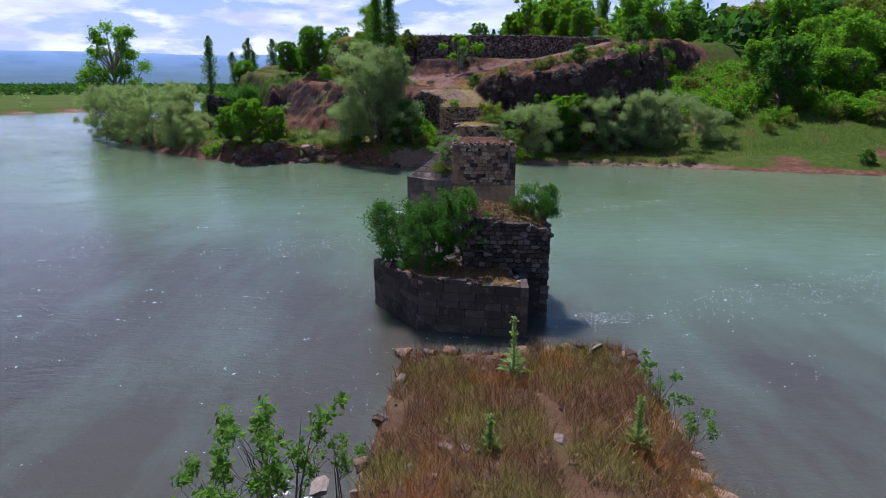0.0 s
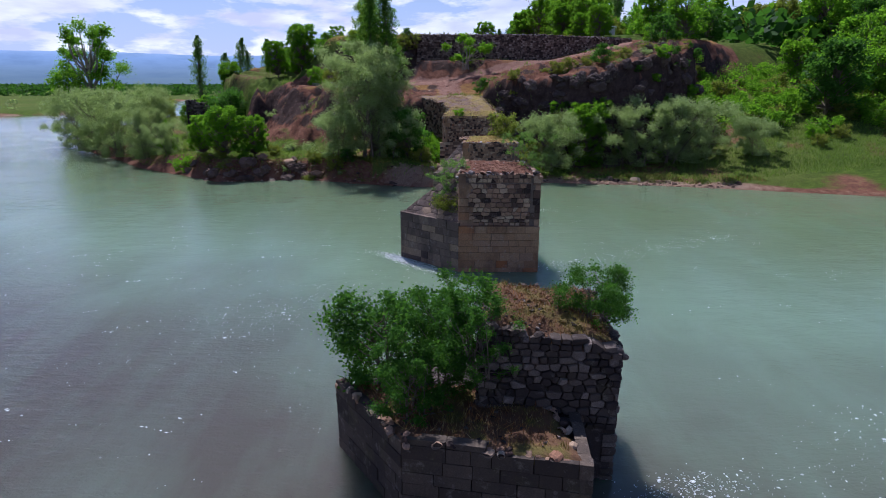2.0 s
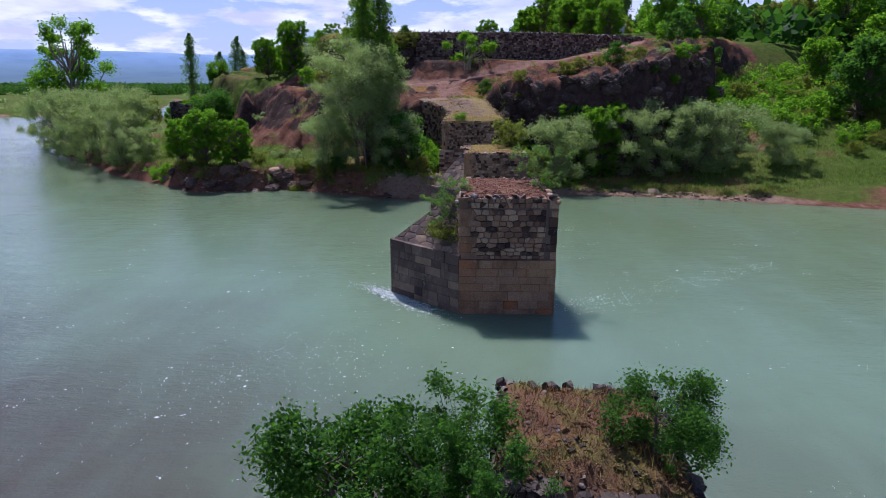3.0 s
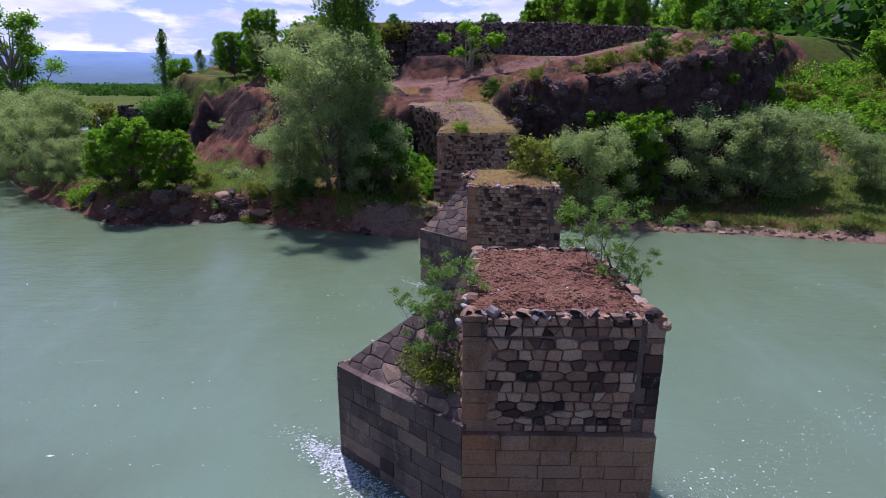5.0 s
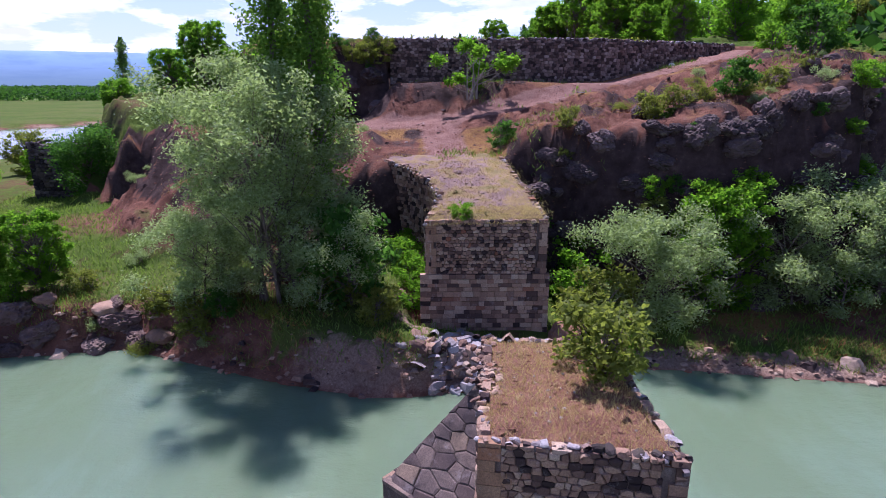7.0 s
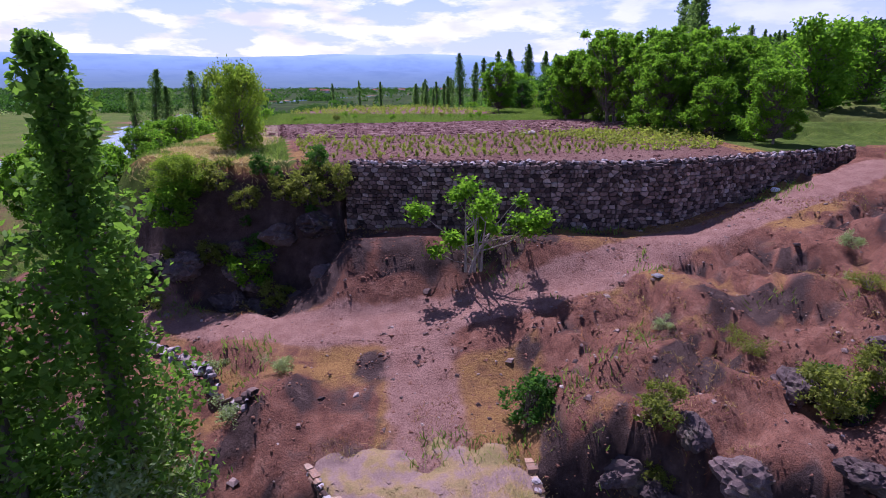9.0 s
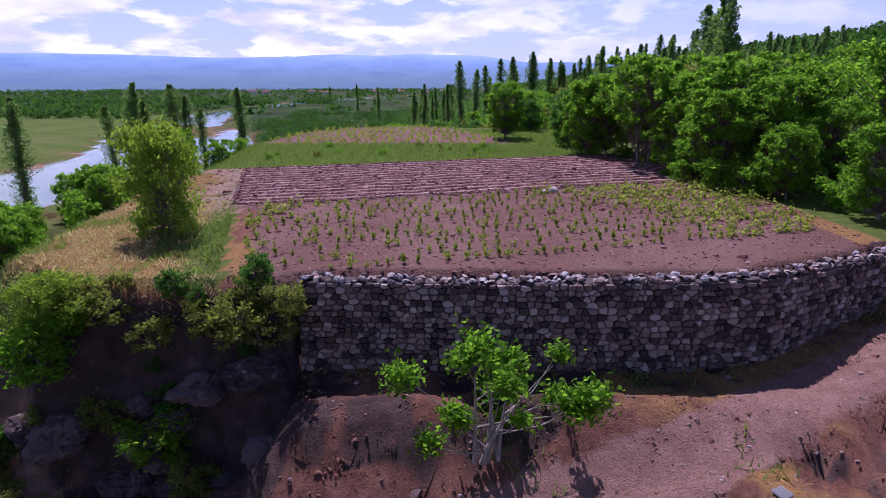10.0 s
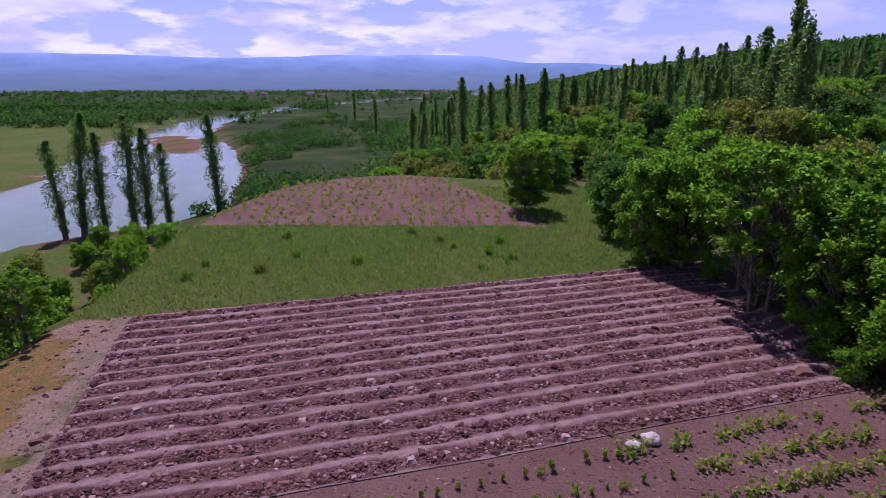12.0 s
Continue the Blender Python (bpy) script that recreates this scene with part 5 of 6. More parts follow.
# bushes of the knoll
plant(fig, 3.9, 95.0, 0.95)
plant(bushy, -11.4, 106.4, 0.58, tall=1.65)
plant(bushy, -12.3, 98.4, 0.42)
for px, py, s, kk in ((5.2, 86.3, 0.62, 1), (31.5, 94.5, 1.35, 1), (9.0, 74.3, 1.2, 2), (9.5, 80.5, 1.1, 0), (8.6, 77, 0.8, 0), (20, 84, 0.8, 1), (14.5, 83.3, 0.6, 2), (-12.5, 98.0, 0.85, 0), (-15.5, 97.0, 0.8, 2), (-8.5, 97.6, 0.7, 0), (-10.6, 98.8, 0.6, 2), (-5.0, 98.4, 0.65, 2), (-6.8, 96.5, 0.5, 2), (-18, 98, 0.9, 0), (10.0, 72.4, 0.5, 0),
                      (23, 86, 0.7, 2), (25.5, 79.7, 0.9, 0), (33, 84, 0.9, 0), (-22.5, 75.5, 0.55, 0), (-19.5, 77, 0.5, 2), (-10.5, 73.5, 0.5, 1), (-4.3, 74.5, 0.55, 2), (-31, 79, 0.7, 0), (-36, 87, 0.8, 0), (19, 79, 0.7, 0), (40, 82, 1.1, 0), (46, 88, 1.2, 0), (52, 84, 0.8, 2), (58, 78, 0.8, 0), (44, 76, 0.5, 2), (54, 66, 0.6, 1), (49, 64, 0.55, 1)):
    plant(shrubs[kk], px, py, s)
for i in range(44):
    px, py = wild.uniform(-28, 33), wild.uniform(80, 98.5)
    if abs(py - 93.3 - 0.1 * px) < 2.0 or (-2 < px < 6.5 and py < 93):
        continue
    plant(scrub, px, py, wild.uniform(0.3, 0.75))
for i in range(24):
    px = wild.uniform(-15.5, -3.8)
    plant(shrubs, px, wild.uniform(97.4, 99.3), wild.uniform(0.2, 0.5))
for i in range(120):
    px, py = wild.uniform(33, 80), wild.uniform(70, 106)
    if py < 78 - 0.3 * (px - 33) + 3:
        continue
    plant([shrubs[0], shrubs[0], shrubs[2]], px, py, wild.uniform(0.3, 1.0))
for i in range(26):
    plant([mids[0], mids[2]], wild.uniform(52, 100), wild.uniform(90, 108), wild.uniform(0.45, 0.8))
plant(shrubs[1], -4.0, 74.9, 1.5, tall=1.2)
plant(shrubs[2], -3.7, 98.7, 0.5)
for px, py, s in ((-0.8, 75.4, 0.5), (-1.0, 77.3, 0.6), (-1.3, 79.3, 0.7), (-1.6, 81.2, 0.7)):
    plant(shrubs[0], px, py, s)
for i in range(24):
    px = wild.uniform(7.5, 32)
    plant(shrubs[0] if i % 3 else shrubs[1], px, wild.uniform(76.5, 80) + max(0, px - 24) * 0.7, wild.uniform(0.3, 0.75))
for i in range(22):
    px = wild.uniform(-30, -1)
    plant(scrub if wild.random() < 0.6 else shrubs[2:], px, wild.uniform(72.5, 76) + max(0, -24 - px) * 0.9, wild.uniform(0.25, 0.7))
# on the masonry
plant(pier_shrub, -2.3, 23.6, 1.08, z=2.2)
plant(pier_shrub2, -0.9, 22.6, 1.1, z=2.2)
plant(pier_shrub2, -1.4, 21.8, 0.85, z=2.1)
plant(pier_shrub2, 0.1, 23.2, 1.2, z=2.6)
plant(pier_shrub2, 0.35, 22.1, 0.9, z=3.2)
plant(pier_shrub, 3.75, 23.6, 0.62, z=4.1)
plant(loose_shrub, 4.75, 43.9, 0.85, z=5.6)
plant(loose_shrub, 5.0, 43.0, 0.5, z=5.3)
plant(loose_shrub, -0.2, 42.3, 0.7, z=3.7)
plant(loose_shrub, 0.25, 42.9, 0.75, z=4.3)
plant(scrub, -0.25, 41.9, 0.75, z=3.5)
plant(scrub, 0.1, 41.3, 0.6, z=3.4)
plant(shrubs[2], 5.3, 60.4, 0.8, z=5.7)
plant(shrubs[0], 2.0, 74.5, 0.32, z=7.0)
for px, py, s in ((-2.95, 4.35, 0.95), (-3.3, 4.15, 0.8), (-3.55, 3.9, 0.7), (-2.45, 4.9, 0.55), (2.5, 6.3, 0.68), (2.7, 5.7, 0.55)):
    plant(sapling, px, py, s, z=4.55)


# kinds that were not needed leave the scene again
for kinds in (poplars, far_poplars, near_poplars, willow_bushes, broads, field_trees, mids, shrubs, scrub):
    for src in kinds:
        if src.name not in used:
            for o in (*src.children_recursive, src):
                bpy.data.objects.remove(o)


# ---- field: furrows, vines, grass ----
k = Mat("tilled_earth", 0.95, 0.1)
n1, n2 = k.noise(2.2, 5), k.noise(18, 6, 0.75)
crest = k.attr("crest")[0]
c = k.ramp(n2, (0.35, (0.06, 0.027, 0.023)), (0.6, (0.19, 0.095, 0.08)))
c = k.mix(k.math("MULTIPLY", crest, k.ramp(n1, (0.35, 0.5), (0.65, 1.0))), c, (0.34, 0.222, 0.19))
k.color(c)
k.bump(n2, 1.0, 0.08)
M_TILLED = k.m
k = Mat("earth_clods", 0.95, 0.05)
isl = k.node("ShaderNodeNewGeometry").outputs["Random Per Island"]
k.color(k.ramp(isl, (0.0, (0.05, 0.022, 0.019)), (0.6, (0.145, 0.068, 0.056)), (0.93, (0.23, 0.125, 0.103)), (1.0, (0.36, 0.25, 0.21))))
M_CLOD = k.m

M_GRASS = leaf_mat("grass_blades", (0.05, 0.10, 0.016), (0.10, 0.18, 0.03), (0.19, 0.26, 0.06), 0.4)
M_STRAW = leaf_mat("pale_straw", (0.28, 0.18, 0.07), (0.44, 0.32, 0.14), (0.58, 0.47, 0.25), 0.3)
k = Mat("dry_blades", 0.8, 0.15)
isl = k.node("ShaderNodeNewGeometry").outputs["Random Per Island"]
c = k.ramp(isl, (0.0, (0.12, 0.045, 0.02)), (0.4, (0.24, 0.10, 0.04)), (0.75, (0.29, 0.17, 0.06)), (1.0, (0.44, 0.32, 0.15)))
c = k.mix(k.ramp(k.noise(1.1, 4), (0.46, 0.0), (0.58, 0.65)), c, (0.23, 0.22, 0.03))
c = k.mix(k.ramp(k.noise(0.8, 3, where=None, stretch=(1, 1, 0.1)), (0.55, 0.0), (0.65, 0.7)), c, (0.42, 0.16, 0.03))
k.color(c)
M_DRY = k.m


def blades(points, height, width, rng, lean=0.35):
    """Narrow upright blades as tapering quads."""
    n = len(points)
    a = rng.uniform(0, 2 * math.pi, n)
    h = height * rng.uniform(0.5, 1.4, n)
    side = np.stack([np.cos(a), np.sin(a), np.zeros(n)], -1) * width
    tip = points + np.stack([rng.normal(size=n) * lean * h, rng.normal(size=n) * lean * h, h], -1)
    v = np.stack([points - side, points + side, tip + side * 0.15, tip - side * 0.15], 1)
    return v.reshape(-1, 3), np.arange(4 * n).reshape(-1, 4)


# ploughed strip with ridges
fu = np.arange(-17.0, 21.5, 0.1)
fr = np.arange(115.6, 134.0, 0.075)
gx, gr = np.meshgrid(fu, fr)
gy = gr + 0.27 * gx
wob = lumps(gx, gy, 6.0, 14, 3) * 0.05
ph = (gr - 115.6 + wob) / 1.22
saw = np.abs((ph % 1.0) - 0.5) * 2
clod = lumps(gx, gy, 0.36, 15, 3)
lim = np.minimum(step(-6.3 - 0.265 * (gy - 99) - 0.7, -6.3 - 0.265 * (gy - 99) + 0.5, gx), step(21.0, 19.8, gx - 0.05 * (gy - 110))) * step(115.6, 116.2, gr) * step(134.0, 133.5, gr)
gz = land(gx, gy)[0] + 0.03 + lim * (0.08 * saw + 0.05 * clod * step(0.95, 0.6, saw)) - 0.25 * (lim < 0.02)
v = np.stack([gx, gy, gz], -1).reshape(-1, 3)
nx, ny = len(fu), len(fr)
i = (np.arange(ny - 1)[:, None] * nx + np.arange(nx - 1)[None]).ravel()
keep = (lim > 0.0).ravel()
f = np.stack([i, i + 1, i + nx + 1, i + nx], -1)
f = f[keep[f].all(1)]
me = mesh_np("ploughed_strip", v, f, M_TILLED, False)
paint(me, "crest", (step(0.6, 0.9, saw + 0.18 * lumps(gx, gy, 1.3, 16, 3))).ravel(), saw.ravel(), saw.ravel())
tagged(new("ploughed_strip", me), "freshly ploughed reddish strip with low ridges", "ploughed field", kind="structure")

# clods and stones of the bare ground between the vines
grng = np.random.default_rng(3)
rv = random.Random(8)


def scatter(count, x0, x1, y0, y1, rng):
    return rng.uniform(x0, x1, count), rng.uniform(y0, y1, count)


def pebbles(name, label, px, py, size, mat, rng, lift=0.0, category="stones", pz=None):
    """Many small stones on the ground as one loose spread."""
    n = len(px)
    pz = (land(px, py)[0] if pz is None else pz) + lift
    base = np.array([(-1, -1, 0), (1, -1, 0), (1, 1, 0), (-1, 1, 0), (-0.6, -0.6, 0.8), (0.6, -0.6, 0.8), (0.6, 0.6, 0.8), (-0.6, 0.6, 0.8)], float)
    fs = np.array([(4, 5, 6, 7), (0, 1, 5, 4), (1, 2, 6, 5), (2, 3, 7, 6), (3, 0, 4, 7)])
    s = size * rng.lognormal(0, 0.5, (n, 1, 1))
    a = rng.uniform(0, 6.28, n)
    co, si = np.cos(a)[:, None], np.sin(a)[:, None]
    b = base[None] * (1 + 0.35 * rng.uniform(-1, 1, (n, 8, 3))) * np.array([1, 0.8, 0.7]) * s * 0.5
    v = np.stack([b[..., 0] * co - b[..., 1] * si, b[..., 0] * si + b[..., 1] * co, b[..., 2]], -1)
    v += np.stack([px, py, pz - 0.02], -1)[:, None]
    f = (np.arange(n)[:, None, None] * 8 + fs[None]).reshape(-1, 4)
    return tagged(new(name, mesh_np(name, v.reshape(-1, 3), f, mat)), label, category, kind="stuff")


px, py = scatter(26000, -9, 23, 99.6, 122, grng)
ok = (py - 0.27 * px < 115.6) & (px > -6.0 - 0.265 * (py - 99))
pebbles("field_stones", "pale stones and clods on the bare field soil", px[ok], py[ok], 0.06, M_CLOD, grng)
px, py = scatter(150000, -17, 21, 113, 139, grng)
rw = py - 0.27 * px
band = np.abs(((rw - 115.6 + lumps(px, py, 6.0, 14, 3) * 0.05) / 1.22) % 1.0 - 0.5) * 2
ok = (band < 0.62 + 0.15 * grng.normal(size=len(px))) & (rw > 115.8) & (rw < 133.8) & (px > -6.7 - 0.265 * (py - 99)) & (px < 20)
pebbles("clods", "dark broken clods of ploughed earth", px[ok], py[ok], 0.085, M_CLOD, grng, 0.075, "soil")
px, py = scatter(5000, -22, -9, 112, 138, grng)
ok = (np.abs(px + 8.7 + 0.265 * (py - 99)) < 2.6) & (py - 0.27 * px < 134)
pebbles("field_stones", "pale stones and clods on the bare field margin", px[ok], py[ok], 0.08, M_CLOD, grng)

# vines
M_VINE = leaf_mat("vine_leaves", (0.08, 0.12, 0.014), (0.17, 0.22, 0.03), (0.29, 0.33, 0.06))


def vine_plant(seed):
    rng = np.random.default_rng(seed)
    root = tagged(new("vine_plant"), "young green vine plant in a field row", "vine", "vines in the field")
    tb, pts = [], []
    for s in range(4):
        top = np.array([*(rng.normal(size=2) * 0.16), rng.uniform(0.4, 0.7)])
        tb.append(tube([(0, 0, -0.05), top * 0.5 + rng.normal(size=3) * 0.02, top], [0.016, 0.012, 0.006], 4))
        for q in rng.uniform(0.3, 1.05, 26):
            pts.append(top * q + rng.normal(size=3) * 0.075)
    v, f = join(tb)
    child("stem", mesh_np("stem", v, f, M_BARK), root)
    v, f = leaves(np.array(pts), 0.13, rng, 0.8)
    child("foliage", mesh_np("foliage", v, f, M_VINE), root)
    return root


vine_kinds = [vine_plant(s) for s in range(4)]
spots = []
for r in np.arange(100.9, 115.2, 1.5):
    u = -8.5
    while u < 22:
        u += rv.uniform(0.35, 0.8)
        if rv.random() < 0.16 + 0.2 * math.sin(u * 0.7 + r):
            continue
        uy = r + 0.27 * u + rv.uniform(-0.12, 0.12)
        if u > -5.6 - 0.265 * (uy - 99) and uy > 100.2 and (uy > 103.5 + 0.5 * (u - 15) or u < 13):
            spots.append((u, uy))
spots.sort(key=lambda q: math.hypot(q[0] - 4, q[1] - 106))
vz = land(np.array([q[0] for q in spots]), np.array([q[1] for q in spots]))[0]
first = set()
rest_parts = []
for (u, uy), z in zip(spots, vz):
    src = rv.choice(vine_kinds)
    s = rv.uniform(0.32, 0.66)
    m = place(u, uy, z, rv.uniform(0, 6.28), s)
    if src.name not in first:
        first.add(src.name)
        src.matrix_basis = m
    elif spots.index((u, uy)) < 290:
        ob = copy_thing(src, Matrix.Identity(4))
        ob.matrix_basis = m
    else:
        rest_parts.append((u, uy, z))
far_rows = []
for r in np.arange(152.5, 186, 1.9):
    for u in np.arange(-19, 13, 1.1):
        uy = r + 0.1 * u + rv.uniform(-0.2, 0.2)
        if rv.random() < 0.75 and uy < 180 and u < 10.8 - 0.336 * (uy - 156.3):
            far_rows.append((u + rv.uniform(-0.3, 0.3), uy))
fz, fm = land(np.array([q[0] for q in far_rows]), np.array([q[1] for q in far_rows]))
rest_parts += [(u, uy, z) for (u, uy), z, tt in zip(far_rows, fz, fm["tt"]) if tt > 0.95]
pts = np.concatenate([np.array([q]) + np.abs(grng.normal(size=(34, 3))) * np.array([0.0, 0.0, 0.28]) + grng.normal(size=(34, 3)) * np.array([0.15, 0.15, 0.03]) for q in rest_parts])
v, f = leaves(pts, 0.17, grng, 0.8)
tagged(new("vine_rows", mesh_np("vine_rows", v, f, M_VINE)), "rows of young vines farther off in the fields", "vines", kind="stuff")

# rough grass strip beyond the furrows, field margins, banks
px, py = scatter(80000, -21, 24, 126, 172, grng)
rw = py - 0.27 * px
ok = (rw > 133.9) & ((py < 151.5) | (px > 11.5 - 0.336 * (py - 156.3))) & (land(px, py)[1]["tt"] > 0.95)
px, py = px[ok], py[ok]
pz = land(px, py)[0]
v, f = blades(np.stack([px, py, pz], -1), 0.24, 0.03, grng, 0.6)
tagged(new("rough_grass", mesh_np("rough_grass", v, f, M_GRASS)), "tall rough green grass beyond the furrows", "grass", kind="stuff")
px, py = scatter(26000, -22, -5, 98, 131, grng)
gzz, gm = land(px, py)
fl_ = -6.2 - 0.265 * (py - 99)
ok = (gm["tt"] > 0.8) & (px < fl_ - 0.2)
patch = lumps(px, py, 2.6, 33, 3)
green_ok = ok & (py - 0.27 * px < 117) & ((px > fl_ - 1.3 - 1.6 * patch) | (patch > 0.45))
v, f = blades(np.stack([px, py, gzz], -1)[green_ok], 0.24, 0.028, grng, 0.6)
tagged(new("margin_grass", mesh_np("margin_grass", v, f, M_GRASS)), "green grass along the field margin", "grass", kind="stuff")
v, f = blades(np.stack([px, py, gzz], -1)[ok & ~green_ok & (py - 0.27 * px < 118) & (patch > -0.8)], 0.17, 0.026, grng, 0.9)
tagged(new("dry_grass", mesh_np("dry_grass", v, f, M_STRAW)), "flattened pale dry grass beside the field", "grass", kind="stuff")
# dry turf of the first pier
n = 60000
ii, jj = grng.integers(1, 89, n), grng.integers(1, 89, n)
base = top1[ii, jj] + grng.normal(size=(n, 3)) * np.array([0.04, 0.06, 0.0])
bare = (np.abs(base[:, 0] - 0.5 + 0.12 * lumps(base[:, 1], base[:, 1] * 0, 0.5, 62, 2)) < 0.1) & (base[:, 1] < 5.6)
base = base[~bare & (lumps(base[:, 0], base[:, 1], 0.8, 61, 3) > -0.55)]
v, f = blades(base, 0.19, 0.0035, grng, 0.55)
tagged(new("dry_grass", mesh_np("dry_grass", v, f, M_DRY)), "thin rust and straw coloured grass on the pier top", "grass", kind="stuff")
base = np.concatenate([t[grng.integers(4, 42, q), grng.integers(4, 42, q)] for t, q in ((top2, 2200), (top2b, 2000), (topa, 1800))]) + grng.normal(size=(6000, 3)) * np.array([0.05, 0.05, 0])
v, f = blades(base, 0.14, 0.008, grng, 0.5)
tagged(new("dry_grass", mesh_np("dry_grass", v, f, M_DRY)), "short dry grass on the broken masonry", "grass", kind="stuff")
base = top4[grng.integers(2, 44, 12000), grng.integers(2, 44, 12000)] + grng.normal(size=(12000, 3)) * np.array([0.05, 0.05, 0])
v, f = blades(base, 0.1, 0.006, grng, 0.8)
tagged(new("dry_grass", mesh_np("dry_grass", v, f, M_STRAW)), "short bleached straw on the pier top", "grass", kind="stuff")
side = np.where(grng.random(9000) < 0.7, grng.integers(44, 63, 9000), grng.integers(1, 13, 9000))
base = topa[grng.integers(1, 63, 9000), side] + grng.normal(size=(9000, 3)) * np.array([0.3, 0.12, 0])
base = base[lumps(base[:, 0], base[:, 1], 1.6, 64, 3) > np.where(side > 30, -0.35, 0.1)]
base = np.concatenate([base, topa[grng.integers(0, 7, 5000), grng.integers(1, 63, 5000)] + grng.normal(size=(5000, 3)) * np.array([0.1, 0.12, 0])])
v, f = blades(base, 0.12, 0.007, grng, 0.7)
tagged(new("dry_grass", mesh_np("dry_grass", v, f, M_STRAW)), "straw-coloured grass along the edges of the ramp", "grass", kind="stuff")
# bank and slope tufts
px, py = scatter(90000, -45, 60, 69, 110, grng)
gzz, gm = land(px, py)
sl = lumps(px, py, 6, 9)
ok = (gm["shore"] > 0.6) & ((gm["t"] < 0.10) | ((sl > 0.55) & (gm["tt"] < 0.2))) & ~((px > -0.4) & (px < 6.6) & (py > 73) & (py < 84))
v, f = blades(np.stack([px, py, gzz], -1)[ok], 0.28, 0.03, grng, 0.5)
tagged(new("bank_grass", mesh_np("bank_grass", v, f, M_GRASS)), "green grass of the river banks", "grass", kind="stuff")
px, py = scatter(90000, -32, 36, 80, 100, grng)
gzz, gm = land(px, py)
ok = (gm["t"] > 0.4) & (gm["tt"] < 0.1) & (lumps(px, py, 5, 7) > 0.15) & (np.abs(py - 93.5 - 0.1 * px) > 1.8)
v, f = blades(np.stack([px, py, gzz], -1)[ok], 0.10, 0.015, grng, 0.9)
tagged(new("dry_grass", mesh_np("dry_grass", v, f, M_DRY)), "dry rust-coloured grass patches on the red slope", "grass", kind="stuff")
px, py = scatter(24000, -30, 34, 78, 100, grng)
gm = land(px, py)[1]
ok = (gm["t"] > 0.15) & (gm["tt"] < 0.05)
pebbles("slope_stones", "loose stones on the red slope and track", px[ok], py[ok], 0.055, M_REDSOIL, grng)
pick = grng.random(ok.sum()) < 0.1
pebbles("slope_stones", "paler loose stones on the red slope", px[ok][pick], py[ok][pick] + 0.1, 0.10, M_WALL, grng)
px, py = scatter(60000, -30, 34, 68, 80, grng)
gzz, gm = land(px, py)
ok = (gm["shore"] > 0.35) & (gm["shore"] < 3.2) & (lumps(px, py, 2.5, 66, 3) > -0.2)
v, f = blades(np.stack([px, py, gzz], -1)[ok], 0.3, 0.02, grng, 0.8)
q = grng.random(len(f)) < 0.55
tagged(new("bank_grass", mesh_np("bank_grass", v, f[q], M_GRASS)), "green grass hanging over the cut bank", "grass", kind="stuff")
tagged(new("dry_grass", mesh_np("dry_grass", v, f[~q], M_DRY)), "dry grass hanging over the cut bank", "grass", kind="stuff")
px, py = scatter(3200, -30, 32, 67.5, 76, grng)
gm = land(px, py)[1]
ok = (gm["shore"] > -0.4) & (gm["shore"] < 1.6)
pebbles("shore_stones", "broken stones at the water's edge", px[ok], py[ok], 0.22, M_STONE, grng)

px, py = scatter(34, -20, 20, 128, 158, grng)
gm = land(px, py)[1]
for u, uy, tt in zip(px, py, gm["tt"]):
    if 134.5 < uy - 0.27 * u < 150.5 and tt > 0.97:
        plant(shrubs[0] if rv.random() < 0.7 else shrubs[2], u, uy, rv.uniform(0.12, 0.3))

for name, t, q, mt in (("gravel", top3, 15000, M_REDSOIL), ("gravel", top4, 1400, M_REDSOIL), ("gravel", top2, 1600, M_TURF), ("gravel", topa, 2500, M_RAMP)):
    ii, jj = grng.integers(1, 45, q), grng.integers(1, 45, q)
    p = t[ii, jj] + grng.normal(size=(q, 3)) * np.array([0.05, 0.06, 0])
    pebbles(name, "coarse reddish gravel over the masonry top", p[:, 0], p[:, 1], 0.05, mt, grng, 0.0, "gravel", p[:, 2])


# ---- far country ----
# distance haze is painted into the mountain colour, which glows by emission
k = Mat("mountain_painted_haze", 1.0, 0.0)
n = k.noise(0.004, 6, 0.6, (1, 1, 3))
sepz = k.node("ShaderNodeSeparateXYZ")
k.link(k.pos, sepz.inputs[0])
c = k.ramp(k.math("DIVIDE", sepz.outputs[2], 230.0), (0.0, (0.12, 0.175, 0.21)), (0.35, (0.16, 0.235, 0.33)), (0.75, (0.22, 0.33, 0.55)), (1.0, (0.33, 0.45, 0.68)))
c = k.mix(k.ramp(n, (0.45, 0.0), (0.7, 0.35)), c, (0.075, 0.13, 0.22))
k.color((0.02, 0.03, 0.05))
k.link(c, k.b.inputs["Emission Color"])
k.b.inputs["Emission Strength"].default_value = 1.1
M_HAZE_MOUNT = k.m


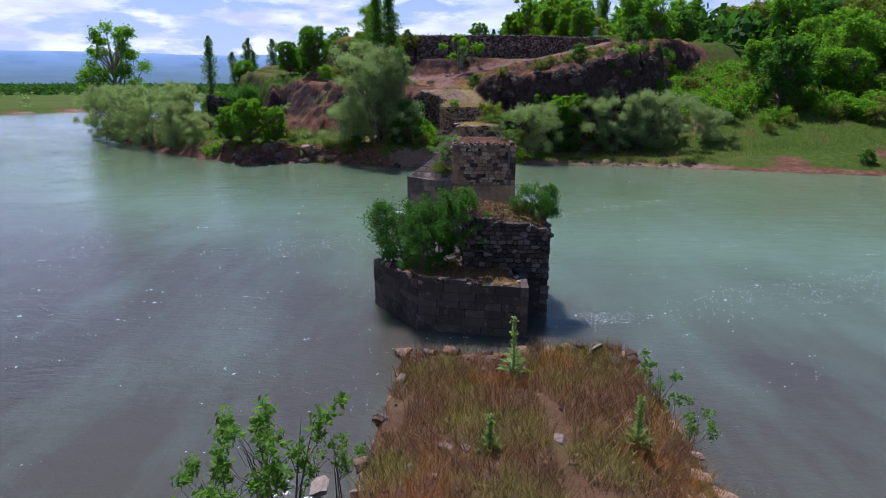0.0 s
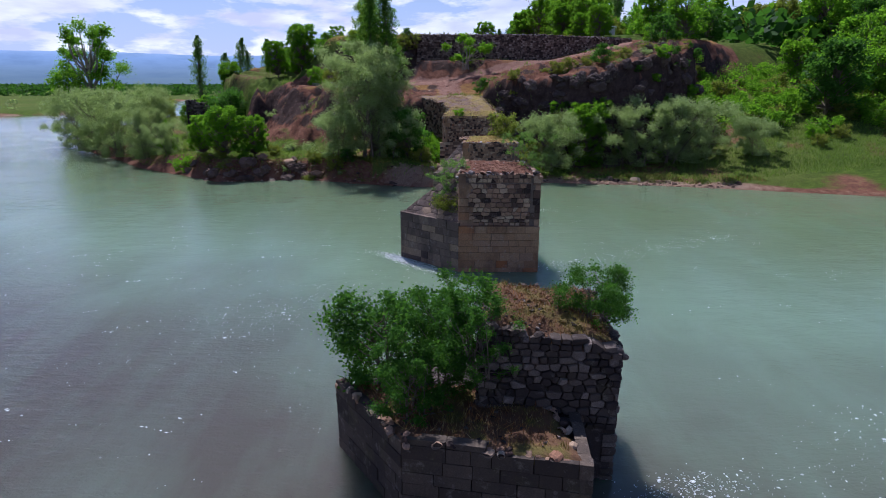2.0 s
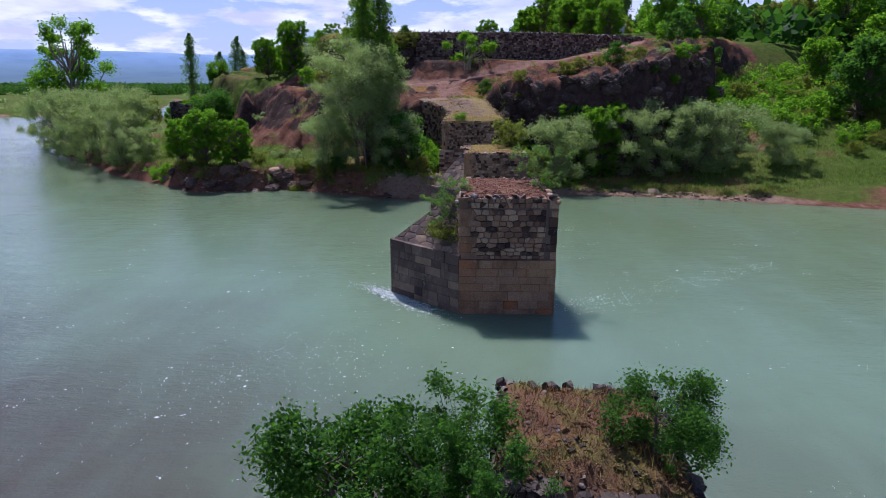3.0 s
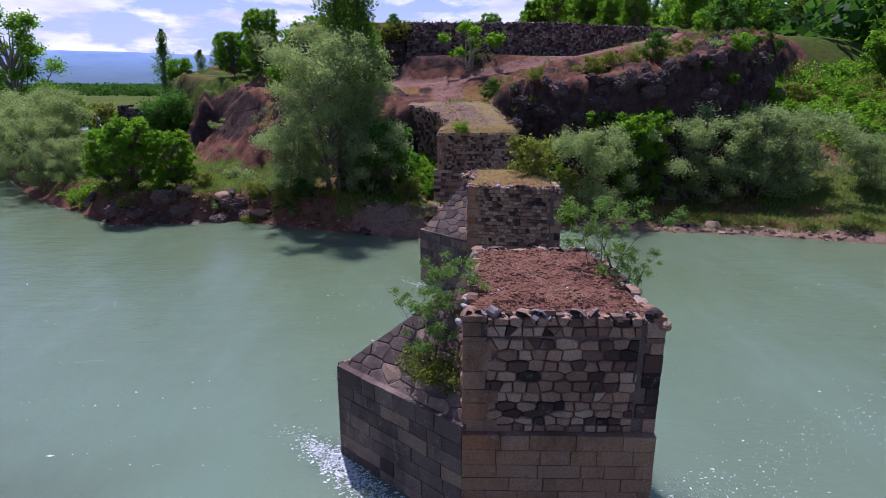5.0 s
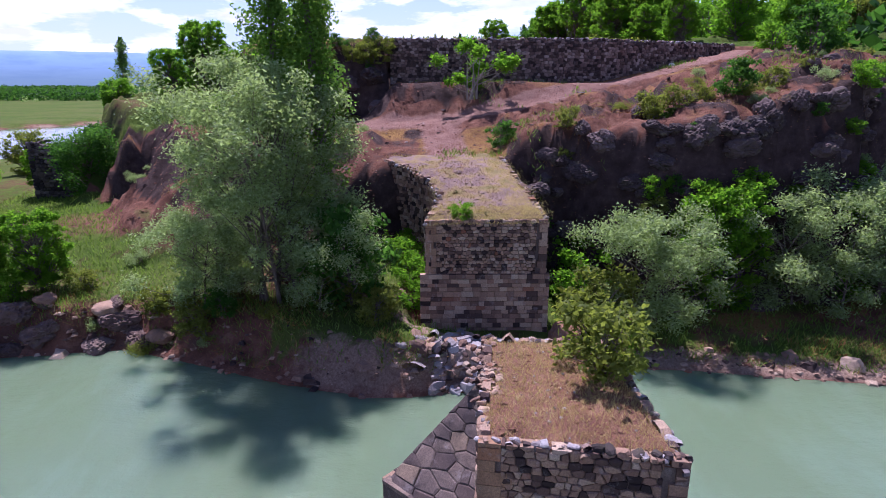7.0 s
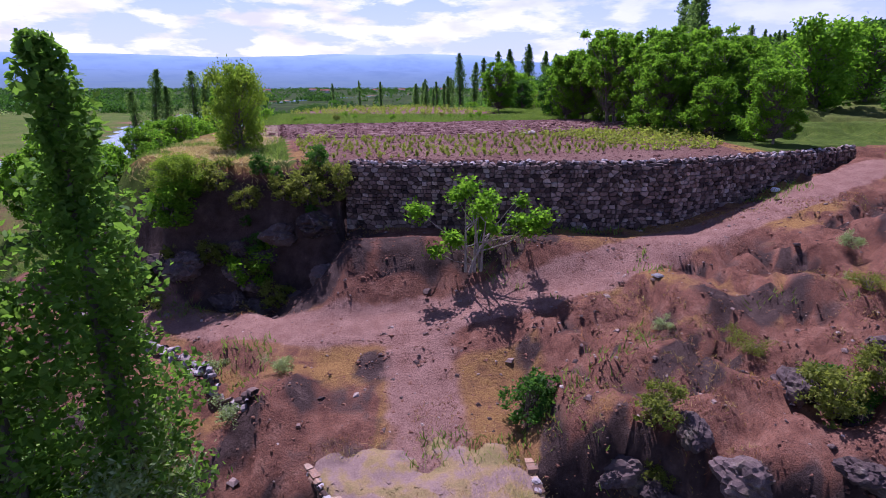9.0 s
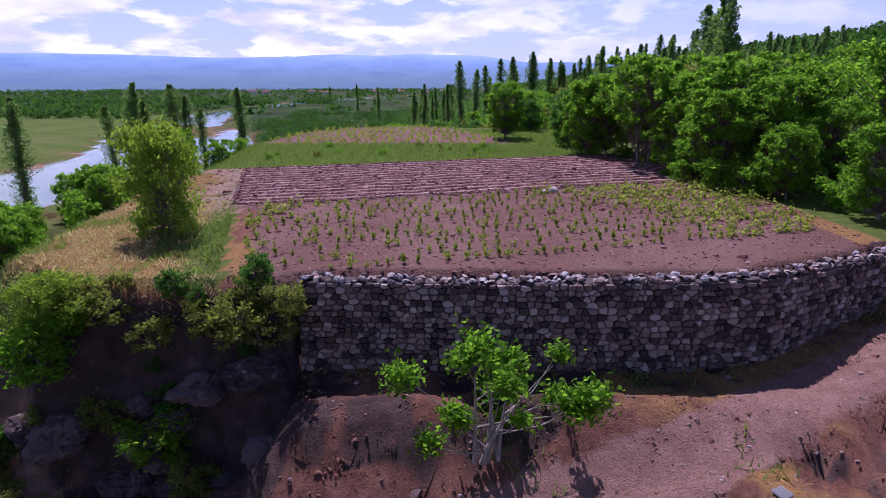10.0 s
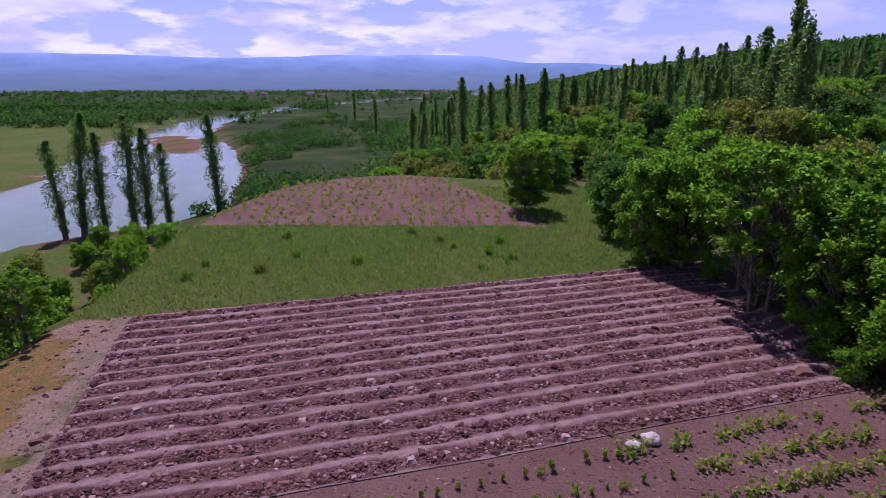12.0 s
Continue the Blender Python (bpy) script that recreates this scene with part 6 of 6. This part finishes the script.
def ridge(name, label, dist, lo, hi, a0, a1, seed, drop=None):
    """A far range of hills as a curved, uneven slope."""
    az = np.linspace(radians(a0), radians(a1), 220)
    rows = []
    crest = lo + (hi - lo) * (0.5 + 0.5 * np.clip(lumps(az * 40, az * 0 + seed, 6, seed, 5), -1, 1))
    if drop is not None:
        crest = crest * drop(np.degrees(az))
    for q in np.linspace(0, 1, 12):
        d = dist + 350 * q
        zz = crest * q ** 0.8 + 6 * lumps(az * 160, az * 0 + q * 9, 5, seed + 1, 3) * (q * (1 - q) * 4)
        rows.append(np.stack([np.sin(az) * d, np.cos(az) * d, zz - 4 * (q == 0)], -1))
    v = np.stack(rows)
    ny, nx = v.shape[:2]
    i = (np.arange(ny - 1)[:, None] * nx + np.arange(nx - 1)[None]).ravel()
    return tagged(new(name, mesh_np(name, v.reshape(-1, 3), np.stack([i, i + 1, i + nx + 1, i + nx], -1), M_HAZE_MOUNT, True)), label, "mountains", kind="structure")


ridge("backdrop", "long mountain range across the plain, blue with painted haze", 4150, 200, 232, -75, 75, 3, lambda a: 1 - 0.22 * step(4, 10, a) - 0.35 * step(12, 30, a))
# low glowing rise, added to stand in for haze over the plain
ridge("backdrop", "low blue-green rise of painted haze at the edge of the plain", 2550, 26, 44, -75, 75, 12)
ridge("backdrop", "lower foothills in front of the mountains, blue-grey with painted haze", 3650, 70, 125, -75, 75, 8, lambda a: 1 - 0.4 * step(-4, 12, a))

# woods, hedges and scrub too far off to count
frng = np.random.default_rng(77)


def woodland(name, label, px, py, size, mat, per=60, leaf=0.9, squash=0.8):
    pz, gm = land(px, py)
    ok = gm["shore"] > 3
    px, py, pz, size = px[ok], py[ok], pz[ok], size[ok]
    n = len(px)
    d = frng.normal(size=(n, per, 3))
    d /= np.linalg.norm(d, axis=2, keepdims=True)
    d *= frng.uniform(0.55, 1.1, (n, per, 1))
    d[..., 2] = np.maximum(d[..., 2], -0.75)
    c = np.stack([px, py, pz + size * 0.75 * squash], -1)[:, None] + d * size[:, None, None] * np.array([1, 1, squash])
    v, f = leaves(c.reshape(-1, 3), leaf, frng, 0.75)
    return tagged(new(name, mesh_np(name, v, f, mat)), label, "woods", kind="stuff")


def rows_of(count, x0, x1, y0, y1):
    """Spots along crooked hedge lines and in thickets."""
    px, py = frng.uniform(x0, x1, count), frng.uniform(y0, y1, count)
    return px, py


px, py = rows_of(240, 34, 100, 74, 108)
keep = py > 84 - 0.3 * (px - 33)
woodland("hillside_bushes", "bright green bushes covering the slope by the river", px[keep], py[keep], frng.uniform(0.7, 1.9, keep.sum()), M_BROAD, 260, 0.26)
# plain beyond the river, left and ahead
px, py = rows_of(5200, -1500, 500, 520, 2600)
keep = (lumps(px, py, 130, 41, 3) > 0.15) | (np.abs((py + 0.15 * px) % 210 - 100) < 12)
keep &= px < 0.12 * (py - 130) + 60
woodland("far_woods", "dark green woods and hedges on the valley floor", px[keep], py[keep], frng.uniform(3, 7, keep.sum()), M_FAR, 26, 3.2)
px, py = rows_of(420, -900, -150, 230, 640)
keep = lumps(px, py, 60, 43, 3) > 0.25
woodland("far_woods", "low scrub on the grassy plain", px[keep], py[keep], frng.uniform(1, 3.0, keep.sum()), M_WILLOW, 60, 0.8)
px, py = rows_of(1300, -1100, -215, 500, 640)
woodland("far_woods", "a belt of trees across the plain", px, py, frng.uniform(3.5, 7.5, 1300), M_FAR, 50, 1.8)
px, py = rows_of(900, -1100, -120, 760, 860)
woodland("far_woods", "a second belt of trees across the plain", px, py, frng.uniform(4, 7.5, 900), M_FAR, 30, 2.6)
# riverside thicket and valley trees behind the fields
px, py = rows_of(900, -95, 40, 215, 520)
keep = (px > -62 - 0.25 * (py - 260)) & (lumps(px, py, 35, 45, 3) > -0.25)
woodland("far_woods", "willow thicket along the river behind the fields", px[keep], py[keep], frng.uniform(1.8, 4.2, keep.sum()), M_FAR, 110, 0.75)
px, py = rows_of(2600, -20, 330, 205, 700)
keep = (px < 60 + 0.5 * (py - 150)) & (px > -20 + 0.02 * (py - 200))
woodland("far_woods", "dense green trees in the side valley", px[keep], py[keep], frng.uniform(2.4, 4.8, keep.sum()), M_DARK, 80, 0.9, 1.0)
px, py = rows_of(4500, 150, 1100, 500, 1900)
woodland("far_woods", "woods on the far hillside", px, py, frng.uniform(3.0, 6.5, 4500), M_FAR, 24, 3.4, 0.9)
px, py = rows_of(9500, 60, 640, 110, 950)
keep = lumps(px, py, 40, 47, 3) > -0.35
woodland("far_woods", "scrub and trees covering the long hillside", px[keep], py[keep], frng.uniform(2.6, 5.5, keep.sum()), M_FAR, 40, 2.1, 0.9)


# ---- buildings and small things ----
def plain_mat(name, a, b, scale=3.0, rough=0.85):
    kk = Mat(name, rough, 0.2)
    nn = kk.noise(scale, 5)
    kk.color(kk.ramp(nn, (0.3, a), (0.7, b)))
    kk.bump(kk.noise(scale * 8, 4), 0.3, 0.02)
    return kk.m


M_ROOF = plain_mat("red_roof", (0.20, 0.05, 0.035), (0.32, 0.09, 0.06))
M_PLASTER = plain_mat("pale_plaster", (0.55, 0.52, 0.5), (0.72, 0.7, 0.68))
M_REDWALL = plain_mat("red_wall", (0.22, 0.07, 0.06), (0.34, 0.13, 0.10))
M_GLASS = plain_mat("dark_window", (0.02, 0.025, 0.03), (0.04, 0.045, 0.05), 3, 0.2)
M_SHEET = plain_mat("white_sheeting", (0.62, 0.64, 0.66), (0.8, 0.82, 0.84), 2, 0.5)
M_PALESTONE = plain_mat("pale_field_stone", (0.34, 0.27, 0.23), (0.52, 0.44, 0.38), 6)
M_IRON = plain_mat("grey_iron", (0.2, 0.19, 0.19), (0.34, 0.32, 0.31), 20, 0.5)
M_BRICK = plain_mat("worn_brick", (0.20, 0.09, 0.06), (0.34, 0.18, 0.13), 5)


def box_mesh(name, x0, x1, y0, y1, z0, z1, mat, bevel=0.02):
    bm = bmesh.new()
    bmesh.ops.create_cube(bm, size=1)
    for q in bm.verts:
        q.co = (x0 + (q.co.x + 0.5) * (x1 - x0), y0 + (q.co.y + 0.5) * (y1 - y0), z0 + (q.co.z + 0.5) * (z1 - z0))
    if bevel:
        bmesh.ops.bevel(bm, geom=bm.edges[:], offset=bevel, segments=1, affect="EDGES")
    me = bpy.data.meshes.new(name)
    bm.to_mesh(me)
    bm.free()
    me.materials.append(mat)
    return me


def house(label, px, py, wide, deep, tall, wall_mat, turn, windows=3):
    root = tagged(new("house"), label, "house")
    root.matrix_basis = place(px, py, height_at(px, py) - 0.3, turn)
    child("wall", box_mesh("wall", -wide / 2, wide / 2, -deep / 2, deep / 2, 0, tall, wall_mat), root)
    r = tall * 0.4
    v = [(-wide / 2 - 0.4, -deep / 2 - 0.4, tall), (wide / 2 + 0.4, -deep / 2 - 0.4, tall), (wide / 2 + 0.4, deep / 2 + 0.4, tall), (-wide / 2 - 0.4, deep / 2 + 0.4, tall), (-wide / 2 - 0.4, 0, tall + r), (wide / 2 + 0.4, 0, tall + r)]
    me = bpy.data.meshes.new("roof")
    me.from_pydata(v, [], [(0, 1, 5, 4), (2, 3, 4, 5), (0, 4, 3), (1, 2, 5), (0, 3, 2, 1)])
    me.materials.append(M_ROOF)
    child("roof", me, root, "red tiled roof")
    for i in range(windows):
        wx0 = -wide / 2 + wide * (i + 0.5) / windows
        child("window", box_mesh("window", wx0 - 0.5, wx0 + 0.5, -deep / 2 - 0.06, -deep / 2 + 0.1, tall * 0.4, tall * 0.75, M_GLASS), root, "dark window")
    return root


house("red-walled house among trees on the hillside", 117, 262, 11, 7, 4.2, M_REDWALL, 0.2, 4)
for px, py, w, a in ((-260, 1500, 22, 0.3), (-150, 1620, 16, 0.1), (-90, 1750, 18, -0.2), (-330, 1700, 20, 0.4), (-20, 1560, 16, 0.0), (-520, 1800, 24, 0.2), (120, 1500, 26, 0.1), (-420, 1580, 18, 0.5), (30, 1900, 22, 0.3)):
    house("small pale house with a red roof on the plain", px, py, w, 9, 6, M_PLASTER, a)

shed = tagged(new("shed"), "low white sheeted shed behind the field trees", "shed")
shed.matrix_basis = place(29.5, 142, height_at(29.5, 142), 0.25)
child("wall", box_mesh("wall", -3.5, 3.5, -1.6, 1.6, 0, 2.0, M_SHEET), shed)
child("roof", box_mesh("roof", -3.8, 3.8, -1.9, 1.9, 2.0, 2.14, M_SHEET), shed)
child("door", box_mesh("door", -0.5, 0.5, -1.66, -1.58, 0.05, 1.8, M_GLASS), shed, "dark doorway")
hut = tagged(new("shed"), "pale stone hut half hidden by the trees", "shed")
hut.matrix_basis = place(33, 131, height_at(33, 131), -0.3)
child("wall", box_mesh("wall", -2.2, 2.2, -1.5, 1.5, 0, 2.1, M_PLASTER), hut)
child("roof", box_mesh("roof", -2.5, 2.5, -1.8, 1.8, 2.1, 2.25, M_SHEET), hut)

# ruin on the left brow, broken brickwork on the green slope
rngr = random.Random(19)
ruin = tagged(new("ruined_wall"), "broken stone tower wall at the edge of the bank", "ruin")
ruin.location = (-39, 106.5, 1.5)
outl = [(-41.2, 105.6), (-37.2, 105.2), (-36.8, 109), (-41.0, 109)]
under("core", solid(prism_faces(shrink(outl, 0.88), 1.0, [7.9, 7.2, 6.5, 7.4])), ruin, M_CORE)
st = []
for a, b in zip(outl, outl[1:] + outl[:1]):
    a, b = Vector((*a, 0)), Vector((*b, 0))
    st += courses(face_frame(a, b - a, UP), (b - a).length, 1.5, 8.0, "rubble", M_STONE_DARK, rngr, (0.3, 0.45), (0.4, 0.8), keep=lambda u, v: v < 8.1 - 0.2 * u)
lay(ruin, st, 150)
bricks = tagged(new("ruined_wall"), "crumbling low brick ruin on the green slope", "ruin")
bricks.location = (52, 104, height_at(52, 104))
st = []
for a, b in (((47, 103.5), (57.5, 104.6)), ((60, 106), (66, 106.5))):
    a, b = Vector((*a, height_at(*a) - 0.3)), Vector((*b, height_at(*b) - 0.3))
    st += courses(face_frame(a, b - a, UP), (b - a).length, 0, 1.5, "rubble", M_BRICK, rngr, (0.22, 0.35), (0.3, 0.7), keep=lambda u, v: v < 0.8 + 0.6 * math.sin(u * 1.3) ** 2, depth=0.6)
lay(bricks, st, 150)


def boulder(label, px, py, size, mat, flat=0.7, seed=1, lift=0.0):
    bm = bmesh.new()
    bmesh.ops.create_icosphere(bm, subdivisions=3, radius=1)
    for q in bm.verts:
        d = 1 + 0.28 * noise.noise(q.co * 1.3 + Vector((seed * 3.1, 0, 0))) + 0.10 * noise.noise(q.co * 4 + Vector((0, seed, 0)))
        q.co = Vector((q.co.x * d, q.co.y * d * 0.85, q.co.z * d * flat)) * size
    me = bpy.data.meshes.new("boulder")
    bm.to_mesh(me)
    bm.free()
    me.materials.append(mat)
    ob = tagged(new("boulder", me), label, "stone")
    ob.location = (px, py, height_at(px, py) + size * flat * 0.55 + lift)
    return ob


boulder("white boulder at the edge of the furrows", 10.1, 117.6, 0.36, M_PALESTONE, 0.6, 1)
boulder("smaller white boulder at the edge of the furrows", 9.4, 117.3, 0.3, M_PALESTONE, 0.5, 2)
boulder("white block by the end of the wall", 22.8, 102.0, 0.28, M_PLASTER, 0.6, 3)
for px, py, sz, sd in ((-1.6, 75.3, 0.6, 4), (-2.4, 74.6, 0.45, 5), (7.4, 73.6, 0.9, 6), (-17.5, 75.2, 0.7, 8), (-14.2, 74.2, 0.7, 9), (-20.5, 75, 0.6, 10)):
    boulder("weathered grey-brown rock on the bank", px, py, sz, M_STONE, 0.6, sd)

# crags of the knoll, the cliff and the cut bank
def crag_mesh(seed):
    """A jagged, layered block of rock."""
    bm = bmesh.new()
    bmesh.ops.create_icosphere(bm, subdivisions=4, radius=1)
    o = Vector((seed * 7.3, seed * 1.7, 0))
    for q in bm.verts:
        c = q.co.copy()
        d = 1 + 0.45 * noise.noise(c * 1.1 + o) + 0.22 * abs(noise.noise(c * 2.7 + o)) - 0.3 * abs(noise.noise(c * 5.5 + o)) + 0.08 * noise.noise(c * 12 + o)
        z = c.z * d
        z = 0.85 * z + 0.15 * (math.floor(z * 4 + noise.noise(c * 2 + o)) / 4)
        q.co = Vector((c.x * d * 1.25, c.y * d, z * 0.75))
    me = bpy.data.meshes.new("rock")
    bm.to_mesh(me)
    bm.free()
    me.materials.append(M_ROCK)
    return me


crags = [crag_mesh(s) for s in range(6)]
rngk = random.Random(71)
dark_crags = []
for me in crags:
    me = me.copy()
    me.materials[0] = M_ROCK_DARK
    dark_crags.append(me)


def crag(px, py, size, label, sink=0.25, flat=1.0, kinds=None):
    ob = tagged(new("rock", rngk.choice(kinds or crags)), label, "rock", "rocks of the bank")
    ob.matrix_basis = Matrix.LocRotScale((px, py, height_at(px, py) + size * (0.3 - sink) * flat), Euler((rngk.uniform(-0.3, 0.3), rngk.uniform(-0.3, 0.3), rngk.uniform(0, 6.28))), (size, size * rngk.uniform(0.7, 1.1), size * flat * rngk.uniform(0.7, 1.1)))


for i in range(26):
    crag(rngk.uniform(-16, -4), rngk.uniform(96.4, 98.4), rngk.uniform(0.5, 1.1), "dark weathered rock in the steep bank below the field", 0.6, 1.0, dark_crags)
sx_, sy_ = np.meshgrid(np.arange(6.5, 36, 0.5), np.arange(74, 100, 0.5))
sz_ = land(sx_, sy_)[0]
steep = np.argwhere(np.hypot(*np.gradient(sz_, 0.5)) > 1.15)
cliff_spots = [(sx_[0, j], sy_[i, 0]) for i, j in steep if sy_[i, 0] < 86 + 0.7 * max(0, sx_[0, j] - 22) and sx_[0, j] < 35]
for px, py in rngk.sample(cliff_spots, min(150, len(cliff_spots))):
    crag(px, py, rngk.uniform(0.3, 0.85), "dark jagged rock of the overgrown cliff", 0.5, 1.2, dark_crags)
for px, py in rngk.sample(cliff_spots, min(44, len(cliff_spots))):
    plant(shrubs[1] if rngk.random() < 0.6 else shrubs[2], px, py, rngk.uniform(0.2, 0.5))
sx_, sy_ = np.meshgrid(np.arange(-32, 4, 0.5), np.arange(67, 84, 0.5))
near_edge = np.argwhere((np.abs(land(sx_, sy_)[1]["near"] - 0.9) < 0.8))
bank_spots = [(sx_[0, j], sy_[i, 0]) for i, j in near_edge]
for px, py in rngk.sample([q for q in bank_spots if q[0] < -10], 20):
    crag(px, py, rngk.uniform(0.3, 0.85), "dark brown rock in the cut river bank", 0.3)

# fallen masonry at the water's edge before the abutment
fallen = tagged(new("rubble_mound"), "mound of fallen grey-brown masonry at the water's edge", "rubble")
fallen.location = (1.7, 70.7, 0)
mound = lambda px, py: max(0.0, 1.75 * math.exp(-((px - 1.7) / 1.5) ** 2 - ((py - 70.9) / 1.1) ** 2))
st = []
for i in range(150):
    px, py = rngk.gauss(1.7, 1.0), rngk.gauss(70.7, 0.75)
    st += loose([(px, py, max(mound(px, py), height_at(px, py)) + rngk.uniform(-0.15, 0.08))], rngk.choice((0.2, 0.3, 0.5, 0.75)), "rubble", M_CAP if rngk.random() < 0.55 else M_STONE, rngk, 0.75)
lay(fallen, st)
bm = bmesh.new()
bmesh.ops.create_icosphere(bm, subdivisions=5, radius=1)
for q in bm.verts:
    c = q.co.copy()
    d = 1 + 0.3 * noise.noise(c * 1.6) + 0.22 * abs(noise.noise(c * 3.5)) - 0.12 * abs(noise.noise(c * 8)) + 0.05 * noise.noise(c * 17)
    q.co = Vector((1.7 + 1.8 * c.x * d, 70.8 + 1.25 * c.y * d, -0.2 + 1.85 * c.z * d))
me = bpy.data.meshes.new("core")
bm.to_mesh(me)
bm.free()
under("core", me, fallen, M_RUBBLE)

grate = tagged(new("drain_grate"), "small rusty iron grate lying on the dirt track", "grate")
grate.matrix_basis = place(12.2, 92.6, height_at(12.2, 92.6) + 0.05, 0.4, 0.7)
child("frame", box_mesh("frame", -0.32, 0.32, -0.32, 0.32, -0.05, 0.0, M_IRON), grate)
for i in range(6):
    child("bar", box_mesh("bar", -0.3 + 0.11 * i, -0.25 + 0.11 * i, -0.3, 0.3, 0.0, 0.05, M_IRON, 0.005), grate)


# mulleins on the first pier
M_MULLEIN = leaf_mat("mullein_leaves", (0.13, 0.20, 0.05), (0.22, 0.30, 0.10), (0.34, 0.42, 0.18))


def mullein(seed, tall):
    rng = np.random.default_rng(seed)
    root = tagged(new("mullein"), "pale green mullein plant with a flower spike", "plant")
    tb, c = [tube([(0, 0, 0), (0.01, 0.01, tall * 0.5), (0.02, 0, tall)], [0.022, 0.016, 0.008], 6)], []
    vs, fs = [], []
    for i in range(34):
        a = i * 2.4
        lift = i / 34
        ln = 0.34 * (1 - 0.75 * lift)
        d = np.array([math.cos(a), math.sin(a), 0.35 + 1.0 * lift])
        d /= np.linalg.norm(d)
        sd = np.array([-math.sin(a), math.cos(a), 0]) * ln * 0.17
        b0 = np.array([0, 0, 0.02 + lift * tall * 0.55])
        mdl = b0 + d * ln * 0.55
        tip = b0 + d * ln - np.array([0, 0, ln * 0.22])
        o = len(vs)
        vs += [b0, mdl + sd, tip, mdl - sd]
        fs.append((o, o + 1, o + 2, o + 3))
    v, f = join(tb)
    child("stalk", mesh_np("stalk", v, f, M_MULLEIN), root)
    child("leaves", mesh_np("leaves", np.array(vs), np.array(fs), M_MULLEIN), root)
    q = np.stack([rng.normal(size=220) * 0.022, rng.normal(size=220) * 0.022, rng.uniform(tall * 0.5, tall * 1.02, 220)], -1)
    v, f = leaves(q, 0.045, rng, 0.6)
    child("flower_spike", mesh_np("flower_spike", v, f, M_MULLEIN), root)
    return root


for px, py, tl, sd in ((0.2, 6.3, 0.95, 1), (1.4, 4.25, 0.8, 2), (-0.37, 4.2, 0.62, 3)):
    mullein(sd, tl).location = (px, py, 5.55)

# foam and flecks on the water, and sun glints made as white flecks
k = Mat("foam", 0.6, 0.3)
k.color(k.ramp(k.noise(6, 4), (0.3, (0.5, 0.54, 0.52)), (0.7, (0.8, 0.82, 0.82))))
M_FOAM_GLINT = k.m


def foam(cx, cy, sx, sy, count, size, turn):
    count *= 2
    a = frng.normal(size=(count, 2)) * np.array([sx, sy])
    co, si = math.cos(turn), math.sin(turn)
    c = np.stack([cx + a[:, 0] * co - a[:, 1] * si, cy + a[:, 0] * si + a[:, 1] * co, np.full(count, 0.012)], -1)
    ang = frng.uniform(0, 6.28, count)
    ln = 0.6 * size * frng.lognormal(0, 0.5, count)
    d = np.stack([np.cos(ang) * ln, np.sin(ang) * ln * 0.6, np.zeros(count)], -1)
    e = np.stack([-np.sin(ang) * ln * 0.4, np.cos(ang) * ln * 0.3, frng.uniform(0, 0.02, count)], -1)
    v = np.stack([c - d, c - e, c + d, c + e], 1).reshape(-1, 3)
    return v, np.arange(4 * count).reshape(-1, 4)


fo = [foam(-3.0, 42.9, 0.25, 0.9, 900, 0.06, 0.8), foam(-1.6, 41.2, 0.9, 0.3, 500, 0.05, -0.75), foam(-0.7, 58.3, 0.8, 0.25, 160, 0.04, -0.7), foam(6.0, 21.5, 0.9, 0.35, 260, 0.045, 0.2), foam(6.8, 41.5, 1.2, 0.5, 160, 0.04, 0.1), foam(7.5, 57.0, 1.2, 0.5, 160, 0.04, 0.1), foam(-7, 34, 3.0, 1.6, 320, 0.035, 0.5)]
fo += [foam(10.5 + 2.2 * i, 22.0 + 0.5 * i + (i % 3) * 1.2, 1.8, 0.5, 45, 0.04, 0.18) for i in range(9)] + [foam(9.5 + 1.8 * i, 42.5 + 1.0 * i, 1.6, 0.6, 36, 0.035, 0.3) for i in range(6)]
fo += [foam(frng.uniform(-26, 26), frng.uniform(3, 60), 0.6, 0.2, 5, 0.035, 0.2) for i in range(160)]
# these white flecks imitate sun glints on the ripples
fo += [foam(frng.uniform(-30, 1), frng.uniform(4, 48), 0.5, 0.08, 2, 0.06, 0.1) for i in range(240)]
v, f = join(fo)
tagged(new("foam", mesh_np("foam", v, f, M_FOAM_GLINT)), "white foam, floating flecks and painted sun glints on the river", "foam", kind="stuff")
